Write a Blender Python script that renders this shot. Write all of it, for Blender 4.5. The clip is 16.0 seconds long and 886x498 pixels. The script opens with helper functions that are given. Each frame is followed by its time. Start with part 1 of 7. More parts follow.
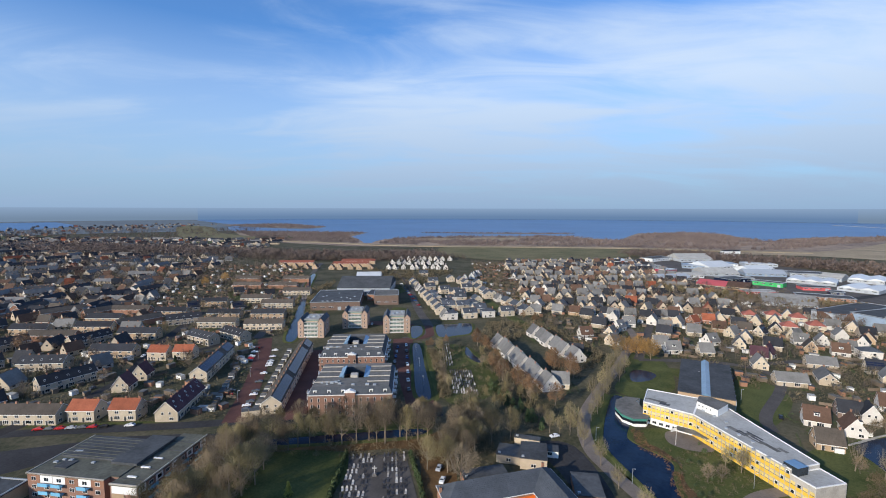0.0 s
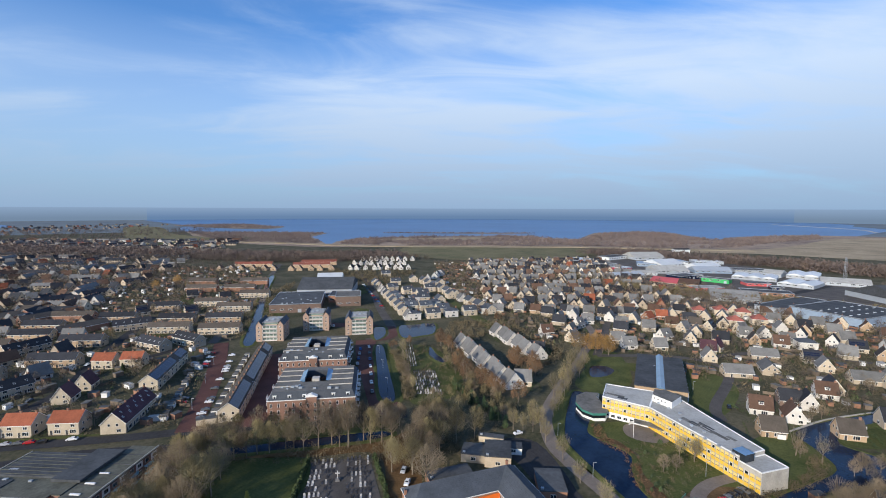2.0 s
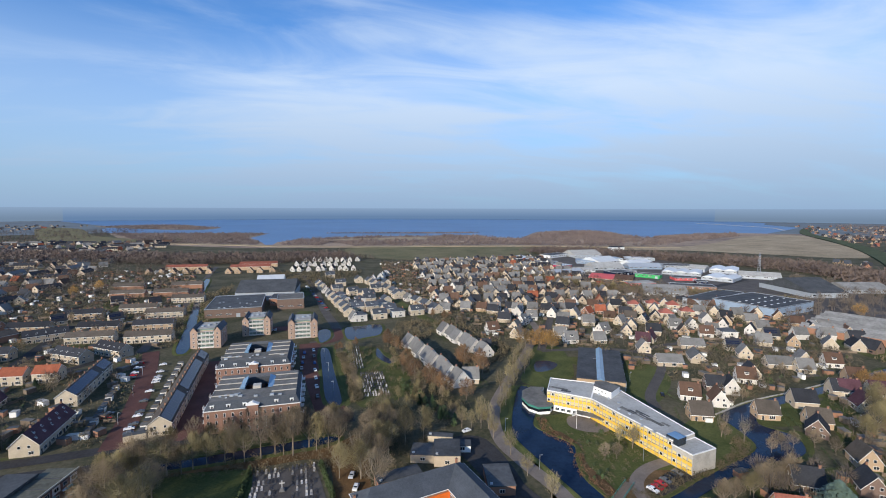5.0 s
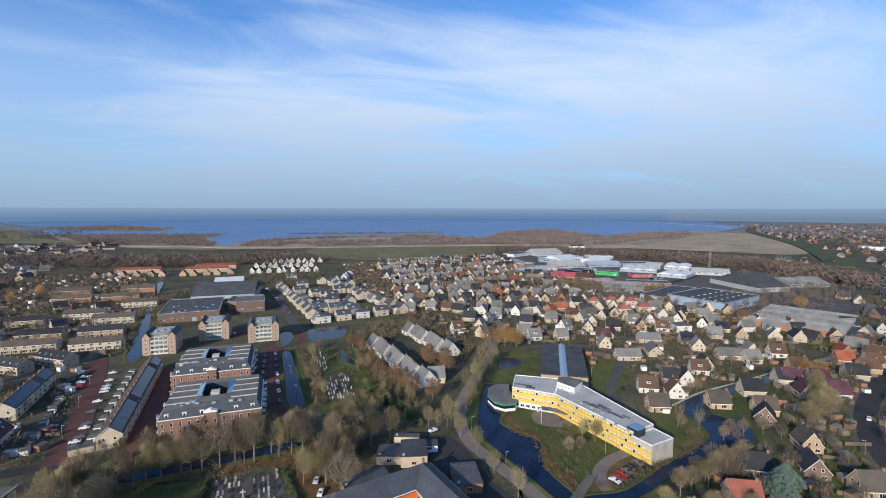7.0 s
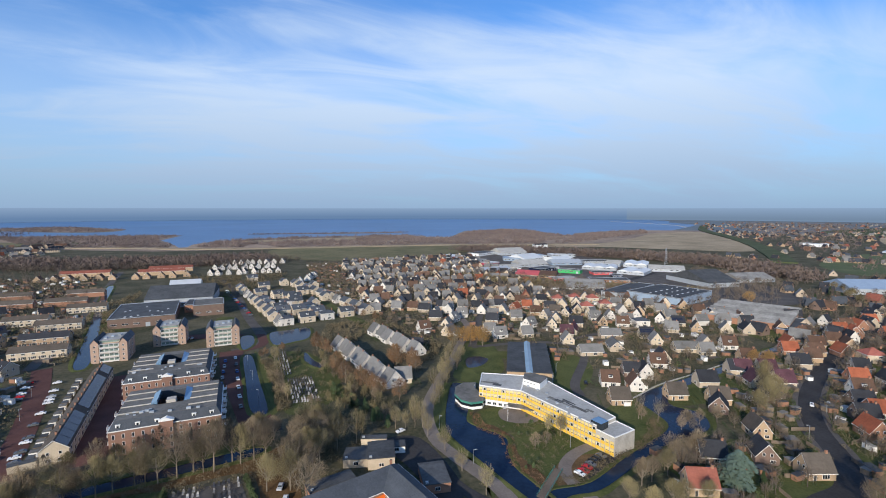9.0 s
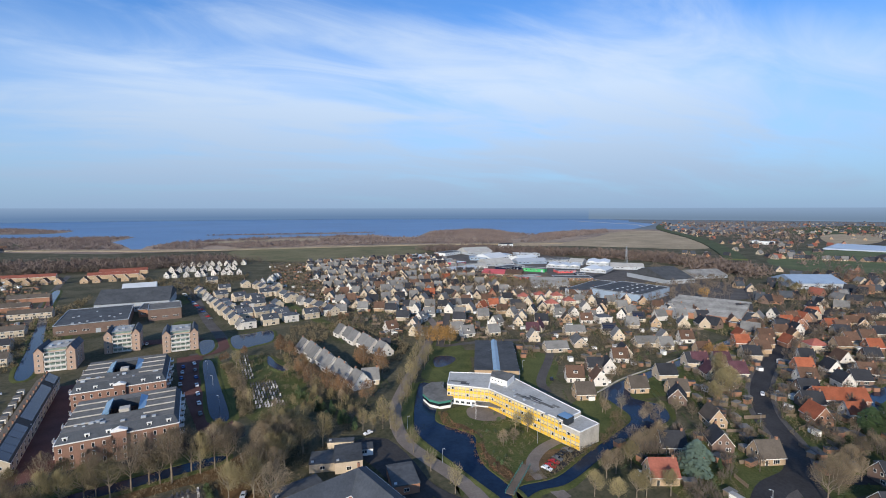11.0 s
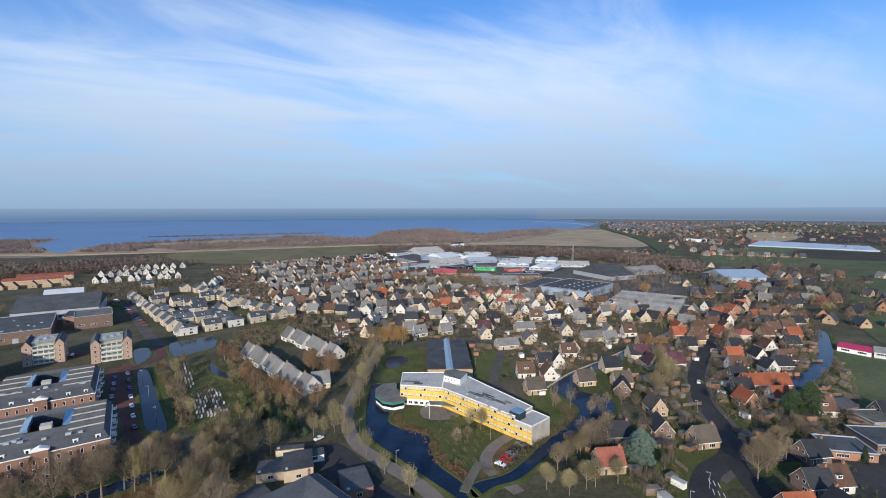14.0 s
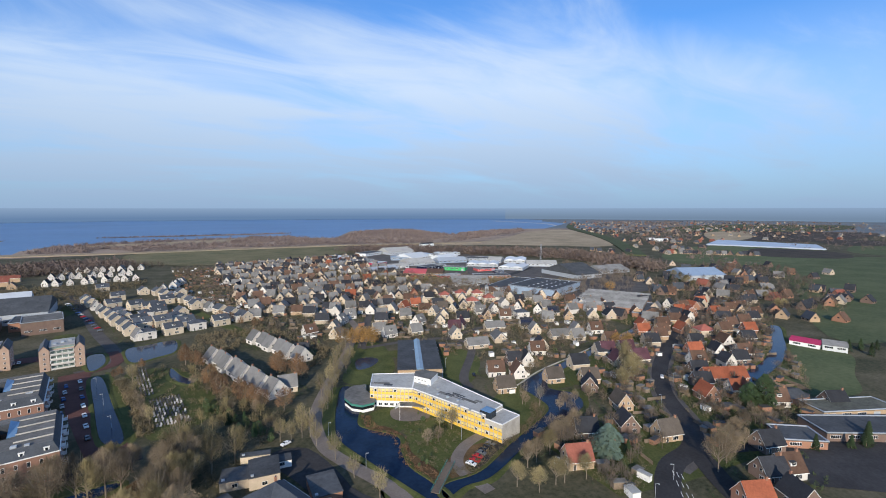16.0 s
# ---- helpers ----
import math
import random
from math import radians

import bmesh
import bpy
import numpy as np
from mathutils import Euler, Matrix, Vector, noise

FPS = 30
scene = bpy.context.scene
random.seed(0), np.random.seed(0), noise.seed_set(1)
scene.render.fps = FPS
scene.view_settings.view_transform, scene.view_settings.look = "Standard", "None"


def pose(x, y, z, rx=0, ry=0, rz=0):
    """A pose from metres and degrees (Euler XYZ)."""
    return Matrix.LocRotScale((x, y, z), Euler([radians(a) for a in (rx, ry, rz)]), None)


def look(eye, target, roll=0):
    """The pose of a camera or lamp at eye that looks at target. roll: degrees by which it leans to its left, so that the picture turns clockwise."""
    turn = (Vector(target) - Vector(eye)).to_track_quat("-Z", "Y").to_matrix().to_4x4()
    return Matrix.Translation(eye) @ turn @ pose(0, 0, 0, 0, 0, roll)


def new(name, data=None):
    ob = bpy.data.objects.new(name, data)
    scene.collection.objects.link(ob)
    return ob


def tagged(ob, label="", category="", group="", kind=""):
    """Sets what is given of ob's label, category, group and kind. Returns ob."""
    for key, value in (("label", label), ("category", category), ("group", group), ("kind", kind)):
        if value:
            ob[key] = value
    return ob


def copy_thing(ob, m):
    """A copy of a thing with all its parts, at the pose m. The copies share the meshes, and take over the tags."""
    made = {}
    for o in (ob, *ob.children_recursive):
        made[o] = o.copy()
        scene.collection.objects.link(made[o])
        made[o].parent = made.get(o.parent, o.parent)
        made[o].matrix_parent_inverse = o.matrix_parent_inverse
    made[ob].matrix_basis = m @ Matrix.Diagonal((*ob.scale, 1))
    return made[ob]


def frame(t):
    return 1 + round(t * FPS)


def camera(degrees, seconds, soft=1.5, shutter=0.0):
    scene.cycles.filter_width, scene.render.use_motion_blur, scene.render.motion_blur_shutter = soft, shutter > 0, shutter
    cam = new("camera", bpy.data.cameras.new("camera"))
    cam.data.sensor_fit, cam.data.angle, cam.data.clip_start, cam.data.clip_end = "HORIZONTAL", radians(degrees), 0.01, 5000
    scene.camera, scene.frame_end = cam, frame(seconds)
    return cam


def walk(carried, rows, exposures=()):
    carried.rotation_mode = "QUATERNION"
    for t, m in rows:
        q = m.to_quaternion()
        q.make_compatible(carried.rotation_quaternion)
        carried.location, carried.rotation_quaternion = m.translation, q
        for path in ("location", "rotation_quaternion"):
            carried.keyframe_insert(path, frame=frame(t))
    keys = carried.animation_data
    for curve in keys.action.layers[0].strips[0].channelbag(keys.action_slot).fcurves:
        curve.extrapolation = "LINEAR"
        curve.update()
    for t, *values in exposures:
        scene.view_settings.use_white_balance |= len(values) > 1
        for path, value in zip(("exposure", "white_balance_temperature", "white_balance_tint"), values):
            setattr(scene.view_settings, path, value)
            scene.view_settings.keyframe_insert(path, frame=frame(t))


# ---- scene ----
K = 1.35  # metres per plan unit
cam = camera(87.86, 16.0, soft=1.0)
# seconds, place in plan units, yaw, pitch, roll
ROWS = [
    (0, 0.00, 0.00, 75.00, 0.00, -4.93, -0.12),
    (0.5, -0.09, 0.16, 75.00, -1.19, -4.92, -0.15),
    (1, -0.17, 0.32, 75.00, -2.36, -4.92, -0.16),
    (1.5, -0.25, 0.49, 74.98, -3.53, -4.92, -0.18),
    (2, -0.32, 0.65, 74.96, -4.70, -4.92, -0.18),
    (2.5, -0.40, 0.81, 74.93, -5.85, -4.92, -0.19),
    (3, -0.47, 0.97, 74.89, -7.00, -4.91, -0.19),
    (3.5, -0.53, 1.13, 74.84, -8.15, -4.91, -0.18),
    (4, -0.59, 1.29, 74.79, -9.28, -4.91, -0.18),
    (5.25, -0.72, 1.69, 74.64, -12.10, -4.92, -0.15),
    (6.5, -0.82, 2.10, 74.45, -14.88, -4.92, -0.11),
    (7, -0.85, 2.26, 74.37, -15.98, -4.92, -0.09),
    (7.5, -0.87, 2.43, 74.29, -17.07, -4.92, -0.07),
    (8, -0.89, 2.59, 74.20, -18.16, -4.92, -0.05),
    (8.5, -0.90, 2.76, 74.12, -19.24, -4.92, -0.03),
    (9, -0.90, 2.92, 74.02, -20.32, -4.93, -0.01),
    (10.25, -0.87, 3.34, 73.79, -22.97, -4.93, 0.04),
    (11.5, -0.80, 3.77, 73.56, -25.57, -4.93, 0.07),
    (12, -0.75, 3.94, 73.47, -26.60, -4.93, 0.08),
    (12.5, -0.70, 4.12, 73.38, -27.61, -4.93, 0.09),
    (13, -0.64, 4.29, 73.30, -28.61, -4.93, 0.09),
    (13.5, -0.56, 4.47, 73.21, -29.60, -4.92, 0.09),
    (14, -0.48, 4.65, 73.13, -30.58, -4.92, 0.08),
    (14.5, -0.39, 4.83, 73.05, -31.55, -4.92, 0.07),
    (15, -0.29, 5.01, 72.98, -32.50, -4.91, 0.06),
    (15.5, -0.18, 5.20, 72.91, -33.44, -4.91, 0.04),
    (16, -0.06, 5.39, 72.84, -34.36, -4.90, 0.02),
]
walk(cam, [(t, pose(K * x, K * y, K * z, 90 + pitch, roll, yaw)) for t, x, y, z, yaw, pitch, roll in ROWS])

# ---- world and sun ----
SUN_EL, SUN_FROM = 21.0, 224.0   # elevation; compass degrees clockwise from +y
world = bpy.data.worlds.new("world")
scene.world = world
world.use_nodes = True


def sky_world():
    nt = world.node_tree
    nt.nodes.clear()
    N, L = nt.nodes.new, nt.links.new

    def math_node(op, a, b=None, clamp=False):
        m = N("ShaderNodeMath")
        m.operation, m.use_clamp = op, clamp
        for i, v in enumerate((a, b)):
            if v is None:
                continue
            if isinstance(v, (int, float)):
                m.inputs[i].default_value = v
            else:
                L(v, m.inputs[i])
        return m.outputs[0]

    sky = N("ShaderNodeTexSky")
    sky.sky_type, sky.sun_disc = "NISHITA", False
    sky.sun_elevation, sky.sun_rotation = radians(SUN_EL), radians(SUN_FROM)
    sky.air_density, sky.dust_density, sky.ozone_density = 1.0, 0.6, 2.5
    tc = N("ShaderNodeTexCoord")
    sep = N("ShaderNodeSeparateXYZ")
    L(tc.outputs["Generated"], sep.inputs[0])
    up = math_node("MAXIMUM", sep.outputs[2], 0.0)
    den = math_node("ADD", up, 0.16)
    cx, cy = math_node("DIVIDE", sep.outputs[0], den), math_node("DIVIDE", sep.outputs[1], den)
    comb = N("ShaderNodeCombineXYZ")
    L(cx, comb.inputs[0]), L(cy, comb.inputs[1])
    mp = N("ShaderNodeMapping")
    mp.inputs["Rotation"].default_value = (0, 0, radians(24))
    mp.inputs["Scale"].default_value = (0.5, 1.2, 1.0)
    mp.inputs["Location"].default_value = (1.7, 0.35, 0)
    L(comb.outputs[0], mp.inputs[0])
    big = N("ShaderNodeTexNoise")
    big.inputs["Scale"].default_value, big.inputs["Detail"].default_value = 0.8, 3.0
    big.inputs["Roughness"].default_value, big.inputs["Distortion"].default_value = 0.5, 0.5
    fine = N("ShaderNodeTexNoise")
    fine.inputs["Scale"].default_value, fine.inputs["Detail"].default_value = 2.0, 9.0
    fine.inputs["Roughness"].default_value, fine.inputs["Distortion"].default_value = 0.58, 0.9
    L(mp.outputs[0], big.inputs[0]), L(mp.outputs[0], fine.inputs[0])
    s = math_node("ADD", math_node("MULTIPLY", big.outputs[0], 0.98), math_node("MULTIPLY", fine.outputs[0], 0.62))
    ramp = N("ShaderNodeMapRange")
    ramp.interpolation_type = "SMOOTHSTEP"
    ramp.inputs["From Min"].default_value, ramp.inputs["From Max"].default_value = 0.64, 1.05
    # thin veil over the whole lower sky, thinning out upwards
    veil = N("ShaderNodeMapRange")
    veil.inputs["From Min"].default_value, veil.inputs["From Max"].default_value = 0.0, 0.34
    veil.inputs["To Min"].default_value, veil.inputs["To Max"].default_value = 0.97, 0.08
    L(up, veil.inputs[0])
    # the broad bank of high cloud over the lake
    dot = N("ShaderNodeVectorMath")
    dot.operation = "DOT_PRODUCT"
    dot.inputs[1].default_value = Vector((0.36, 0.90, 0.21)).normalized()
    L(tc.outputs["Generated"], dot.inputs[0])
    bump = N("ShaderNodeMapRange")
    bump.interpolation_type = "SMOOTHSTEP"
    bump.inputs["From Min"].default_value, bump.inputs["From Max"].default_value = 0.62, 0.99
    bump.inputs["To Min"].default_value, bump.inputs["To Max"].default_value = -0.13, 0.12
    L(dot.outputs["Value"], bump.inputs[0])
    # the bank thins out higher up
    thin = N("ShaderNodeMapRange")
    thin.inputs["From Min"].default_value, thin.inputs["From Max"].default_value = 0.22, 0.38
    thin.inputs["To Min"].default_value, thin.inputs["To Max"].default_value = 0.03, -0.05
    L(up, thin.inputs[0])
    L(math_node("ADD", math_node("ADD", s, bump.outputs[0]), thin.outputs[0]), ramp.inputs[0])
    wisps = math_node("MULTIPLY", ramp.outputs[0], 0.9)
    cover = math_node("SUBTRACT", 1.0, math_node("MULTIPLY", math_node("SUBTRACT", 1.0, wisps), math_node("SUBTRACT", 1.0, veil.outputs[0])))
    tint = N("ShaderNodeMix")
    tint.data_type = "RGBA"
    tint.blend_type = "MULTIPLY"
    tint.inputs[0].default_value = 1.0
    tint.inputs[7].default_value = (SKY_TINT[0], SKY_TINT[1], SKY_TINT[2], 1)
    L(sky.outputs[0], tint.inputs[6])
    # cloud colour: greyer and dimmer towards the horizon
    low = N("ShaderNodeMapRange")
    low.inputs["From Min"].default_value, low.inputs["From Max"].default_value = 0.0, 0.24
    L(up, low.inputs[0])
    cc = N("ShaderNodeMix")
    cc.data_type = "RGBA"
    cc.inputs[6].default_value, cc.inputs[7].default_value = (*HAZE, 1), (*CLOUD, 1)
    L(low.outputs[0], cc.inputs[0])
    mix = N("ShaderNodeMix")
    mix.data_type = "RGBA"
    L(cover, mix.inputs[0]), L(tint.outputs[2], mix.inputs[6]), L(cc.outputs[2], mix.inputs[7])
    bg, out = N("ShaderNodeBackground"), N("ShaderNodeOutputWorld")
    bg.inputs["Strength"].default_value = SKY_STRENGTH
    L(mix.outputs[2], bg.inputs[0]), L(bg.outputs[0], out.inputs[0])


SKY_STRENGTH, SKY_TINT = 0.11, (0.45, 1.08, 1.75)
HAZE, CLOUD = (2.75, 4.0, 5.8), (5.9, 7.15, 8.9)
sky_world()
sun = new("sun", bpy.data.lights.new("sun", "SUN"))
sun.data.energy, sun.data.angle, sun.data.color = 5.0, radians(0.6), (1.0, 0.885, 0.73)
SUN_WAY = Vector((math.sin(radians(SUN_FROM)) * math.cos(radians(SUN_EL)), math.cos(radians(SUN_FROM)) * math.cos(radians(SUN_EL)), math.sin(radians(SUN_EL))))
sun.matrix_world = look(SUN_WAY * 300, (0, 0, 0))
scene.view_settings.exposure = 0.0

# ---- materials ----
def mat(name, c, rough=0.85, var=0.25, size=1.0, c2=None, bump=0.0, metal=0.0, rand=0.15, lines=None, big=9.0):
    """Base colour c with grain of `size` metres and broad patches of `big` metres; lines: (metres, axis, depth) courses."""
    m = bpy.data.materials.new(name)
    m.use_nodes = True
    nt = m.node_tree
    N, L = nt.nodes.new, nt.links.new
    b = nt.nodes["Principled BSDF"]
    b.inputs["Roughness"].default_value, b.inputs["Metallic"].default_value = rough, metal
    tc, info = N("ShaderNodeTexCoord"), N("ShaderNodeObjectInfo")
    off = N("ShaderNodeVectorMath")
    off.operation = "ADD"
    sc = N("ShaderNodeMath")
    sc.operation = "MULTIPLY"
    sc.inputs[1].default_value = 57.0
    L(info.outputs["Random"], sc.inputs[0]), L(tc.outputs["Object"], off.inputs[0]), L(sc.outputs[0], off.inputs[1])
    n1, n2 = N("ShaderNodeTexNoise"), N("ShaderNodeTexNoise")
    n1.inputs["Scale"].default_value, n1.inputs["Detail"].default_value = 1.0 / size, 6.0
    n1.inputs["Roughness"].default_value = 0.65
    n2.inputs["Scale"].default_value, n2.inputs["Detail"].default_value = 1.0 / big, 4.0
    L(off.outputs[0], n1.inputs[0]), L(off.outputs[0], n2.inputs[0])
    add = N("ShaderNodeMath")
    add.operation = "ADD"
    L(n1.outputs[0], add.inputs[0]), L(n2.outputs[0], add.inputs[1])
    mr = N("ShaderNodeMapRange")
    mr.inputs["From Min"].default_value, mr.inputs["From Max"].default_value = 0.72, 1.28
    L(add.outputs[0], mr.inputs[0])
    mx = N("ShaderNodeMix")
    mx.data_type = "RGBA"
    lo = [v * (1 - var) for v in c]
    hi = c2 if c2 else [min(1.0, v * (1 + var)) for v in c]
    mx.inputs[6].default_value, mx.inputs[7].default_value = (*(c if c2 else lo), 1), (*hi, 1)
    L(mr.outputs[0], mx.inputs[0])
    hsv = N("ShaderNodeHueSaturation")
    vr = N("ShaderNodeMapRange")
    vr.inputs["To Min"].default_value, vr.inputs["To Max"].default_value = 1 - rand, 1 + rand
    L(info.outputs["Random"], vr.inputs[0]), L(vr.outputs[0], hsv.inputs["Value"]), L(mx.outputs[2], hsv.inputs["Color"])
    L(hsv.outputs[0], b.inputs["Base Color"])
    height = n1.outputs[0]
    depth = bump
    if lines:
        w = N("ShaderNodeTexWave")
        w.wave_type, w.bands_direction, w.wave_profile = "BANDS", lines[1], "SAW"
        w.inputs["Scale"].default_value = 0.314 / lines[0]
        w.inputs["Distortion"].default_value = 0.2
        L(tc.outputs["Object"], w.inputs[0])
        height, depth = w.outputs["Fac"], lines[2]
    if depth:
        bp = N("ShaderNodeBump")
        bp.inputs["Strength"].default_value, bp.inputs["Distance"].default_value = 0.8, depth
        L(height, bp.inputs["Height"]), L(bp.outputs[0], b.inputs["Normal"])
    return m


M = {}
M["ground"] = mat("garden_ground", (0.032, 0.038, 0.018), 0.95, size=2.2, c2=(0.13, 0.112, 0.072), bump=0.15, big=24, rand=0)
M["lawn"] = mat("lawn", (0.045, 0.06, 0.018), 0.95, size=0.9, c2=(0.115, 0.12, 0.042), bump=0.08, big=13, rand=0.1)
M["meadow"] = mat("meadow", (0.055, 0.076, 0.034), 0.95, size=3, c2=(0.11, 0.122, 0.06), bump=0.1, big=40, rand=0.15)
M["rough_grass"] = mat("rough_grass", (0.23, 0.185, 0.115), 0.95, size=5, c2=(0.44, 0.345, 0.23), bump=0.2, big=60, rand=0.1)
M["verge"] = mat("yellow_green_grass", (0.105, 0.105, 0.05), 0.95, size=4, c2=(0.22, 0.185, 0.10), bump=0.1, big=45, rand=0.1)
M["reed"] = mat("reed_bed", (0.16, 0.12, 0.10), 0.95, size=14, c2=(0.38, 0.29, 0.21), bump=0.3, big=110, rand=0.1)
M["soil"] = mat("ploughed_soil", (0.04, 0.035, 0.03), 0.95, size=2, c2=(0.085, 0.07, 0.055), bump=0.1, big=30)
M["path"] = mat("pale_brick_path", (0.19, 0.16, 0.135), 0.9, 0.22, 0.8, bump=0.01, big=8, rand=0)
M["gold_needle"] = mat("golden_needles", (0.26, 0.27, 0.05), 0.85, 0.3, 0.5)
# shore scrub: twig colour greyed to stand in for distance haze
M["scrub"] = mat("hazed_scrub_twigs", (0.12, 0.094, 0.09), 0.95, size=5, c2=(0.23, 0.178, 0.155), rand=0.15, big=60)
M["bed"] = mat("planting_bed", (0.07, 0.045, 0.022), 0.95, size=0.6, c2=(0.16, 0.10, 0.05), bump=0.12, big=5)
M["leaf_litter"] = mat("leaf_litter", (0.09, 0.05, 0.022), 0.95, size=0.7, c2=(0.2, 0.12, 0.055), bump=0.08, big=6)
M["asphalt"] = mat("asphalt", (0.042, 0.041, 0.042), 0.9, 0.3, 1.2, bump=0.01, big=14, rand=0.1)
M["paving"] = mat("grey_paving", (0.10, 0.09, 0.082), 0.9, 0.28, 0.8, bump=0.01, big=10, rand=0.12)
M["red_paving"] = mat("red_brick_paving", (0.115, 0.056, 0.047), 0.9, 0.25, 0.8, bump=0.01, big=11, rand=0.08)
M["water"] = mat("canal_water", (0.010, 0.02, 0.042), 0.12, 0.3, 1.6, bump=0.02, big=9, rand=0)
M["sea"] = mat("lake_water", (0.098, 0.195, 0.345), 0.5, 0.12, 18, bump=0.5, big=420, rand=0)
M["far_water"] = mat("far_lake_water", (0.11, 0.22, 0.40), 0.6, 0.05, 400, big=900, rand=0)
M["tunnel"] = mat("pale_tunnel_roof", (0.42, 0.48, 0.55), 0.5, 0.1, 20, big=60)
# blue-grey of the far plain is aerial haze put into its colour
M["hazed_land"] = mat("hazed_land", (0.085, 0.115, 0.135), 0.95, size=60, c2=(0.15, 0.18, 0.195), big=260)
M["bark"] = mat("bark", (0.19, 0.155, 0.115), 0.95, 0.3, 0.4, bump=0.02)
M["twigs"] = mat("bare_twigs", (0.18, 0.138, 0.088), 0.95, 0.35, 1.5, rand=0.3)
M["twigs_grey"] = mat("grey_brown_twigs", (0.125, 0.10, 0.078), 0.95, 0.35, 3.0, rand=0.2)
M["twigs_olive"] = mat("olive_bare_twigs", (0.225, 0.185, 0.092), 0.95, 0.35, 1.5, rand=0.25)
M["rust_leaf"] = mat("rust_brown_leaves", (0.185, 0.105, 0.052), 0.9, 0.35, 1.0, rand=0.25)
M["gold_leaf"] = mat("golden_brown_leaves", (0.33, 0.19, 0.06), 0.9, 0.35, 1.0, rand=0.2)
M["evergreen"] = mat("evergreen_leaves", (0.035, 0.06, 0.02), 0.85, 0.4, 0.6, rand=0.3)
M["blue_needle"] = mat("blue_green_needles", (0.10, 0.145, 0.11), 0.85, 0.3, 0.6, rand=0.1)
M["hedge"] = mat("hedge_leaves", (0.07, 0.10, 0.035), 0.9, 0.4, 0.5, rand=0.3)
# far woods: cooler twig tone, with the haze painted into the base colour
M["wood_far"] = mat("hazed_woodland_twigs", (0.085, 0.066, 0.062), 0.95, size=4, c2=(0.18, 0.135, 0.11), rand=0.2, big=50)
M["wood_near"] = mat("shrub_twigs", (0.095, 0.082, 0.048), 0.95, size=2, c2=(0.19, 0.145, 0.082), rand=0.2, big=20)
TILE = (0.35, "Z", 0.05)
for key, c in (("grey", (0.165, 0.162, 0.155)), ("dark", (0.034, 0.036, 0.042)), ("brown", (0.11, 0.066, 0.046)), ("orange", (0.27, 0.085, 0.045)),
               ("red", (0.29, 0.10, 0.075)), ("purple", (0.085, 0.04, 0.05)), ("slate", (0.075, 0.085, 0.10)), ("rust", (0.24, 0.085, 0.06)), ("taupe", (0.095, 0.08, 0.066))):
    M["roof_" + key] = mat(key + "_roof_tiles", c, 0.7, 0.22, 0.7, lines=TILE, rand=0.2, big=4)
for key, c in (("cream", (0.50, 0.42, 0.31)), ("white", (0.58, 0.55, 0.50)), ("brick", (0.29, 0.15, 0.095)), ("tan", (0.42, 0.30, 0.19)),
               ("dustbrick", (0.40, 0.28, 0.21)), ("redbrick", (0.24, 0.135, 0.098)), ("sand", (0.43, 0.355, 0.265)), ("dark_brick", (0.17, 0.115, 0.09))):
    M[key] = mat(key + "_wall", c, 0.9, 0.14, 0.35, bump=0.008, rand=0.12, big=3)
M["bitumen"] = mat("grey_roofing_felt", (0.155, 0.15, 0.138), 0.9, 0.3, 1.5, bump=0.01, big=7, rand=0.12)
M["felt_dark"] = mat("dark_roofing_felt", (0.075, 0.08, 0.085), 0.85, 0.3, 1.5, big=8, rand=0.15)
M["felt_moss"] = mat("mossy_roofing_felt", (0.105, 0.105, 0.085), 0.9, 0.35, 1.2, big=6, rand=0.1)
M["felt_pale"] = mat("pale_roofing_felt", (0.30, 0.295, 0.27), 0.85, size=1.2, c2=(0.46, 0.45, 0.42), big=8, rand=0.05)
M["metal_white"] = mat("white_sheet_roof", (0.62, 0.64, 0.64), 0.5, 0.08, 2.0, rand=0.12, lines=(1.0, "X", 0.05))
M["metal_grey"] = mat("grey_sheet_cladding", (0.34, 0.37, 0.40), 0.5, 0.1, 2.0, rand=0.15, lines=(0.6, "X", 0.05))
M["metal_blue"] = mat("blue_grey_cladding", (0.24, 0.31, 0.40), 0.5, 0.1, 2.0, rand=0.1, lines=(0.6, "X", 0.05))
M["metal_green"] = mat("green_sheet_cladding", (0.03, 0.36, 0.10), 0.5, 0.1, 2.0, rand=0.05, lines=(0.6, "X", 0.05))
M["metal_red"] = mat("red_sheet_cladding", (0.50, 0.09, 0.09), 0.5, 0.12, 2.0, rand=0.15, lines=(0.6, "X", 0.05))
M["metal_crimson"] = mat("crimson_sheet_roof", (0.42, 0.03, 0.09), 0.5, 0.12, 2.0, rand=0.05, lines=(0.8, "X", 0.05))
M["fibre"] = mat("weathered_fibre_cement", (0.24, 0.235, 0.22), 0.9, 0.3, 2.0, rand=0.12, lines=(0.5, "X", 0.06))
M["yellow"] = mat("yellow_panel", (0.74, 0.46, 0.05), 0.6, 0.08, 0.8, rand=0.1)
M["pale_yellow"] = mat("pale_yellow_panel", (0.70, 0.53, 0.19), 0.6, 0.08, 0.8, rand=0.08)
M["concrete"] = mat("concrete", (0.43, 0.40, 0.35), 0.9, 0.2, 0.6, bump=0.006, rand=0.1, big=3)
M["paint_white"] = mat("white_paint", (0.8, 0.79, 0.76), 0.55, 0.06, 0.8, rand=0.05)
M["paint_blue"] = mat("light_blue_paint", (0.16, 0.42, 0.62), 0.6, 0.1, 0.8, rand=0.05)
M["paint_green"] = mat("teal_green_paint", (0.05, 0.20, 0.16), 0.5, 0.12, 0.8, rand=0.05)
M["paint_orange"] = mat("orange_sunscreen", (0.85, 0.17, 0.02), 0.7, 0.08, 0.8, rand=0.05)
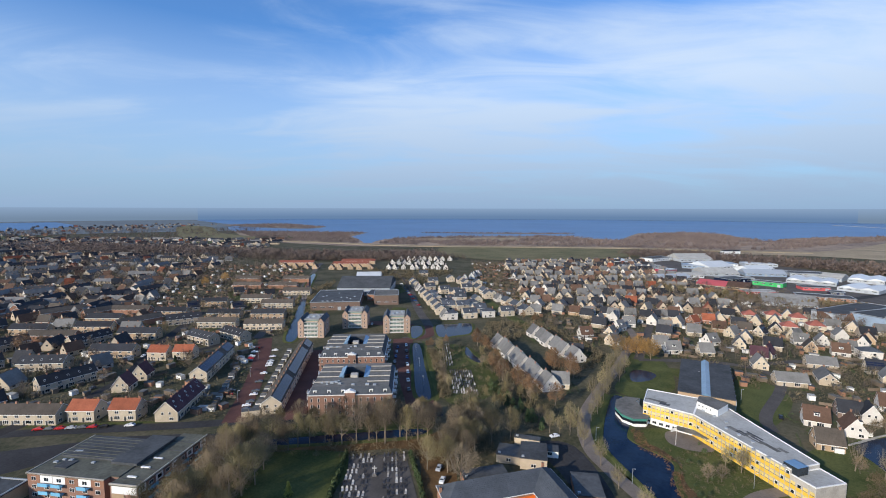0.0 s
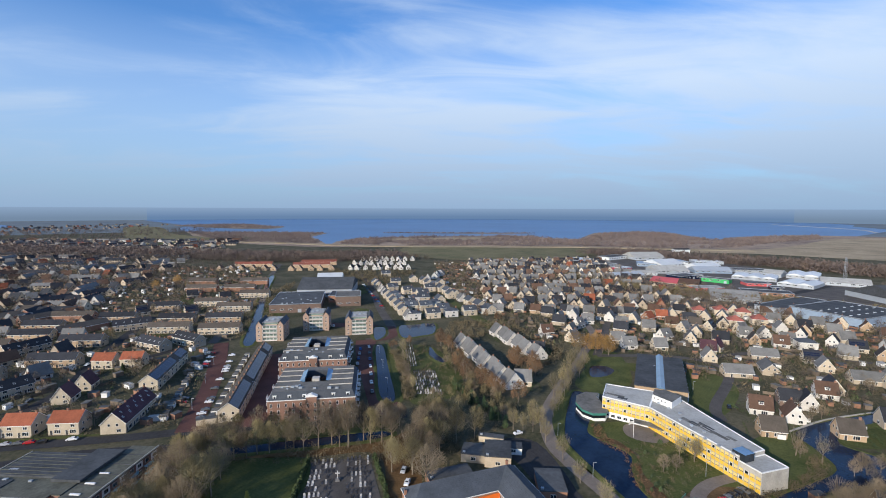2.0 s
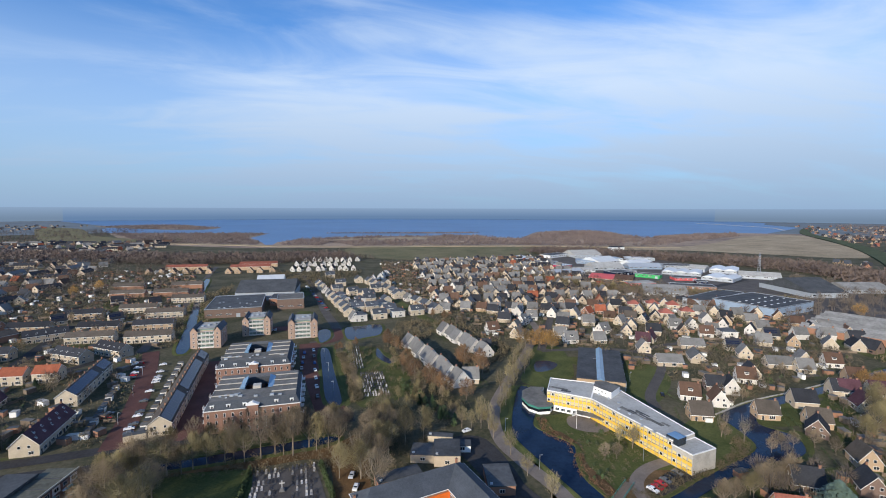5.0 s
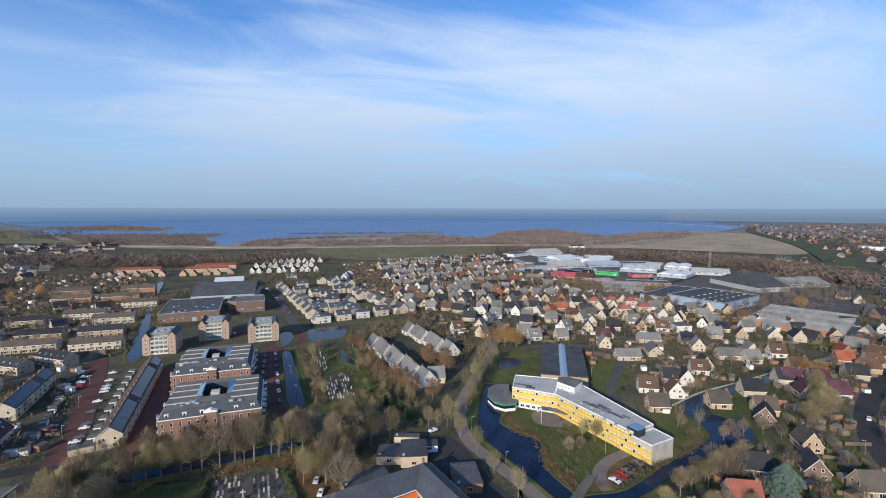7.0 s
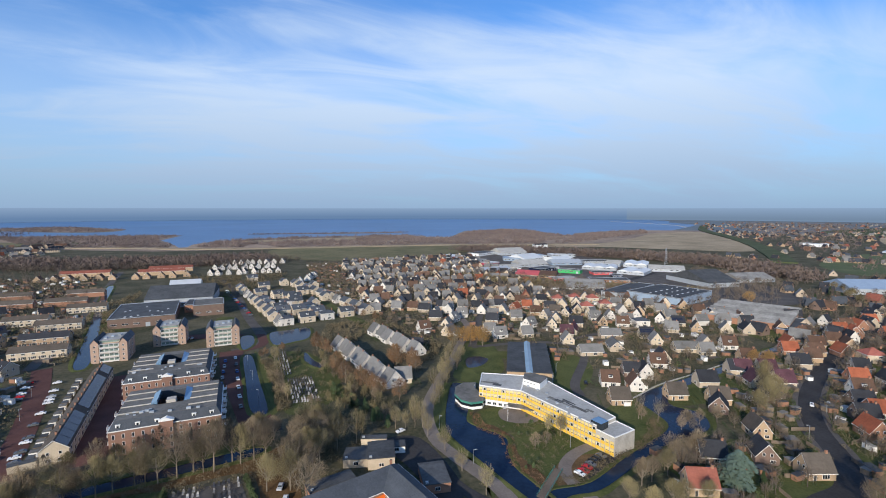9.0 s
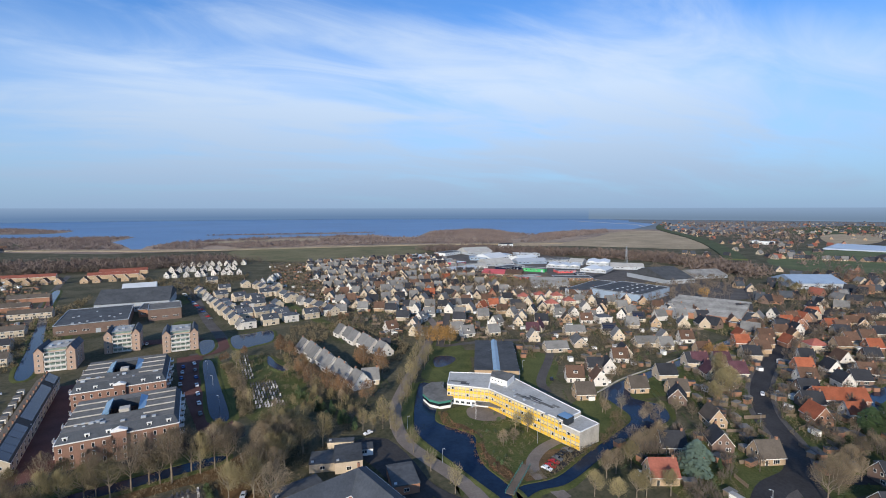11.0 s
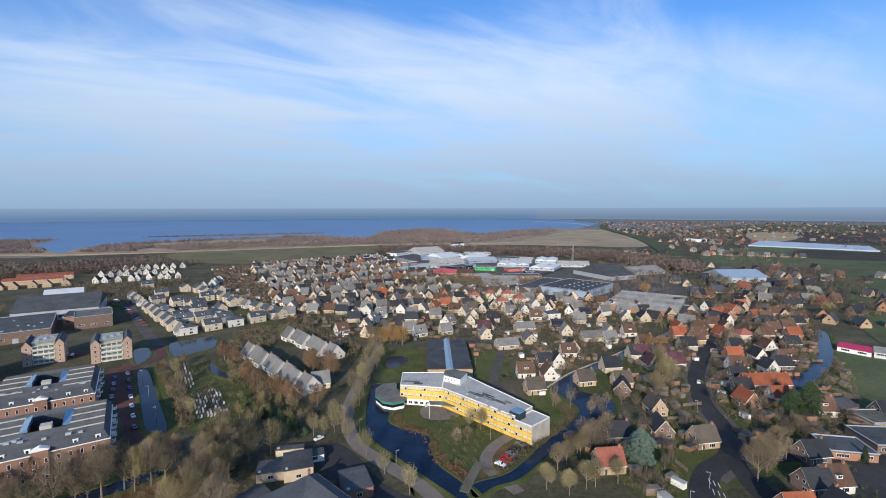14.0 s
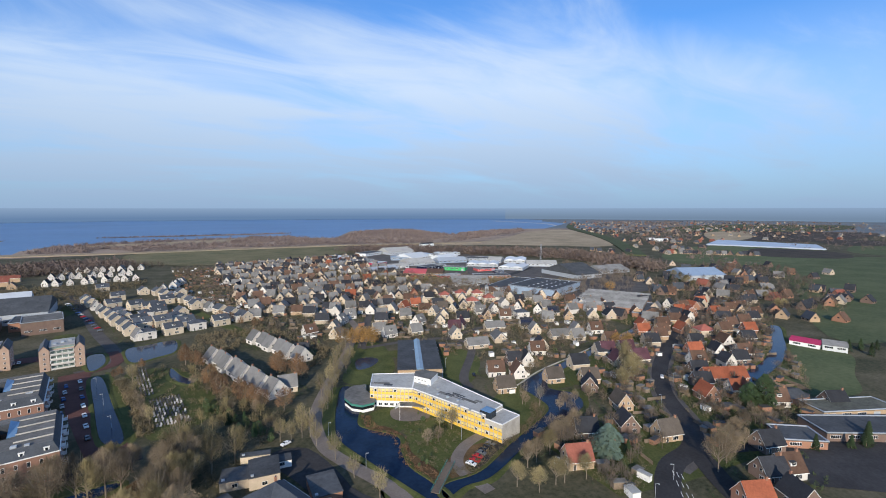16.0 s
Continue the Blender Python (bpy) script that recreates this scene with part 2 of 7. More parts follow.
M["paint_dark"] = mat("dark_paint", (0.03, 0.032, 0.035), 0.6, 0.2, 0.8, rand=0.05)
M["timber"] = mat("weathered_timber", (0.17, 0.13, 0.095), 0.9, 0.3, 0.5, rand=0.2)
M["glass"] = mat("window_glass", (0.02, 0.026, 0.032), 0.06, 0.3, 1.0, rand=0.3)
M["sky_glass"] = mat("skylight_glass", (0.15, 0.25, 0.36), 0.12, 0.12, 1.0, rand=0.1)
M["pale_glass"] = mat("pale_green_glazing", (0.22, 0.29, 0.26), 0.15, 0.25, 1.0, rand=0.2)
M["solar"] = mat("solar_panel", (0.012, 0.018, 0.045), 0.18, 0.2, 0.6, rand=0.2)
M["rubber"] = mat("tyre_rubber", (0.02, 0.02, 0.02), 0.9, 0.1, 0.2)
M["stone_grey"] = mat("grey_stone", (0.30, 0.29, 0.28), 0.6, 0.2, 0.3, rand=0.5)
M["stone_pale"] = mat("pale_stone", (0.42, 0.41, 0.39), 0.6, 0.12, 0.3, rand=0.3)
M["stone_dark"] = mat("dark_stone", (0.045, 0.045, 0.05), 0.35, 0.2, 0.3, rand=0.4)
for key, c in (("white", (0.75, 0.75, 0.75)), ("silver", (0.42, 0.43, 0.45)), ("black", (0.02, 0.02, 0.022)), ("red", (0.42, 0.02, 0.025)), ("blue", (0.04, 0.09, 0.24)), ("grey", (0.12, 0.125, 0.13))):
    M["car_" + key] = mat(key + "_car_paint", c, 0.25, 0.04, 1.0, rand=0.05)
M["water"].node_tree.nodes["Principled BSDF"].inputs["Specular IOR Level"].default_value = 0.12
M["sea"].node_tree.nodes["Principled BSDF"].inputs["Specular IOR Level"].default_value = 0.3


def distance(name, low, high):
    """Plain glowing backdrop, far haze painted as a gradient from its foot to the horizon."""
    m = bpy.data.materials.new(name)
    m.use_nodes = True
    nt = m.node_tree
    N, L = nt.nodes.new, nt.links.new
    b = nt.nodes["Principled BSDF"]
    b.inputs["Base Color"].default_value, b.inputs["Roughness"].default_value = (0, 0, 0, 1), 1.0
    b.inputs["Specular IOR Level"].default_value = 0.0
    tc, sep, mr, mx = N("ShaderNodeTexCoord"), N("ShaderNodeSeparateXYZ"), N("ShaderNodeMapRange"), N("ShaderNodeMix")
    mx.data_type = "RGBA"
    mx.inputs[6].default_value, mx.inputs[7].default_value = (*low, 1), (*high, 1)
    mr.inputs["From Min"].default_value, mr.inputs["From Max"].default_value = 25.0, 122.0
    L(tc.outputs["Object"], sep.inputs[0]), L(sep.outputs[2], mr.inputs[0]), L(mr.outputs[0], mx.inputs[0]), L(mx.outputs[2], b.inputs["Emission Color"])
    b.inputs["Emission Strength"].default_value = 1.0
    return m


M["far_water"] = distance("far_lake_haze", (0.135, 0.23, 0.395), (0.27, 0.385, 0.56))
M["shore_backdrop"] = distance("far_land_haze", (0.175, 0.255, 0.37), (0.27, 0.385, 0.56))
for key in M:
    if key.startswith(("roof_", "felt", "bitumen")) or key in ("ground", "asphalt", "paving", "red_paving", "path", "lawn", "meadow", "fibre", "soil", "reed", "verge", "rough_grass", "leaf_litter", "bed"):
        M[key].node_tree.nodes["Principled BSDF"].inputs["Specular IOR Level"].default_value = 0.15

# ---- building helpers ----
def P(x, y, z=0.0):
    """A plan point in metres."""
    return Vector((K * x, K * y, z))


def mesh_of(name, verts, faces, mats, idx=None, smooth=False):
    me = bpy.data.meshes.new(name)
    me.from_pydata([tuple(v) for v in verts], [], faces)
    for m in mats:
        me.materials.append(M[m])
    if idx:
        me.polygons.foreach_set("material_index", idx)
    if smooth:
        me.polygons.foreach_set("use_smooth", [True] * len(me.polygons))
    me.update()
    return me


class Build:
    """Collects boxes, prisms and sheets into one mesh."""

    def __init__(self):
        self.v, self.f, self.i = [], [], []

    def add(self, verts, faces, k=0):
        n = len(self.v)
        self.v += [tuple(p) for p in verts]
        self.f += [tuple(n + a for a in f) for f in faces]
        self.i += [k] * len(faces)
        return self

    def box(self, x0, y0, z0, x1, y1, z1, k=0):
        v = [(x, y, z) for z in (z0, z1) for x, y in ((x0, y0), (x1, y0), (x1, y1), (x0, y1))]
        return self.add(v, [(3, 2, 1, 0), (4, 5, 6, 7), (0, 1, 5, 4), (1, 2, 6, 5), (2, 3, 7, 6), (3, 0, 4, 7)], k)

    def prism(self, pts, z0, z1, k=0, top=None):
        n = len(pts)
        v = [(p[0], p[1], z0) for p in pts] + [(p[0], p[1], z1) for p in pts]
        self.add(v, [tuple(range(n - 1, -1, -1))] + [(i, (i + 1) % n, n + (i + 1) % n, n + i) for i in range(n)], k)
        return self.add(v[n:], [tuple(range(n))], k if top is None else top)

    def mesh(self, name, *mats, smooth=False):
        return mesh_of(name, self.v, self.f, mats, self.i, smooth)


def part(name, data, parent, label="", m=None):
    ob = new(name, data)
    ob.parent = parent
    if m is not None:
        ob.matrix_basis = m
    if label:
        ob["label"] = label
    return ob


def thing(name, label, category, group="", m=None):
    ob = tagged(new(name), label, category, group)
    ob.empty_display_size = 0.5
    if m is not None:
        ob.matrix_basis = m
    return ob


def smooth_line(pts, steps=6):
    """Catmull-Rom through the plan points, as metres."""
    q = [P(*p) for p in pts]
    q = [2 * q[0] - q[1]] + q + [2 * q[-1] - q[-2]]
    out = []
    for a, b, c, d in zip(q, q[1:], q[2:], q[3:]):
        for k in range(steps):
            t = k / steps
            out.append(0.5 * (2 * b + (c - a) * t + (2 * a - 5 * b + 4 * c - d) * t * t + (3 * b - a - 3 * c + d) * t ** 3))
    return out + [q[-2]]


def smooth_loop(pts, steps=5):
    q = [P(*p) for p in pts]
    n, out = len(q), []
    for i in range(n):
        a, b, c, d = q[i - 1], q[i], q[(i + 1) % n], q[(i + 2) % n]
        for k in range(steps):
            t = k / steps
            out.append(0.5 * (2 * b + (c - a) * t + (2 * a - 5 * b + 4 * c - d) * t * t + (3 * b - a - 3 * c + d) * t ** 3))
    return out


def area(poly):
    return sum(a.x * b.y - b.x * a.y for a, b in zip(poly, poly[1:] + poly[:1])) / 2


def sheet(name, pts, material, z, label, category, smooth=True, steps=5, thick=0.0, kind="structure"):
    poly = smooth_loop(pts, steps) if smooth else [P(*p) for p in pts]
    if area(poly) < 0:
        poly.reverse()
    b = Build()
    if thick:
        b.prism([(p.x, p.y) for p in poly], z - thick, z)
    else:
        b.add([(p.x, p.y, z) for p in poly], [tuple(range(len(poly)))])
    return tagged(new(name, b.mesh(name, material)), label, category, kind=kind)


def strip(name, pts, width, material, z, label, category, steps=6, thick=0.0, smooth=True):
    line = smooth_line(pts, steps) if smooth else [P(*p) for p in pts]
    v, f = [], []
    for i, p in enumerate(line):
        d = (line[min(i + 1, len(line) - 1)] - line[max(i - 1, 0)]).normalized()
        s = Vector((-d.y, d.x, 0)) * width / 2
        v += [p + s + Vector((0, 0, z)), p - s + Vector((0, 0, z))]
        if thick:
            v += [p + s * 1.0 + Vector((0, 0, z - thick)), p - s + Vector((0, 0, z - thick))]
    k = 4 if thick else 2
    for i in range(len(line) - 1):
        a, c = i * k, (i + 1) * k
        f.append((a, a + 1, c + 1, c))
        if thick:
            f += [(a + 2, a, c, c + 2), (a + 1, a + 3, c + 3, c + 1)]
    if thick:
        e = (len(line) - 1) * k
        f += [(0, 2, 3, 1), (e, e + 1, e + 3, e + 2)]
    return tagged(new(name, mesh_of(name, v, f, [material])), label, category, kind="structure")


def bank(pts, material="lawn", steps=5, w=1.3, h=0.45, name="water_bank"):
    """A low earth lip round a pond or canal."""
    poly = smooth_loop(pts, steps)
    if area(poly) < 0:
        poly.reverse()
    n, v, f = len(poly), [], []
    for i, p in enumerate(poly):
        d = (poly[(i + 1) % n] - poly[i - 1]).normalized()
        s = Vector((d.y, -d.x, 0))
        wob = 1 + 0.4 * noise.noise(p * 0.13)
        v += [p + Vector((0, 0, 0.0)), p + s * 0.3 * wob + Vector((0, 0, h * wob)), p + s * w * wob + Vector((0, 0, h * 0.8 * wob)), p + s * w * 2.1 * wob]
    for i in range(n):
        j = (i + 1) % n
        for k in range(3):
            f.append((i * 4 + k, i * 4 + k + 1, j * 4 + k + 1, j * 4 + k))
    return tagged(new(name, mesh_of(name, v, f, [material])), "low grassy earth bank along the water", "bank", kind="structure")


PONDS, ROADS, HOMES, PLOTS = [], [], [], []


def plot(m, x0, y0, x1, y1):
    """Keep a building's ground free of planting."""
    c = m @ Vector(((x0 + x1) / 2, (y0 + y1) / 2, 0))
    d = (m.to_3x3() @ Vector((1, 0, 0))).normalized()
    PLOTS.append((c.x, c.y, d.x, d.y, abs(x1 - x0) / 2, abs(y1 - y0) / 2))


def pond(name, pts, label):
    sheet(name, pts, "water", 0.24, label, "water")
    PONDS.append([(p.x, p.y) for p in smooth_loop(pts, 2)])
    bank(pts)


# ---- ground, lake and distance ----
def ring(r0, r1, z0, z1, n=360):
    v = [(r * math.sin(6.28318 * i / n), r * math.cos(6.28318 * i / n), z) for r, z in ((r0, z0), (r1, z1)) for i in range(n)]
    return v, [(i, (i + 1) % n, n + (i + 1) % n, n + i) for i in range(n)]


v, f = ring(4850, 4850, 0, 0)
tagged(new("ground", mesh_of("ground", v[:360], [tuple(range(359, -1, -1))], ["ground"])), "winter gardens, grass and bare soil of a flat town", "ground", kind="structure")
COAST = [(-1643, 3050), (-946, 2117), (-850, 1802), (-718, 1571), (-537, 1539), (-341, 1509), (-240, 1476), (-251, 1260), (-192, 1082), (-173, 1010), (-158, 1010), (-159, 1083), (-126, 1190), (-81, 1205), (-38, 1250), (106, 1290), (348, 1300), (382, 1184), (444, 1142), (520, 1288), (619, 1460), (816, 1530), (860, 1400), (824, 1299), (780, 1120), (800, 1112), (893, 1200), (1049, 1270), (1202, 1300), (1300, 1230), (1586, 1422), (1900, 1640), (2100, 2000), (2350, 2232), (2480, 2530)]
sheet("lake", COAST + [(1750, 3080), (900, 3430), (0, 3545), (-900, 3430), (-1643, 3145)],
      "sea", 0.3, "wide calm blue lake reaching the horizon", "lake", smooth=False)
sheet("inlet", [(-1440, 1480), (-1560, 1980), (-2100, 2500), (-2500, 2200), (-2100, 1450)], "sea", 0.3, "blue inlet of the lake beyond the far village", "water", smooth=False)


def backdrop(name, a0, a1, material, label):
    """Added standing strip that glows as far haze between two compass angles."""
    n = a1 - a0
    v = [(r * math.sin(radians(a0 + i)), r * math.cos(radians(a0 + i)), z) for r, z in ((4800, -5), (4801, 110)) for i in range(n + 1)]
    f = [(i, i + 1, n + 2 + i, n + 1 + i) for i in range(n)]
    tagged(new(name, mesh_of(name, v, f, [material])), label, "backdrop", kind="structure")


backdrop("backdrop_water", -28, 42, "far_water", "glowing haze strip standing in for the lake at the horizon")
backdrop("backdrop_land", 42, 332, "shore_backdrop", "glowing haze strip standing in for blue land at the horizon")

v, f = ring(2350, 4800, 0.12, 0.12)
tagged(new("far_plain", mesh_of("far_plain", v, [q[::-1] for q in f], ["hazed_land"])), "far plain with fields and villages, haze painted into its colour", "plain", kind="structure")

# shore, reed land, dike
sheet("reed_land", COAST[3:29] + [(1420, 1180), (830, 670), (560, 850), (290, 880), (-200, 930), (-403, 1050), (-520, 1200)],
      "reed", 0.5, "brown winter reed land along the shore", "reed land", smooth=False)
sheet("reed_island", [(-73, 1470), (124, 1480), (306, 1470), (412, 1433), (285, 1405), (115, 1425)], "reed", 0.7, "low reed island off the shore", "island")
sheet("reed_island", [(-1032, 2150), (-900, 2330), (-760, 2330), (-588, 2080), (-506, 1990), (-497, 1790), (-593, 1762), (-788, 1900)], "reed", 0.7, "long reed spit in the lake", "island")
PALE_REED = [(-90, 1140), (-21, 1180), (178, 1220), (266, 1210), (156, 1112), (22, 1118)]
sheet("pale_reed", PALE_REED, "rough_grass", 0.8, "pale straw-coloured reed bed", "reed land")
sheet("pale_reed", [(-417, 1309), (-353, 1371), (-312, 1232), (-384, 1230)], "rough_grass", 0.8, "pale straw-coloured reed bed", "reed land")
sheet("polder_grass", [(500, 780), (527, 828), (660, 820), (830, 912), (1107, 1104), (1300, 1127), (1058, 818), (848, 606), (760, 575), (700, 640), (651, 690), (600, 740)], "rough_grass", 0.65, "dry yellow grass behind the dike", "grass")
sheet("verge_field", [(0, 770), (10, 905), (200, 890), (340, 866), (345, 770), (230, 690), (120, 668), (50, 690)], "verge", 0.75, "green and yellow grass field behind the houses", "field")
strip("dike", [(-900, 1200), (-403, 1075), (-229, 1008), (-147, 962), (17, 925), (187, 913), (347, 891), (486, 845), (640, 800)], 34, "rough_grass", 1.6, "long dry-grass dike along the shore", "dike", thick=1.6)
strip("dike", [(660, 430), (771, 521), (954, 689), (1152, 898), (1438, 1217), (1900, 1600)], 40, "meadow", 2.6, "long green grass dike running to the far town", "dike", thick=2.6)
strip("harbour_pier", [(1600, 1440), (1780, 1700), (1930, 2280)], 14, "concrete", 1.4, "long pale harbour pier in the lake", "pier", thick=1.4)
strip("road", [(-520, 880), (-200, 838), (255, 845), (520, 790)], 9, "meadow", 0.25, "green verge strip behind the town", "verge")

# meadows and fields
FIELD_Z = 0.2
for pts, m_, lab in (
        ([(226, 86), (262, 92), (288, 101), (296, 96), (296, 76), (262, 66), (236, 58), (216, 70)], "meadow", "bright green paddock beside a ditch"),
        ([(330, 95), (520, 175), (700, 260), (900, 240), (1000, 60), (560, 20), (380, 60)], "meadow", "wide green meadows behind the village"),
        ([(680, 400), (900, 470), (1010, 420), (1000, 300), (760, 250), (620, 300)], "meadow", "green polder meadow"),
        ([(1000, 250), (1400, 300), (1500, 140), (1100, 40)], "meadow", "green polder meadow"),
        ([(1240, 620), (1700, 700), (1900, 420), (1300, 380)], "soil", "dark ploughed field"),
        ([(1500, 900), (2300, 1100), (2700, 700), (1900, 560)], "meadow", "far green fields"),
        ([(1664, 670), (1754, 608), (1272, 398), (1296, 503)], "soil", "dark ploughed field"),
        ([(972, 382), (992, 271), (880, 227), (817, 322)], "soil", "dark ploughed field with pale tracks"),
        ([(1379, 420), (1417, 297), (1242, 261), (1208, 339)], "soil", "dark ploughed field"),
        ([(1507, 735), (1692, 698), (1304, 526), (1138, 536)], "rough_grass", "dry yellow field"),
        ([(-620, 1150), (-460, 1290), (-380, 1180), (-420, 1040), (-560, 1010)], "meadow", "green meadow beside the shore"),
        ([(-1180, 2060), (-960, 1900), (-690, 1430), (-470, 1200), (-470, 1065), (-540, 1060), (-700, 1220)], "verge", "green meadow beside the shore"),
        ([(-1500, 1150), (-1100, 1250), (-900, 1000), (-1300, 900)], "meadow", "green meadow among far houses")):
    FIELD_Z += 0.03
    sheet("field", pts, m_, FIELD_Z, lab, "field")
sheet("plastic_tunnel", [(979, 478), (1144, 532), (1146, 344), (1033, 296)], "tunnel", 3.0, "wide pale blue low greenhouse roof in the fields", "greenhouse", smooth=False, thick=3.0)

# ---- streets, lawns and water of the town ----
def road(pts, w, m_="asphalt", lab="dark asphalt street", z=0.12):
    ROADS.append(([(p.x, p.y) for p in smooth_line(pts, 4)], w))
    return strip("road", pts, w, m_, z + 0.004 * len(ROADS), lab, "road")


road([(-200, 138), (-140, 148), (-100, 152.5), (-72, 156.5), (-50, 158), (-20, 162), (0, 164)], 7, lab="asphalt street in front of the flats")
road([(-64, 92), (-68, 118), (-76, 148)], 8)
road([(-250, 60), (-160, 128), (-148, 150), (-140, 190), (-150, 228), (-160, 262), (-175, 330)], 8)
road([(-150, 228), (-130, 240), (-115, 262)], 6)
road([(-74, 156), (-81, 190), (-93, 232), (-103, 262)], 10, "red_paving", "red brick parking street between garden rows")
road([(-56, 158), (-58, 190), (-66, 240)], 17, "red_paving", "red brick street beside the flats")
road([(-7, 164), (-14, 200), (-21, 240), (-23, 262)], 15, "red_paving", "red brick street beside a ditch")
road([(-23, 262), (-12, 266), (-8, 280), (-11, 302), (-20, 350), (-36, 460), (-60, 560)], 8, "paving", "paved street past the white houses", 0.14)
road([(-28, 258), (-14, 263), (-7.5, 272), (-10, 292)], 7, "red_paving", "curving red brick street", 0.17)
road([(-65, 300), (-40, 298), (-20, 290)], 14, "red_paving", "red brick court between the towers", 0.13)
road([(-108, 262), (-128, 400), (-150, 520), (-170, 640)], 7, "paving", "straight road beside a canal")
road([(54, 92), (53.4, 108), (48.5, 126), (46.5, 140), (51, 160), (63, 182), (79, 207), (94, 232), (112, 262), (120, 300)], 6.2, "path", "pale brick cycle path between lawns")
road([(62, 84), (46, 106), (41, 124), (34, 140)], 5, "asphalt", "narrow asphalt drive")
road([(74, 92), (74, 106), (82, 114), (96, 118)], 5, "path", "pale brick drive to the school")
road([(98, 225), (130, 222), (146, 214), (150, 200), (140, 185), (118, 162), (112, 150)], 5.5, "paving", "brick residential street")
road([(146, 214), (172, 222), (200, 220), (240, 196)], 5, "paving", "brick residential street", 0.15)
road([(98, 225), (125, 275), (150, 330), (165, 420)], 6, "paving", "brick residential street")
road([(90, 40), (107, 62), (124, 72), (140, 74), (155, 84), (174, 103), (206, 123), (262, 146), (338, 170), (391, 185), (470, 210), (600, 250)], 9, "asphalt", "winding asphalt village street")
strip("pavement", [(124, 72), (140, 74), (155, 84), (174, 103), (206, 123), (262, 146), (338, 170)], 14, "paving", 0.11, "grey-brown brick pavement along the village street", "pavement")
road([(140, 74), (128, 60), (118, 45)], 9, "asphalt", "asphalt side road", 0.16)
road([(146, 68), (170, 56), (200, 40)], 6, "asphalt", "asphalt side road", 0.15)
road([(200, 420), (260, 400), (330, 380), (420, 420)], 10, "asphalt", "asphalt road through the works estate")
for k in (-1, 0, 1):
    line = [(92 + 2.0 * k, 42 - 1.0 * k), (108 + 1.2 * k, 61 - 1.2 * k), (124, 71 - 1.2 * k)]
    for i in range(9):
        a, c = Vector(line[0]), Vector(line[2])
        p = a.lerp(c, i / 9)
        q = a.lerp(c, (i + 0.5) / 9)
        strip("road_marking", [(p.x, p.y), (q.x, q.y)], 0.18, "paint_white", 0.26, "white dashed road marking", "road marking", smooth=False)

LAWNS = (
    ([(100, 214), (118, 208), (126, 196), (118, 172), (108, 158), (104, 165), (112, 186)], "lawn beside the sports hall"),
    ([(72, 186), (84, 206), (96, 220), (103, 208), (92, 186), (82, 176)], "lawn beside the pond"),
    ([(50, 104), (55, 122), (52, 140), (56, 153), (67, 178), (64, 182), (54, 165), (48, 150), (49, 128), (53, 110)], "grass verge along the moat"),
    ([(66, 96), (62, 104), (64, 114), (67, 123), (71, 131), (67, 138), (63, 143), (69, 152), (82, 148), (92, 118), (98, 110), (86, 102)], "school lawn and planting beds"),
    ([(98, 108), (116, 112), (124, 119), (130, 133), (126, 141), (112, 136), (100, 124)], "lawn beside the school"),
    ([(-62, 112), (-32, 112), (-30, 136), (-58, 134)], "shaded lawn beside the graveyard"),
    ([(-62, 146), (-10, 153), (-8, 158), (-62, 154)], "grass verge beside the canal"),
    ([(-150, 153), (-104, 157), (-104, 155.5), (-150, 151.5)], "front lawns beside the street"),
    ([(-4, 250), (14, 246), (22, 220), (24, 186), (6, 172), (0, 182), (-2, 220)], "graveyard lawn"),
    ([(-12, 252), (-8.5, 246), (-1, 186), (-4, 174), (-11, 186)], "grass strip beside the ditch"),
    ([(-162, 262), (-150, 280), (-166, 340), (-200, 430), (-230, 540), (-216, 540), (-186, 430), (-152, 345), (-140, 285)], "long green strip between houses"),
    ([(56, 262), (70, 232), (78, 236), (66, 266), (48, 330), (40, 372), (34, 372)], "long green strip between houses"),
    ([(150, 128), (176, 134), (196, 144), (160, 141), (140, 132)], "garden lawn on a peninsula"),
    ([(118, 106), (138, 104), (150, 98), (140, 92), (122, 98)], "garden lawn beside the moat"),
    ([(112, 70), (132, 82), (136, 76), (122, 70)], "garden lawn beside the road"),
    ([(205, 62), (216, 56), (214, 48), (204, 52)], "garden lawn"),
    ([(128, 196), (138, 203), (140, 179), (117, 155), (110, 160)], "lawn between gym and street"),
    ([(88, 221), (104, 240), (110, 224), (98, 188), (84, 185)], "lawn round the small pond"),
    ([(146, 84), (146, 76), (132, 71), (118, 77), (126, 84)], "garden lawn beside the road"),
    ([(134, 126), (148, 124), (141, 114), (126, 110)], "garden lawn on the bend of the moat"),
    ([(278, 229), (292, 189), (285, 170), (258, 178)], "grass field behind the works"),
    ([(-90, 300), (-88, 330), (-104, 390), (-112, 380), (-100, 320)], "grass beside the canal"),
    ([(-36, 300), (-24, 300), (-26, 340), (-38, 345)], "grass beside the office"),
    ([(-38, 470), (-20, 470), (-40, 400), (-48, 400)], "lawn behind the school halls"),
)
for k, (pts, lab) in enumerate(LAWNS):
    sheet("lawn", pts, "lawn", 0.05 + 0.004 * k, "green " + lab if not lab.startswith("green") else lab, "lawn")
sheet("garden_grass", [(100, 72), (104, 106), (140, 102), (188, 150), (228, 160), (300, 184), (340, 150), (290, 118), (222, 96), (196, 78), (150, 60), (118, 66)], "lawn", 0.035, "dark green winter grass of the village gardens", "lawn", smooth=False)
sheet("planting_bed", [(63, 106), (61.5, 114), (63.5, 123), (67.5, 131), (64, 139), (68, 140), (70, 130), (67, 120), (68, 106)], "bed", 0.14, "brown winter planting bed along the moat", "planting bed")
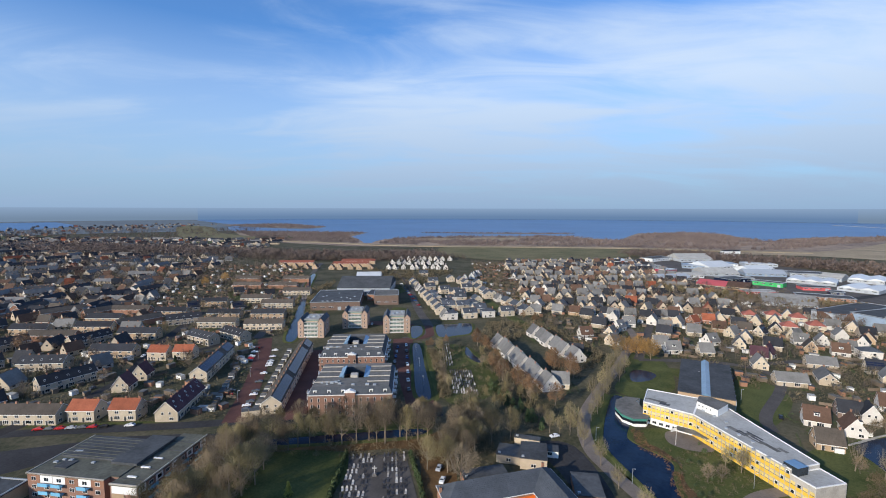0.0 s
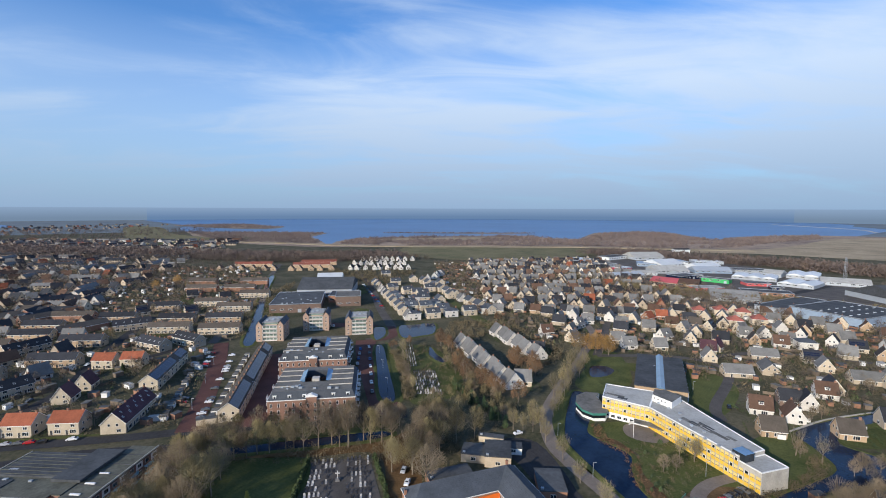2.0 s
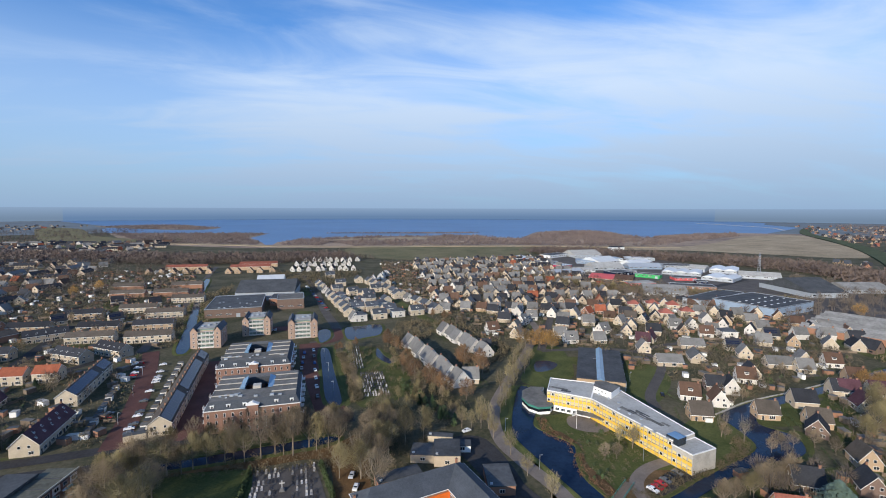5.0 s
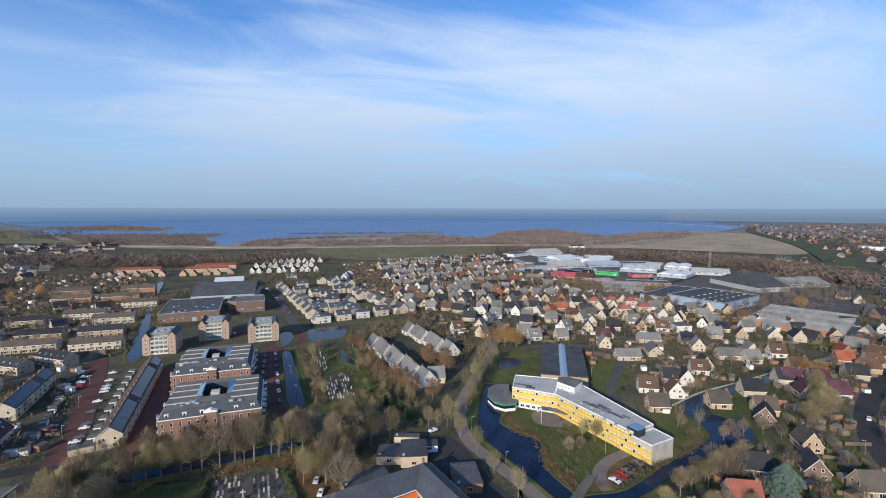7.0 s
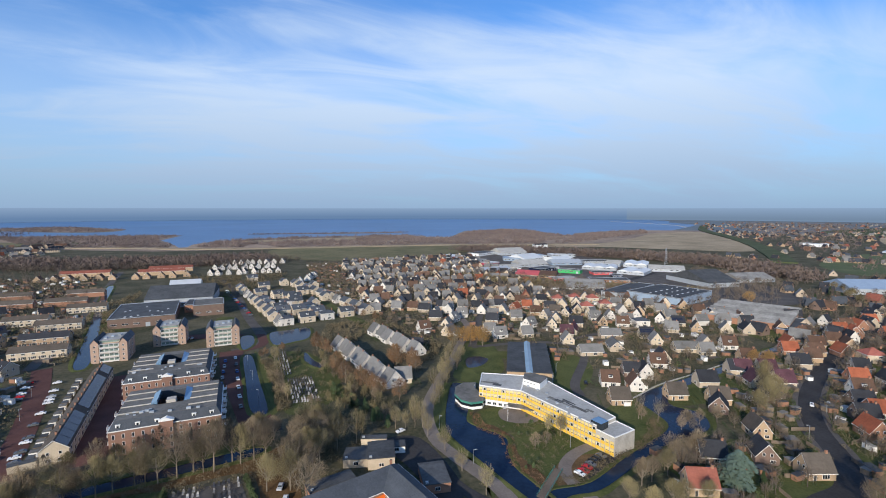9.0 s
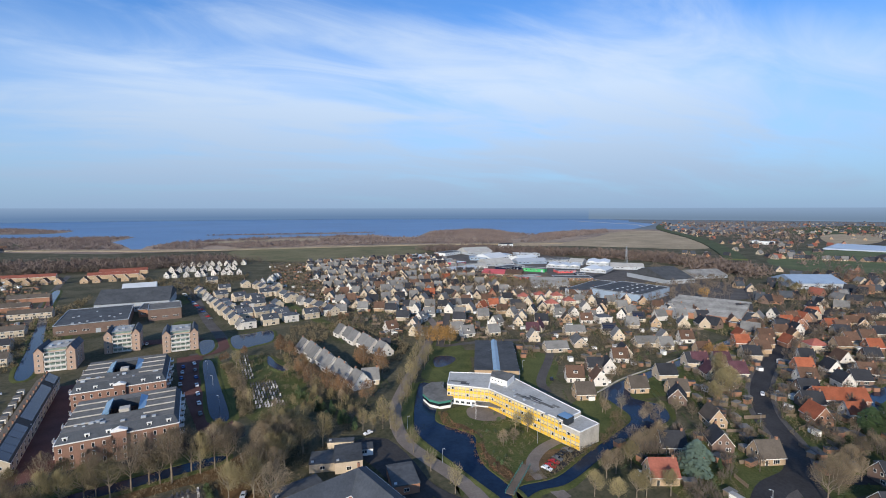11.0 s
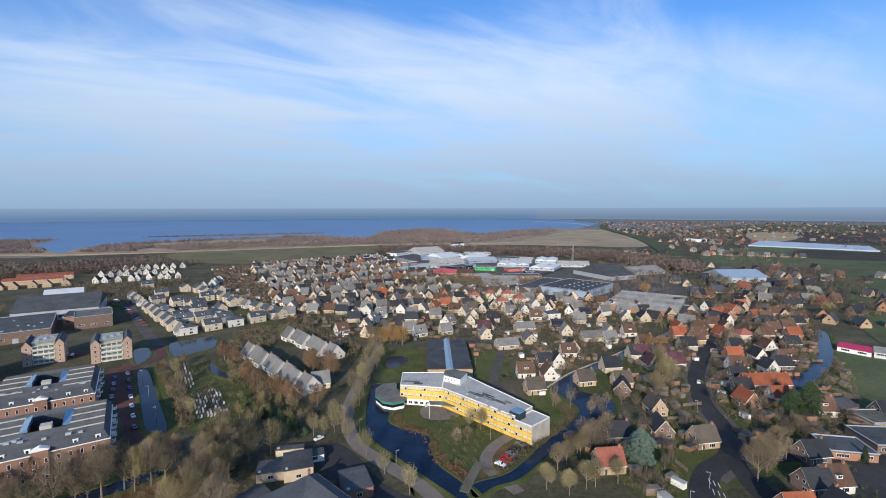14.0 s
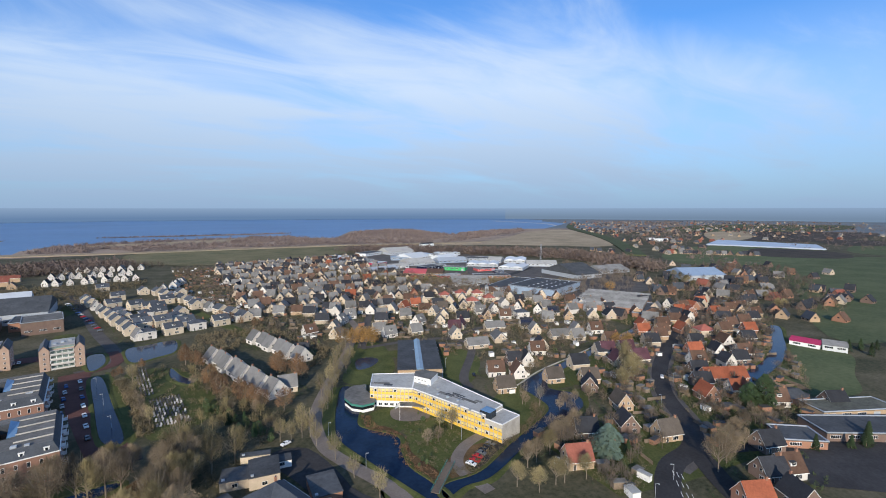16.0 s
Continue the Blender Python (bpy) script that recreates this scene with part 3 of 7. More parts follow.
sheet("planting_bed", [(70, 100), (80, 106), (92, 110), (86, 113), (76, 112), (70, 106)], "bed", 0.14, "brown winter planting bed beside the car park", "planting bed")
sheet("forecourt", [(76, 150), (83, 149), (87, 143), (84, 137), (77, 138), (73, 143)], "path", 0.16, "round brick forecourt of the school", "paving")
sheet("car_park", [(78, 106), (92, 112), (94, 108), (80, 102)], "asphalt", 0.17, "small asphalt car park", "paving")
sheet("car_park", [(-165, 128), (-104, 146), (-84, 148), (-84, 140), (-112, 134), (-140, 112), (-170, 100)], "asphalt", 0.1, "asphalt street and parking bays beside the flats", "paving", smooth=False)
sheet("yard", [(30, 142), (42, 140), (45, 112), (38, 104), (34, 124)], "asphalt", 0.1, "dark asphalt school yard", "paving")
sheet("leaf_ground", [(-62, 139), (-30, 141), (-6, 147), (2, 150), (4, 120), (0, 108), (-5, 112), (-9, 137), (-30, 137)], "leaf_litter", 0.07, "fallen brown leaves under the trees", "ground")
sheet("leaf_ground", [(-74, 84), (-74, 130), (-70, 146), (-60, 142), (-60, 96)], "leaf_litter", 0.07, "fallen brown leaves under the trees", "ground")
sheet("grave_paving", [(-28.4, 134), (-11.4, 135.6), (-6.4, 113), (-6, 92), (-25, 92), (-25.5, 113)], "paving", 0.13, "grey gravel of a small graveyard", "paving", smooth=False)
sheet("workshop_yard", [(182, 60), (196, 60), (216, 50), (214, 34), (190, 26), (160, 32), (146, 46), (160, 57)], "asphalt", 0.09, "dark asphalt yard between the workshops", "paving", smooth=False)
sheet("works_yard", [(200, 470), (260, 640), (420, 690), (470, 480), (430, 260), (330, 250), (250, 290)], "paving", 0.08, "grey paved yards of the works estate", "paving")

pond("canal", [(-88, 134), (-57, 139.5), (-30, 143), (-8, 147), (-8, 151.5), (-32, 148), (-58, 143.8), (-88, 138.5)], "dark narrow canal between bare trees")
pond("ditch", [(-16.5, 249), (-12.5, 248), (-8.5, 214), (-4.6, 180), (-7.5, 176), (-11, 184), (-13.8, 214)], "dark straight ditch beside the red street")
pond("pond", [(-4, 292), (6, 296), (18, 298), (17, 275), (8, 268), (-2, 266)], "blue pond in front of white houses")
pond("pond", [(-17.5, 262), (-20, 288), (-14, 290), (-12.5, 272)], "blue pond beside the tower")
pond("pond", [(13, 246), (16, 232), (20, 222), (17, 220), (12, 232)], "small dark pond beside the graveyard")
pond("pond", [(83, 196), (88, 208.5), (95, 209), (97, 203), (90, 196)], "small dark pond beside the cycle path")
pond("moat", [(69, 180), (61.5, 166), (55, 151), (51.8, 139), (54.5, 121.5), (57.2, 107), (59, 97), (58, 88), (62, 88), (64, 97), (63.4, 104.6), (62.4, 113.6), (64.6, 122.6), (68.0, 130.7), (63.0, 139.6), (61.0, 146), (66, 156), (70, 168), (73, 177)],
     "dark blue moat round the yellow school")
pond("moat", [(63, 96), (70, 97.5), (79, 97), (96, 103), (110, 108), (121, 109.5), (128, 110), (137, 113), (143, 122), (139, 132), (152, 141), (181, 147.5), (217, 155), (250, 164), (250, 168), (217, 160), (181, 152.5), (150, 147), (131, 140), (128, 129), (124, 118), (109, 111.8), (95, 107), (78, 100.5), (66, 101)],
     "dark blue winding canal between gardens")
pond("canal", [(-91, 261), (-104, 318), (-132, 434), (-150, 520), (-145, 520), (-127, 434), (-98, 318), (-85, 261)], "long straight canal beside the road")
pond("canal", [(190, 84), (207, 89), (226, 94.5), (250, 97), (280, 105), (300, 113), (328, 124), (331, 119), (303, 107), (278, 97), (255, 91), (224, 86.5), (198, 80)], "blue village canal behind the gardens")
strip("quay_wall", [(129.5, 140.5), (150, 147.6), (181, 153.2), (217, 161)], 0.6, "concrete", 0.9, "low pale quay wall along the canal", "wall", thick=0.9)

# ---- houses ----
def window_mesh(w, h, cols=1, frame_mat="paint_white", pane="glass"):
    """One sheet standing 8 cm proud: white frame and mullions round dark panes."""
    t = 0.09
    xs = [-w / 2]
    for i in range(cols):
        xs += [-w / 2 + t + (w - t) * i / cols, -w / 2 + (w - t) * (i + 1) / cols]
    xs += [w / 2]
    zs = [0, t, h - t, h]
    n = len(xs)
    v = [(x, -0.08, z) for z in zs for x in xs]
    f, k = [], []
    for r in range(3):
        for c in range(n - 1):
            f.append((r * n + c, r * n + c + 1, (r + 1) * n + c + 1, (r + 1) * n + c))
            k.append(1 if r == 1 and c % 2 == 1 else 0)
    e = len(v)
    v += [(-w / 2, 0.02, 0), (w / 2, 0.02, 0), (w / 2, 0.02, h), (-w / 2, 0.02, h)]
    f += [(e, e + 1, n - 1, 0), (e + 1, e + 2, 4 * n - 1, n - 1), (e + 2, e + 3, 3 * n, 4 * n - 1), (e + 3, e, 0, 3 * n)]
    return mesh_of("window", v, f, [frame_mat, pane], k + [0] * 4)


WIN = {"s": window_mesh(1.1, 1.3), "m": window_mesh(1.9, 1.4, 2), "l": window_mesh(2.7, 1.7, 3), "t": window_mesh(1.0, 1.9), "band": window_mesh(4.6, 1.4, 5), "roof": window_mesh(0.9, 1.2), "dormer": window_mesh(1.8, 1.05, 2), "small": window_mesh(1.0, 1.25)}
DOOR = Build().box(-0.5, -0.08, 0, 0.5, 0.02, 2.1).box(-0.6, -0.05, 0, -0.5, 0.03, 2.2, 1).box(0.5, -0.05, 0, 0.6, 0.03, 2.2, 1).mesh("door", "paint_dark", "paint_white")
CHIMNEY = Build().box(-0.4, -0.3, -1.0, 0.4, 0.3, 0.9).box(-0.48, -0.38, 0.9, 0.48, 0.38, 1.02).box(-0.2, -0.15, 1.02, 0.2, 0.15, 1.3, 1).mesh("chimney", "brick", "paint_dark")
PANEL = Build().box(-0.82, -0.5, 0, 0.82, 0.5, 0.05).mesh("solar_panel", "solar")


def gable_body(l, w, eave, ridge, wall):
    v = []
    for x in (-l / 2, l / 2):
        v += [(x, -w / 2, 0), (x, w / 2, 0), (x, w / 2, eave), (x, 0, ridge), (x, -w / 2, eave)]
    f = [(4, 3, 2, 1, 0), (5, 6, 7, 8, 9), (0, 5, 9, 4), (1, 2, 7, 6), (2, 3, 8, 7), (3, 4, 9, 8)]
    return mesh_of("wall", v, f, [wall])


def gable_roof(l, w, eave, ridge, roof, over=0.35, t=0.24, trim="paint_white"):
    """One folded slab with pale verges and eaves boards."""
    s = (ridge - eave) / (w / 2)
    ye, ze = w / 2 + over, eave - s * over + 0.03
    prof = [(-ye, ze), (0, ridge + 0.03), (ye, ze), (ye, ze + t), (0, ridge + 0.03 + t), (-ye, ze + t)]
    v = [(x, y, z) for x in (-l / 2 - over, l / 2 + over) for y, z in prof]
    f = [(5, 4, 1, 0), (4, 3, 2, 1), (6, 7, 10, 11), (7, 8, 9, 10), (0, 1, 7, 6), (1, 2, 8, 7), (2, 3, 9, 8), (3, 4, 10, 9), (4, 5, 11, 10), (5, 0, 6, 11)]
    return mesh_of("roof", v, f, [roof, trim], [1, 1, 1, 1, 0, 0, 1, 0, 0, 1])


def hip_roof(l, w, eave, ridge, roof, run=None, over=0.4):
    run = w / 2 if run is None else run
    a, c = l / 2 + over, w / 2 + over
    v = [(-a, -c, eave), (a, -c, eave), (a, c, eave), (-a, c, eave), (-a + run + over, 0, ridge), (a - run - over, 0, ridge)]
    b = Build().add(v, [(0, 1, 5, 4), (2, 3, 4, 5), (1, 2, 5), (3, 0, 4), (3, 2, 1, 0)])
    b.box(-a - 0.08, -c - 0.08, eave - 0.2, a + 0.08, c + 0.08, eave, 1)
    return b.mesh("roof", roof, "paint_white")


def on_slope(eave, ridge, w, side, u, x):
    """A pose on a roof slope: u from 0 at the eave to 1 at the ridge."""
    a = math.degrees(math.atan2(ridge - eave, w / 2))
    y = side * (w / 2) * (1 - u)
    z = eave + (ridge - eave) * u + 0.27
    return pose(x, y, z, 0, 0, 180 if side > 0 else 0) @ pose(0, 0, 0, a, 0, 0)


def house(label, l=9, w=8.5, eave=3.2, ridge=9, wall="cream", roof="roof_grey", units=1, dormer=0, solar=0, hip=False, shed=False, lite=False, group="houses of the town", skylights=0):
    h = thing("house", label, "house", group)
    part("wall", gable_body(l, w, eave, ridge, wall) if not hip else Build().box(-l / 2, -w / 2, 0, l / 2, w / 2, eave).mesh("wall", wall), h)
    part("roof", hip_roof(l, w, eave, ridge, roof) if hip else gable_roof(l, w, eave, ridge, roof), h)
    floors = 2 if eave > 4.6 else 1
    units = 1 if lite else units
    for u in range(units):
        ux = -l / 2 + l * (u + 0.5) / units
        part("chimney", CHIMNEY, h, m=pose(ux + l / units * 0.4, 0.0, ridge + 0.1))
        if lite:
            continue
        part("door", DOOR, h, m=pose(ux - l / units * 0.28, -w / 2, 0.1))
        for fl in range(floors):
            part("window", WIN["l" if fl == 0 else "m"], h, m=pose(ux + l / units * 0.12, -w / 2, 0.8 + 2.8 * fl))
            if fl == 0 or units < 3:
                part("window", WIN["l" if fl == 0 else "m"], h, m=pose(ux, w / 2, 0.6 + 2.8 * fl, 0, 0, 180))
        for k in range(dormer):
            dx = ux + (k - (dormer - 1) / 2) * l / units * 0.5
            d = Build().box(-1.1, -0.9, 0, 1.1, 1.6, 1.35).box(-1.25, -1.05, 1.35, 1.25, 1.7, 1.5, 1)
            dm = part("dormer", d.mesh("dormer", "paint_white", "felt_dark"), h, "white flat-roofed dormer", m=pose(dx, -w / 2 * 0.52, eave + (ridge - eave) * 0.36))
            part("window", WIN["dormer"], dm, m=pose(0, -0.9, 0.2))
        for k in range(skylights):
            for sd in (-1, 1):
                part("skylight", WIN["roof"], h, m=on_slope(eave, ridge, w, sd, 0.3 + 0.3 * (k % 2), ux + (k - skylights / 2 + 0.5) * 1.7) @ pose(0, 0, 0, -90, 0, 0))
    for sx, rz in ((-1, -90), (1, 90)):
        if hip and lite:
            continue
        x = sx * l / 2
        if lite:
            part("window", WIN["m"], h, m=pose(x, 0, 1.0 if floors == 1 else 3.6, 0, 0, rz))
            continue
        part("window", WIN["m"], h, m=pose(x, -w * 0.22, 0.8, 0, 0, rz))
        if not hip:
            for dy in ((-0.16, 0.16) if ridge - eave > 3.5 or floors == 2 else (0,)):
                part("window", WIN["s"], h, m=pose(x, dy * w, 3.5, 0, 0, rz))
    for k in range(solar):
        rows_, cols_ = 2, max(1, solar // 2)
        part("solar_panel", PANEL, h, m=on_slope(eave, ridge, w, -1, 0.42 + 0.2 * (k % rows_), (k // rows_ - cols_ / 2) * 1.75))
    if shed:
        part("extension", Build().box(l / 2, -w / 2 + 0.8, 0, l / 2 + 3.4, w / 2 - 1.2, 2.6).box(l / 2, -w / 2 + 0.65, 2.6, l / 2 + 3.55, w / 2 - 1.05, 2.8, 1).mesh("extension", wall, "felt_dark"), h, "flat-roofed side extension")
    return h


KINDS = {
    "grey": dict(label="cream house with a steep grey tiled roof", l=9.5, w=8.4, eave=3.2, ridge=8.8),
    "grey2": dict(label="white house with a grey tiled roof and dormer", l=10, w=8.4, eave=3.1, ridge=8.8, wall="white", dormer=1),
    "greyl": dict(label="long low cream bungalow with a grey tiled roof", l=16, w=9.4, eave=2.9, ridge=7.2, wall="sand"),
    "brown": dict(label="white house with a steep brown tiled roof", l=10, w=8.4, eave=3.1, ridge=8.8, wall="white", roof="roof_brown", dormer=1),
    "purple": dict(label="cream house with a dark purple tiled roof", l=10, w=9, eave=3.2, ridge=9.2, roof="roof_purple"),
    "solar": dict(label="cream house with solar panels on a dark roof", l=10.5, w=8.6, eave=3.1, ridge=8.6, roof="roof_dark", solar=10),
    "orange": dict(label="brick house with an orange tiled roof", l=10, w=8.5, eave=3.4, ridge=8.8, wall="brick", roof="roof_orange"),
    "rust": dict(label="brick house with a rust-brown tiled roof and porch", l=10, w=8.4, eave=3.3, ridge=8.4, wall="tan", roof="roof_rust"),
    "redhip": dict(label="cream villa with a red hipped roof", l=12, w=11, eave=5.4, ridge=9.4, roof="roof_red", hip=True),
    "brick": dict(label="brick house with a brown tiled roof", l=10, w=8, eave=3.2, ridge=8.6, wall="tan", roof="roof_taupe"),
    "dark": dict(label="dark brick house with a dark tiled roof", l=10, w=8.4, eave=3.1, ridge=8.2, wall="dark_brick", roof="roof_dark"),
    "white": dict(label="narrow white gabled house with a dark roof", l=9, w=7.5, eave=4.2, ridge=9.4, wall="white", roof="roof_dark"),
    "villa": dict(label="white villa with a low dark hipped roof", l=12, w=10, eave=6.0, ridge=8.4, wall="white", roof="roof_slate", hip=True),
    "vrow": dict(label="cream town villa with a dark low roof", l=13, w=10, eave=5.4, ridge=9.2, wall="cream", roof="roof_slate", dormer=1),
}
LITE = {
    "fgrey": dict(label="small house with a grey roof", l=10, w=9, eave=3.4, ridge=9.2, lite=True),
    "fwhite": dict(label="small white house with a grey roof", l=10, w=8.5, eave=4.0, ridge=9.2, wall="white", lite=True),
    "fbrown": dict(label="small house with a brown roof", l=10, w=9, eave=3.4, ridge=8.8, wall="tan", roof="roof_brown", lite=True),
    "fdark": dict(label="small house with a dark roof", l=11, w=9, eave=3.6, ridge=9.0, wall="sand", roof="roof_dark", lite=True),
    "forange": dict(label="small house with an orange roof", l=10, w=9, eave=3.4, ridge=8.8, wall="brick", roof="roof_orange", lite=True),
    "fterr": dict(label="terraced row with a grey roof", l=36, w=9, eave=5.2, ridge=8.6, wall="brick", roof="roof_taupe", lite=True, units=4),
    "fterrd": dict(label="terraced row with a dark roof", l=34, w=9, eave=5.6, ridge=9.0, wall="brick", roof="roof_dark", lite=True, units=4),
    "terr": dict(label="cream terraced row with a taupe tiled roof", l=32, w=9, eave=5.2, ridge=8.6, wall="cream", roof="roof_taupe", units=6),
    "terrd": dict(label="sand-coloured terraced row with a dark roof", l=27, w=9.5, eave=5.2, ridge=9.2, wall="sand", roof="roof_dark", units=5, skylights=1),
    "terrp": dict(label="cream terraced row with a dark purple roof and skylights", l=31, w=10.5, eave=4.6, ridge=9.8, wall="cream", roof="roof_purple", units=5, skylights=2),
    "terrb": dict(label="tan brick terraced row with a dark roof", l=30, w=9, eave=5.2, ridge=8.8, wall="tan", roof="roof_dark", units=5),
    "fterrred": dict(label="long brick terrace with a rust-red roof", l=62, w=10, eave=5.6, ridge=9.2, wall="tan", roof="roof_rust", lite=True, units=8),
    "semi": dict(label="cream semi-detached pair with an orange roof", l=13, w=9, eave=5.6, ridge=9.4, wall="cream", roof="roof_orange", units=2),
    "greyrow": dict(label="white gabled row house with a grey roof", l=9.8, w=11, eave=3.0, ridge=9.4, wall="white", roof="roof_grey"),
}
LITE["orow"] = dict(label="long brick row with a bright orange tiled roof", l=25, w=9.5, eave=3.4, ridge=8.4, wall="brick", roof="roof_orange", units=3)
LITE["shop"] = dict(label="white shop with a steep orange tiled roof", l=9, w=8, eave=3.6, ridge=8.2, wall="white", roof="roof_orange")
KINDS.update(LITE)
built = {}


def put(kind, x, y, yaw, scale=1.0):
    HOMES.append((K * x, K * y))
    m = Matrix.Translation(P(x, y)) @ pose(0, 0, 0, 0, 0, yaw)
    l, w = KINDS[kind]["l"], KINDS[kind]["w"]
    plot(m, -l / 2, -w / 2, l / 2, w / 2)
    if kind not in built:
        built[kind] = house(**KINDS[kind])
        built[kind].matrix_basis = m
        return built[kind]
    return copy_thing(built[kind], m)


def put_all(text):
    """Lines of: kind x y yaw."""
    for line in text.strip().splitlines():
        k, x, y, a = line.split()
        put(k, float(x), float(y), float(a))


rng = random.Random(5)


def row_of(kinds, x0, y0, x1, y1, n, yaw, jitter=1.0, turn=6):
    for i in range(n):
        t = i / max(1, n - 1)
        put(rng.choice(kinds), x0 + (x1 - x0) * t + rng.uniform(-jitter, jitter), y0 + (y1 - y0) * t + rng.uniform(-jitter, jitter), yaw + rng.uniform(-turn, turn))


# rows round the parking streets
put_all("""
semi -127.5 159.5 0
semi -113.5 160.5 0
terrp -98.5 168 95
semi -141.5 225.5 -3
semi -129.5 226.5 -2
purple -132.5 186 100
purple -133.5 199 100
terrd -135 254 -30
terrd -120 261 -34
terr -143 288 2
terr -112 284 2
terr -126 347 2
terr -150 366 2
terr -128 400 2
solar -186 338 40
solar -153 338 40
terrd -170 297 30
terrb -212 276 0
terrb -246 270 0
terrb -167 229 0
terrd -186 210 5
terr -146 157 0
terrd -160 190 60
terrd -196 250 65
terrd -232 238 60
terrb -222 298 0
terrb -190 318 0
fterr -266 318 55
terrb -176 262 0
terrb -150 312 0
terrb -120 312 2
terrb -178 352 4
fterr -300 290 5
fterr -262 345 0
terrd -215 205 60
terrb -228 182 5
fterrd -268 210 40
fterrd -255 165 10
""")
made = 0
while made < 34:
    x, y = rng.uniform(-345, -152), rng.uniform(168, 345)
    if x > -0.55 * y - 55 and x > -160 or any(math.hypot(K * x - hx, K * y - hy) < 27 for hx, hy in HOMES):
        made += 0.02
        continue
    put(rng.choice(["fterr", "fterrd", "fterrd", "dark", "brick"]), x, y, rng.choice([0, 3, 60, 95]))
    made += 1
# the detached quarter round the school
put_all("""
greyl 150 193 -16
greyl 168 196 62
grey 151 214 70
greyl 181 215 -22
solar 200 207 -25
grey 196 196 60
purple 166 230 40
purple 159 226 -30
brick 196 240 60
brown 206 233 -30
brown 131 156 -28
brown 138 149 62
dark 148 162 -25
white 152 158 60
brown 168 167 -28
solar 176 172 60
grey 162 246 60
grey2 150 252 20
grey2 121 237 -5
grey 136 233 -5
grey 119 247 -5
grey 172 268 30
orange 176 300 -20
orange 164 296 30
solar 190 270 40
brick 186 278 -30
grey 205 262 20
grey2 212 252 60
white 236 232 40
solar 240 222 -25
brick 240 208 50
greyl 200 180 -22
grey 216 182 60
brown 226 176 -25
redhip 210 310 -25
redhip 226 310 -25
redhip 237 302 -25
redhip 214 279 -25
redhip 232 281 -25
grey2 214 238 -20
white 230 246 40
grey2 200 252 -20
villa 216 228 -20
grey 95 252 40
grey 100 268 50
grey2 110 282 40
brown 84 266 10
grey 104 300 50
grey2 120 292 -10
dark 69 233 -20
grey 50 190 -10
brick 122 140 -20
""")
# gardens and village by the canal
put_all("""
rust 103 88 -25
dark 119 98 -28
dark 134 93 55
brick 139 82 -20
brick 147 104 60
brick 158 127 -25
dark 152 122 40
purple 196 146 -25
purple 206 142 -25
purple 188 134 60
purple 199 130 -25
dark 178 122 60
brick 146 136 -20
grey 205 172 -20
orange 258 166 60
orange 246 158 -30
orange 232 121 -30
brown 219 113 -30
dark 206 106 -30
dark 193 98 -30
orange 181 90 62
orow 206 95.5 -30
shop 196 86 -30
white 240 114 60
white 247 128 -30
redhip 272 136 -30
orange 300 124 -30
dark 281 117 -30
brown 262 120 60
white 226 103 60
dark 238 103 -30
brown 250 106 -30
orange 316 166 30
orange 332 158 -30
white 300 160 60
brick 352 150 30
orange 360 182 -30
white 330 190 10
dark 158 61 -22
brown 146 52 -25
orange 124 51 -28
dark 134 45 60
dark 141 54 -25
brown 197 73 -35
dark 213 60 -30
""")
# both sides of the village street
row_of(["fbrown", "forange", "fdark", "fbrown"], 228, 143, 330, 178, 8, -30, 2, 8)
row_of(["fdark", "forange", "fwhite", "fbrown"], 270, 150, 400, 196, 9, 60, 4, 12)
row_of(["fbrown", "fdark", "fbrown"], 318, 148, 420, 170, 7, -30, 4, 12)
row_of(["fbrown", "fwhite", "fdark"], 290, 132, 350, 138, 5, -30, 3, 12)
row_of(["fdark", "fbrown"], 170, 140, 214, 158, 3, -25, 2, 8)
# infill of the detached quarter
made = 0
while made < 52:
    x, y = rng.uniform(100, 290), rng.uniform(188, 322)
    if x + 0.45 * y < 196 or y > 352 - 0.35 * (x - 100) + 30 or y < 330 - 0.62 * x + 20 or any(math.hypot(K * x - hx, K * y - hy) < 14.5 for hx, hy in HOMES):
        made += 0.01
        continue
    put(rng.choice(["fgrey", "fgrey", "fwhite", "fbrown", "fdark"]), x, y, rng.choice([-20, 60, 50, -30]) + rng.uniform(-8, 8))
    made += 1
# diagonal grey rows, white villa rows
for i in range(8):
    t = i / 7
    put("greyrow", 31.0 + 12.5 * t + (1.1 if i % 2 else 0), 246 - 58 * t, 102)
for i in range(6):
    t = i / 5
    put("greyrow", 55 + 10 * t + (1.1 if i % 2 else 0), 268 - 44 * t, 102)
row_of(["vrow", "vrow", "grey2"], -30, 455, 2, 312, 10, 100, 0.5, 3)
row_of(["vrow", "vrow", "grey2"], 18, 465, 60, 326, 10, 105, 0.5, 3)
row_of(["vrow", "villa"], 5, 312, 58, 326, 5, 10, 0.5, 3)
for x, y, a in ((4, 341, 10), (27, 364, 100), (10, 398, 10), (38, 386, 100), (-10, 458, 10), (8, 476, 100), (-22, 514, 10), (22, 420, 10), (-4, 366, 100), (14, 372, 10), (34, 450, 100)):
    put("vrow", x, y, a)
row_of(["vrow"], -12, 424, 14, 392, 3, 20, 0.5, 3)
row_of(["vrow"], 2, 352, 26, 330, 3, 20, 0.5, 3)
row_of(["villa"], -8, 390, 22, 352, 3, 100, 0.5, 3)
row_of(["white"], -66, 575, 4, 575, 9, 80, 2, 14)
row_of(["white"], -70, 625, 0, 622, 9, 100, 3, 14)
row_of(["fwhite"], -60, 675, 10, 672, 9, 80, 3, 14)
row_of(["fwhite"], 20, 470, 40, 520, 5, 80, 2, 14)
put("white", -8, 640, 90)
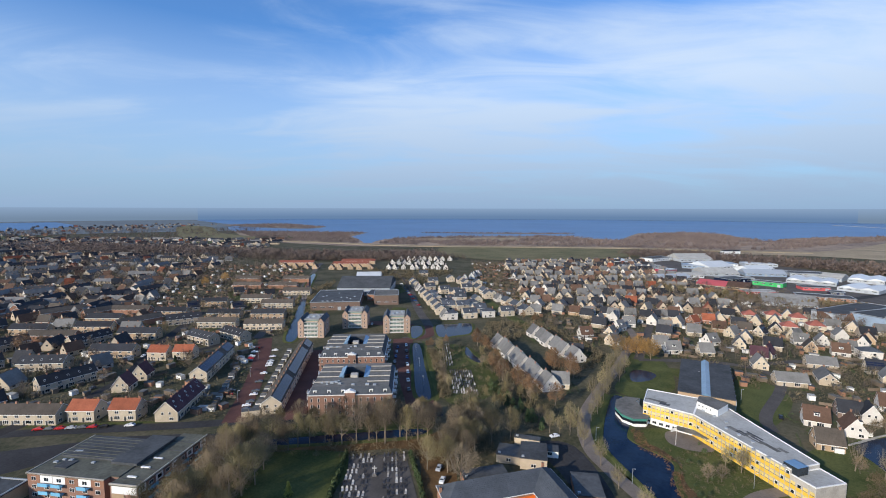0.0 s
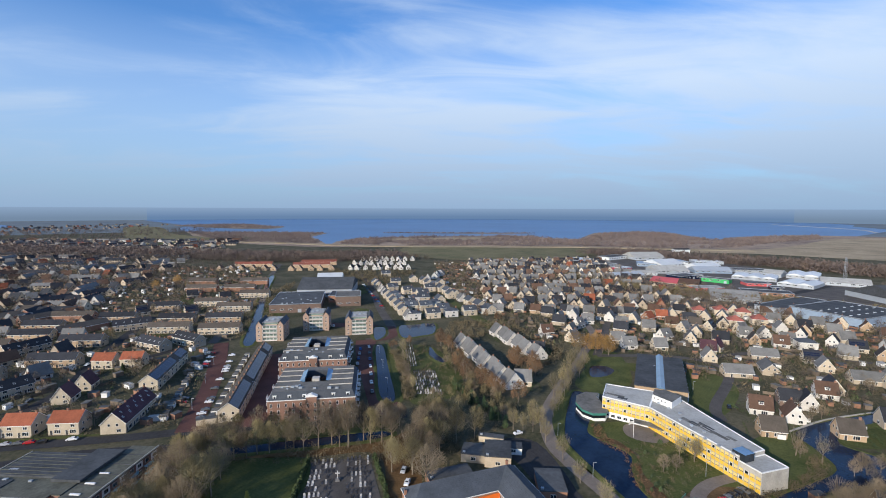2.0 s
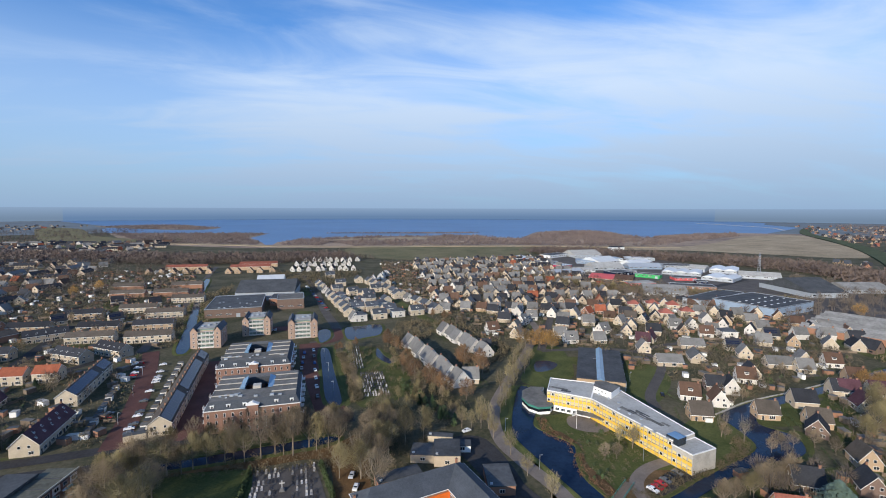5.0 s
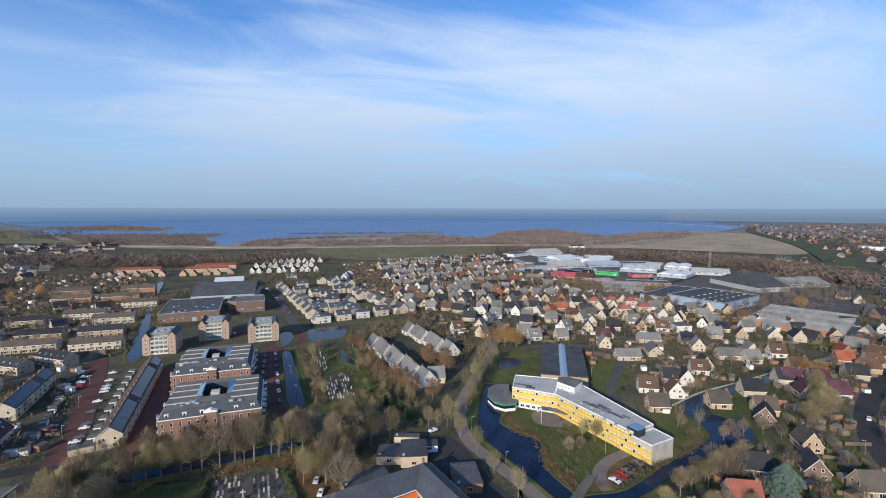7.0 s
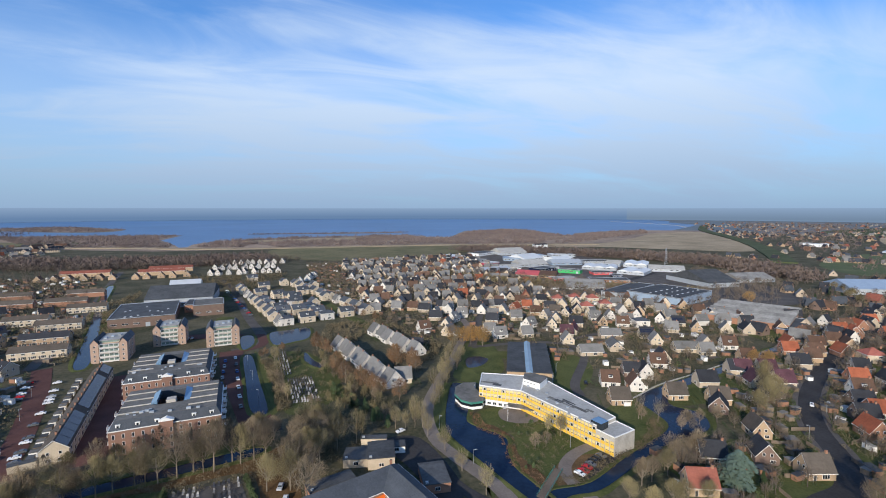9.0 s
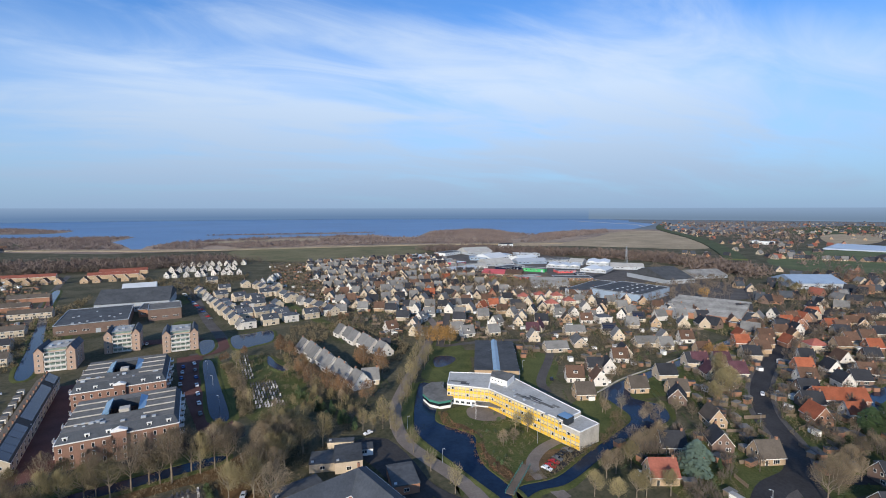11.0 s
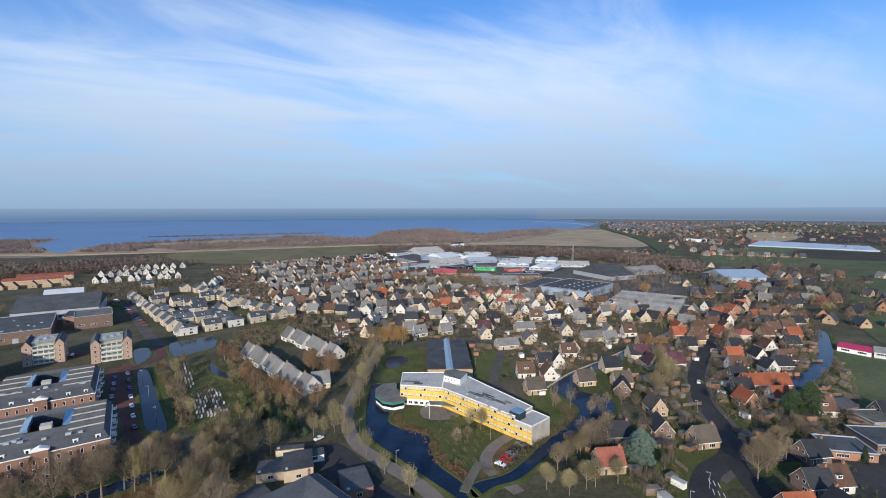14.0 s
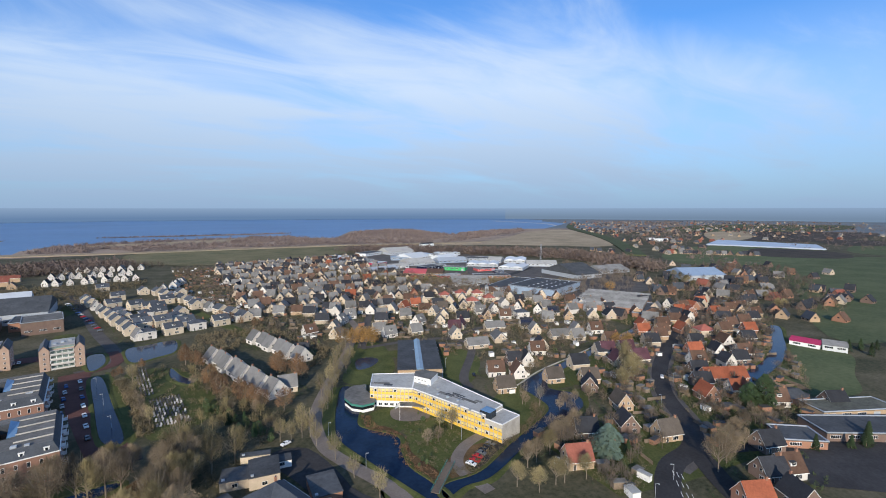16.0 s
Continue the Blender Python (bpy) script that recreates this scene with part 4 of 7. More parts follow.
# reds behind the school halls
put("fterrred", -120, 600, 1)
put("fterrred", -116, 630, 1)
put("fterrred", -195, 610, 1)
row_of(["fbrown"], -140, 570, -92, 574, 5, 90, 2, 4)
row_of(["fbrown"], -225, 580, -160, 576, 6, 90, 2, 4)
row_of(["fterr"], -200, 470, -150, 470, 2, 0, 1, 1)
row_of(["fterr"], -185, 430, -150, 430, 2, 0, 1, 1)
row_of(["fterrd", "fdark"], -180, 400, -150, 390, 2, 30, 1, 1)
def far_houses(name, label, spots, wall, roof):
    """Distant houses past counting: walls and roofs in one object."""
    b = Build()
    for x, y, yaw, l in spots:
        m = Matrix.Translation(P(x, y)) @ pose(0, 0, 0, 0, 0, yaw)
        w, e, r = rng.uniform(8.5, 10.5), (5.2 if l > 20 else rng.uniform(2.5, 3.6)), rng.uniform(8.2, 9.6)
        o, sl = 0.4, (r - e) / (w / 2)
        v = [(sx * l / 2, y_, z_) for sx in (-1, 1) for y_, z_ in ((-w / 2, 0), (w / 2, 0), (w / 2, e), (0, r), (-w / 2, e))]
        b.add([m @ Vector(p) for p in v], [(4, 3, 2, 1, 0), (5, 6, 7, 8, 9), (0, 5, 9, 4), (1, 2, 7, 6)], 0)
        v = [(sx * (l / 2 + o), y_, z_) for sx in (-1, 1) for y_, z_ in ((-w / 2 - o, e - o * sl), (0, r), (w / 2 + o, e - o * sl), (w / 2 + o, e - o * sl + 0.3), (0, r + 0.3), (-w / 2 - o, e - o * sl + 0.3))]
        b.add([m @ Vector(p) for p in v], [(5, 4, 1, 0), (4, 3, 2, 1), (6, 7, 10, 11), (7, 8, 9, 10), (3, 4, 10, 9), (4, 5, 11, 10), (2, 3, 9, 8), (5, 0, 6, 11)], 1)
        for k in range(max(1, int(l / 7))):
            cx = -l / 2 + (k + 0.8) * l / max(1, int(l / 7)) - 1
            q = [m @ Vector((cx + dx, dy, r - 0.5 + dz)) for dz in (0, 1.5) for dx, dy in ((-.35, -.3), (.35, -.3), (.35, .3), (-.35, .3))]
            b.add(q, [(4, 5, 6, 7), (0, 1, 5, 4), (1, 2, 6, 5), (2, 3, 7, 6), (3, 0, 4, 7)], 2)
        # window strips on the long sides and gables
        for sg in (-1, 1):
            for z in ((1.0, 3.6) if l > 20 else (1.0,)):
                for k in range(max(1, int(l / 4))):
                    cx = -l / 2 + (k + 0.5) * l / max(1, int(l / 4))
                    q = [m @ Vector((cx + dx, sg * (w / 2 + 0.05), z + dz)) for dx, dz in ((-1, 0), (1, 0), (1, 1.3), (-1, 1.3))]
                    b.add(q if sg < 0 else q[::-1], [(0, 1, 2, 3)], 3)
            q = [m @ Vector((sg * (l / 2 + 0.05), dy, 3.4 + dz)) for dy, dz in ((-.8, 0), (.8, 0), (.8, 1.2), (-.8, 1.2))]
            b.add(q if sg > 0 else q[::-1], [(0, 1, 2, 3)], 3)
    return tagged(new(name, b.mesh(name, wall, roof, "brick", "glass")), label, "houses", kind="stuff")


MIX = (("white", "roof_grey", "far white houses with grey roofs"), ("cream", "roof_grey", "far cream houses with grey roofs"), ("sand", "roof_brown", "far sand-coloured houses with brown roofs"), ("brick", "roof_orange", "far brick houses with orange roofs"), ("sand", "roof_dark", "far houses with dark roofs"))


FAR_MIX = (("brick", "roof_brown", "far brick houses with brown roofs"), ("redbrick", "roof_rust", "far red brick houses with rust-red roofs"), ("sand", "roof_grey", "far sand-coloured houses with grey roofs"), ("dark_brick", "roof_dark", "far dark brick houses with dark roofs"), ("tan", "roof_slate", "far tan houses with slate-grey roofs"))


def district(name, spots, weights, mix=MIX):
    """Share the spots out among the kinds of houses."""
    pick = [rng.choices(range(5), weights)[0] for _ in spots]
    for k, (wall, roof, lab) in enumerate(mix):
        sub = [s for s, p in zip(spots, pick) if p == k]
        if sub:
            far_houses(name, lab, sub, wall, roof)


# middle quarter towards the dike
spots = []
for j in range(18):
    y = 326 + 18.6 * j
    x0, x1 = 62 + 1.2 * j, 205 + 4.2 * j - (60 if j < 1 else 0)
    n = int((x1 - x0) / 10.2)
    for i in range(n):
        t = i / (n - 1)
        x, yy, a = x0 + 8 + (x1 - x0) * t + rng.uniform(-4, 4), y - 14 * t + 1.9 * j * t + rng.uniform(-5, 5), (58 if j % 2 else -18) + rng.uniform(-20, 20)
        if j < 1:
            put(rng.choice(["fgrey", "fgrey", "fwhite", "fbrown", "fdark"]), x, yy, a)
        else:
            spots.append((x, yy, a, rng.uniform(8.5, 12)))
for i in range(8):
    spots.append((100 + 11 * i, 420 - 1.5 * i, 0, 12))
district("far_houses_middle", spots, (1.2, 4.6, 1.6, 0.3, 1.3))
# left suburb
spots = []
for j in range(20):
    y = 322 + 18 * j + 1.2 * j * j
    xr = -205 - 8.5 * j
    x = xr
    while x > -0.98 * y - 60:
        x -= rng.uniform(8, 17)
        terr_ = rng.random() < 0.28
        a = rng.choice([0, 4, 62, 95, 60]) if terr_ else rng.uniform(0, 180)
        if j < 2 and terr_:
            put(rng.choice(["fterr", "fterrd"]), x, y + rng.uniform(-6, 6), a)
        else:
            spots.append((x, y + rng.uniform(-9, 9), a, rng.uniform(22, 38) if terr_ else rng.uniform(9, 13)))
tries = 0
while tries < 400:
    tries += 1
    x, y = rng.uniform(-380, -150), rng.uniform(180, 350)
    if x < -0.95 * y - 40 or x > -0.55 * y - 30 or any(math.hypot(K * x - px, K * y - py) < 0.75 * (hl + hw) + 6.5 for px, py, dx, dy, hl, hw in PLOTS):
        continue
    spots.append((x, y, rng.choice([2, 5, 62, 94]), rng.uniform(9, 15)))
    plot(Matrix.Translation(P(x, y)), -6, -6, 6, 6)
district("far_houses_suburb", spots, (1.2, 1.6, 2.0, 0.35, 5))
# village edge and far settlements
spots = []
for cx, cy, sx, sy, n in ((440, 205, 60, 26, 26), (560, 250, 70, 40, 34), (300, 190, 30, 14, 6), (420, 120, 40, 14, 8), (500, 130, 60, 16, 10), (760, 470, 70, 30, 30), (980, 600, 110, 50, 44), (1300, 900, 180, 90, 80), (1700, 1400, 260, 160, 120), (-700, 960, 160, 60, 60), (-1000, 1250, 260, 120, 120), (-640, 1700, 160, 200, 60), (2300, 1300, 300, 200, 90), (-1250, 1850, 160, 220, 150), (1500, 700, 260, 160, 80), (2100, 800, 420, 200, 110), (1250, 1060, 130, 80, 90)):
    for i in range(n):
        x, y = cx + rng.gauss(0, sx), cy + rng.gauss(0, sy)
        if x > 0 and y < (1.04 * x - 310 if x > 700 else 0.9 * x + 120) or y < 1150 and x < -560 or x < -1060 and y < 2300:
            spots.append((x, y, rng.uniform(0, 180), rng.uniform(9, 14)))
for i in range(18):
    spots.append((735 + 80 * i / 17 + rng.uniform(-4, 4), 425 - 100 * i / 17 + rng.uniform(-5, 5), rng.uniform(0, 180), rng.uniform(9, 14)))
district("far_houses_village", spots, (0.9, 0.35, 2.0, 3, 2.6), FAR_MIX)

# ---- large buildings ----
def frame_of(a, c):
    """Pose with x from plan point a towards c, and the length in metres."""
    a, c = P(*a), P(*c)
    d = c - a
    return Matrix.Translation(a) @ pose(0, 0, 0, 0, 0, math.degrees(math.atan2(d.y, d.x))), d.length


def flats(a, c, depth, name="apartment_block"):
    """Brick block of flats with a mansard, flat roof and sunken court; x along the front, y to the back."""
    m, l = frame_of(a, c)
    plot(m, 0, 0, l, depth)
    h = thing(name, "red-brown brick apartment block with a slate mansard roof", "apartment block", "brick apartment blocks", m)
    e, top, ins = 10.6, 14.4, 1.7
    cx0, cx1, cy0, cy1 = l * 0.34, l * 0.66, depth * 0.36, depth * 0.80
    w = Build()
    w.box(0, 0, 0, l, depth * 0.36, e), w.box(0, cy1, 0, l, depth, e), w.box(0, cy0, 0, cx0, cy1, e), w.box(cx1, cy0, 0, l, cy1, e)
    w.box(cx0, cy0, 0, cx1, cy1, 3.5)
    part("wall", w.mesh("wall", "redbrick"), h)
    part("cornice", Build().box(-0.35, -0.35, e, l + 0.35, 0.05, e + 0.3).box(-0.35, 0.05, e, 0.05, depth, e + 0.3).box(l - 0.05, 0.05, e, l + 0.35, depth, e + 0.3).mesh("cornice", "paint_white"), h, "white cornice")
    v = [(0, 0, e + 0.3), (l, 0, e + 0.3), (l, depth, e + 0.3), (0, depth, e + 0.3), (ins, ins, top), (l - ins, ins, top), (l - ins, depth - ins, top), (ins, depth - ins, top)]
    v += [(cx0, cy0, top), (cx1, cy0, top), (cx1, cy1, top), (cx0, cy1, top), (cx0, cy0, 3.6), (cx1, cy0, 3.6), (cx1, cy1, 3.6), (cx0, cy1, 3.6)]
    r = Build().add(v, [(0, 1, 5, 4), (1, 2, 6, 5), (2, 3, 7, 6), (3, 0, 4, 7), (8, 12, 13, 9), (9, 13, 14, 10), (10, 14, 15, 11), (11, 15, 12, 8)])
    r.add(v, [(4, 5, 9, 8), (5, 6, 10, 9), (6, 7, 11, 10), (7, 4, 8, 11)], 1)
    part("roof", r.mesh("roof", "roof_slate", "bitumen"), h)
    # raised party walls, plant boxes and glazed court roofs
    for i in range(1, 5):
        y = depth * i / 5
        part("parapet", Build().box(ins, y, top, cx0 - 1.0, y + 0.3, top + 0.45).mesh("parapet", "concrete"), h)
        part("parapet", Build().box(cx1 + 1.0, y, top, l - ins, y + 0.3, top + 0.45).mesh("parapet", "concrete"), h)
    for k, x in enumerate((cx0 - 1.2, cx1 - 1.4)):
        g = Build().add([(x, cy0 + 1, top + 0.1), (x + 2.6, cy0 + 1, top + 1.5 if k == 0 else top + 0.1), (x + 2.6, cy1 - 1, top + 1.5 if k == 0 else top + 0.1), (x, cy1 - 1, top + 0.1 if k == 0 else top + 1.5), (x, cy0 + 1, top - 0.2), (x + 2.6, cy0 + 1, top - 0.2), (x + 2.6, cy1 - 1, top - 0.2), (x, cy1 - 1, top - 0.2)],
                        [(0, 1, 2, 3), (4, 5, 1, 0), (5, 6, 2, 1), (6, 7, 3, 2), (7, 4, 0, 3)])
        part("glass_roof", g.mesh("glass_roof", "sky_glass"), h, "sloping glazed roof")
    part("lift_housing", Build().box(l * 0.46, cy0 + 0.5, 3.6, l * 0.55, cy0 + 4.2, top + 1.2).mesh("lift_housing", "concrete"), h, "pale lift housing")
    part("bay", Build().box(l * 0.44, -1.2, 0, l * 0.56, 0, e + 1.6).box(l * 0.43, -1.4, e + 1.6, l * 0.57, 0.6, e + 1.9, 1).add([(l * 0.43, -1.4, e + 1.9), (l * 0.57, -1.4, e + 1.9), (l * 0.5, -1.4, e + 3.0), (l * 0.43, 1.6, e + 1.9), (l * 0.57, 1.6, e + 1.9), (l * 0.5, 1.6, e + 3.0)], [(0, 1, 2), (1, 4, 5, 2), (3, 0, 2, 5), (4, 3, 5)], 1).mesh("bay", "redbrick", "paint_white"), h, "entrance bay with a white pediment")
    n = max(6, int(l / 3.3))
    for i in range(n):
        x = l * (i + 0.5) / n
        for fl in range(3):
            part("window", WIN["t"], h, m=pose(x, 0, 1.0 + 3.2 * fl) if not 0.43 * l < x < 0.57 * l else pose(x, -1.2, 1.0 + 3.2 * fl))
        if i % 2 == 0 and not 0.42 * l < x < 0.58 * l:
            d = Build().box(-0.8, -0.4, 0, 0.8, 1.4, 1.7).box(-0.95, -0.55, 1.7, 0.95, 1.5, 1.85)
            dm = part("dormer", d.mesh("dormer", "paint_white"), h, "small white dormer", m=pose(x + 1.6, 0.9, e + 0.6))
            part("window", WIN["small"], dm, m=pose(0, -0.4, 0.3))
    for sx, rz, x in ((-1, -90, 0), (1, 90, l)):
        for i in range(5):
            y = depth * (i + 0.6) / 5.4
            for fl in range(3):
                part("window", WIN["t"], h, m=pose(x, y, 1.0 + 3.2 * fl, 0, 0, rz))
            if i % 2 == 0:
                xs = sorted((x, x + sx * 1.7))
                bal = Build().box(xs[0], y + 1.2, 3.2, xs[1], y + 4.4, 3.35).box(xs[0], y + 1.2, 6.4, xs[1], y + 4.4, 6.55).box(xs[0], y + 1.2, 9.6, xs[1], y + 4.4, 9.75)
                xo = x + sx * 1.6
                for z in (3.35, 6.55, 9.75):
                    bal.box(xo - 0.04, y + 1.2, z, xo + 0.04, y + 4.4, z + 1.0)
                part("balcony", bal.mesh("balcony", "paint_white"), h, "stack of white balconies")
    return h


flats((-48.6, 160.5), (-18.4, 162.5), 37)
flats((-56.0, 203.5), (-26.6, 205.2), 41)


def tower(a, c, depth=21):
    m, l = frame_of(a, c)
    plot(m, 0, 0, l, depth)
    h = thing("apartment_tower", "brick apartment tower with a glazed cream balcony front", "apartment building", "three brick apartment towers", m)
    w = Build()
    for x0, x1 in ((0, l * 0.22), (l * 0.78, l)):
        w.box(x0, 0, 0, x1, depth, 12.6)
        xm = (x0 + x1) / 2
        w.add([(x0, 0, 12.6), (x1, 0, 12.6), (xm, 0, 15.6), (x0, depth, 12.6), (x1, depth, 12.6), (xm, depth, 15.6)], [(0, 1, 2), (4, 3, 5)])
    w.box(l * 0.22, 1.6, 0, l * 0.78, depth, 12.4)
    part("wall", w.mesh("wall", "dustbrick"), h)
    for x0, x1 in ((-0.3, l * 0.22 + 0.3), (l * 0.78 - 0.3, l + 0.3)):
        xm, r = (x0 + x1) / 2, Build()
        prof = [(x0, 12.5), (xm, 15.9), (x1, 12.5), (x1, 12.75), (xm, 16.15), (x0, 12.75)]
        v = [(x, y, z) for y in (-0.3, depth + 0.3) for x, z in prof]
        r.add(v, [(0, 1, 4, 5), (1, 2, 3, 4), (11, 10, 7, 6), (10, 9, 8, 7), (7, 1, 0, 6), (8, 2, 1, 7), (4, 10, 11, 5), (3, 9, 10, 4), (2, 8, 9, 3), (0, 5, 11, 6)])
        part("gable_roof", r.mesh("gable_roof", "roof_slate"), h, "dark slate gable roof")
    part("attic", Build().box(l * 0.22, 2.4, 12.4, l * 0.78, depth, 14.3).mesh("attic", "cream"), h)
    part("flat_roof", Build().box(l * 0.21, 1.6, 14.3, l * 0.79, depth + 0.2, 14.55).mesh("flat_roof", "felt_pale"), h, "pale flat roof")
    for k in range(3):
        part("roof_unit", Build().box(l * (0.3 + 0.17 * k), 6 + 3 * k, 14.55, l * (0.38 + 0.17 * k), 9 + 3 * k, 15.3).mesh("roof_unit", "metal_grey"), h)
    for fl in range(5):
        z = 0.3 + 3.05 * fl
        if fl < 4:
            part("balcony", Build().box(l * 0.24, 0.0, z + 2.6, l * 0.76, 1.6, z + 2.8).box(l * 0.24, 0.0, z, l * 0.76, 0.12, z + 1.05).mesh("balcony", "white"), h, "pale balcony")
            for k in range(5):
                x = l * (0.24 + 0.52 * k / 4)
                part("mullion", Build().box(x - 0.12, 0.0, z + 1.05, x + 0.12, 0.2, z + 2.6).mesh("mullion", "paint_white"), h)
        part("window", Build().box(l * 0.24, 1.5 if fl < 4 else 2.3, z + 0.4, l * 0.76, 1.58 if fl < 4 else 2.38, z + (2.4 if fl < 4 else 1.7)).mesh("window", "pale_glass"), h)
        if fl < 4:
            for x in (l * 0.11, l * 0.89):
                part("window", WIN["s"], h, m=pose(x, 0, z + 0.8))
                part("window", WIN["t"], h, m=pose(0 if x < l / 2 else l, depth * 0.3, z + 0.6, 0, 0, -90 if x < l / 2 else 90))
                part("window", WIN["t"], h, m=pose(0 if x < l / 2 else l, depth * 0.65, z + 0.6, 0, 0, -90 if x < l / 2 else 90))
    return h


tower((-84.5, 263), (-69.5, 263.5))
tower((-63.0, 284), (-47.6, 285))
tower((-36.0, 273), (-19.8, 274))


def hall(name, label, a, c, depth, height, wall, roof, style="flat", category="hall", skylights=0, group=""):
    """Hall with x along its front, y to the back."""
    depth *= 1.12
    m, l = frame_of(a, c)
    plot(m, 0, 0, l, depth)
    h = thing(name, label, category, group, m)
    part("wall", Build().box(0, 0, 0, l, depth, height).mesh("wall", wall), h)
    if style == "flat":
        b = Build().box(-0.2, -0.2, height, l + 0.2, depth + 0.2, height + 0.35)
        t = 0.35
        for q in ((-0.3, -0.3, l + 0.3, t - 0.2), (-0.3, depth - t + 0.2, l + 0.3, depth + 0.3), (-0.3, t - 0.2, t - 0.2, depth - t + 0.2), (l - t + 0.2, t - 0.2, l + 0.3, depth - t + 0.2)):
            b.box(q[0], q[1], height + 0.35, q[2], q[3], height + 0.75, 1)
        part("roof", b.mesh("roof", roof, "metal_grey"), h)
    elif style == "saw":
        n = max(2, int(l / 14))
        for i in range(n):
            x0, x1 = l * i / n, l * (i + 1) / n
            xm = (x0 + x1) / 2
            v = [(x0, -0.2, height), (x1, -0.2, height), (xm, -0.2, height + 2.6), (x0, depth + 0.2, height), (x1, depth + 0.2, height), (xm, depth + 0.2, height + 2.6)]
            part("roof", Build().add(v, [(0, 1, 2), (1, 4, 5, 2), (3, 0, 2, 5), (4, 3, 5)]).mesh("roof", roof), h)
    else:
        v = [(-0.4, -0.4, height), (l + 0.4, -0.4, height), (l + 0.4, depth + 0.4, height), (-0.4, depth + 0.4, height), (-0.4, depth / 2, height + depth * 0.16), (l + 0.4, depth / 2, height + depth * 0.16)]
        part("roof", Build().add(v, [(0, 1, 5, 4), (2, 3, 4, 5), (1, 2, 5), (3, 0, 4), (3, 2, 1, 0)]).mesh("roof", roof), h)
    for i in range(skylights):
        x = l * (0.1 + 0.8 * (i % 6) / 5)
        y = depth * (0.2 + 0.2 * (i // 6))
        part("rooflight", Build().box(x - 1.4, y - 0.6, height + 0.35, x + 1.4, y + 0.6, height + 0.7).mesh("rooflight", "metal_white"), h, "white rooflight")
    n = max(2, int(l / 7))
    for i in range(n):
        x = l * (i + 0.5) / n
        if i % 4 == 3:
            part("roller_door", Build().box(x - 1.7, -0.08, 0, x + 1.7, 0.0, min(3.6, height - 0.6)).mesh("roller_door", "metal_grey"), h)
        else:
            part("window", WIN["band"], h, m=pose(x, 0, min(height - 2.0, 2.6)))
    return h


# school halls behind the towers
hall("sports_hall", "brown brick sports hall with a dark flat roof", (-98, 335), (-62, 339), 62, 8, "dark_brick", "felt_dark")
hall("school_hall", "school hall with a dark pitched roof", (-92, 395), (-46, 395), 56, 9, "metal_grey", "felt_dark", "gable")
hall("school_hall", "low school wing with a dark flat roof", (-62, 372), (-40, 372), 30, 7, "brick", "felt_dark")
hall("office", "brown two-storey office with large white windows", (-54, 356), (-35, 358), 28, 10, "dark_brick", "bitumen", category="office")
hall("school_hall", "hall with a curved white roof", (-86, 450), (-62, 452), 40, 8, "metal_grey", "metal_white", "gable")
# works estate
E_ = "halls of the works estate"
hall("warehouse", "blue-grey warehouse with solar panels on a dark roof", (285.5, 262), (338, 278), 52, 9, "metal_blue", "felt_dark", skylights=18, group=E_)
hall("warehouse", "grey warehouse with a ribbed wall", (262, 296), (322, 324), 22, 8, "metal_grey", "felt_dark", group=E_)
hall("warehouse", "brick works with a saw-tooth fibre-cement roof", (290, 186), (346, 214), 58, 5.5, "brick", "fibre", "saw", group=E_)
hall("warehouse", "low brick works with a dark roof", (284, 176), (322, 192), 14, 4, "brick", "felt_dark", group=E_)
hall("warehouse", "long dark-roofed warehouse with a white gable", (384, 318), (418, 314), 70, 6, "metal_grey", "felt_dark", "gable", group=E_)
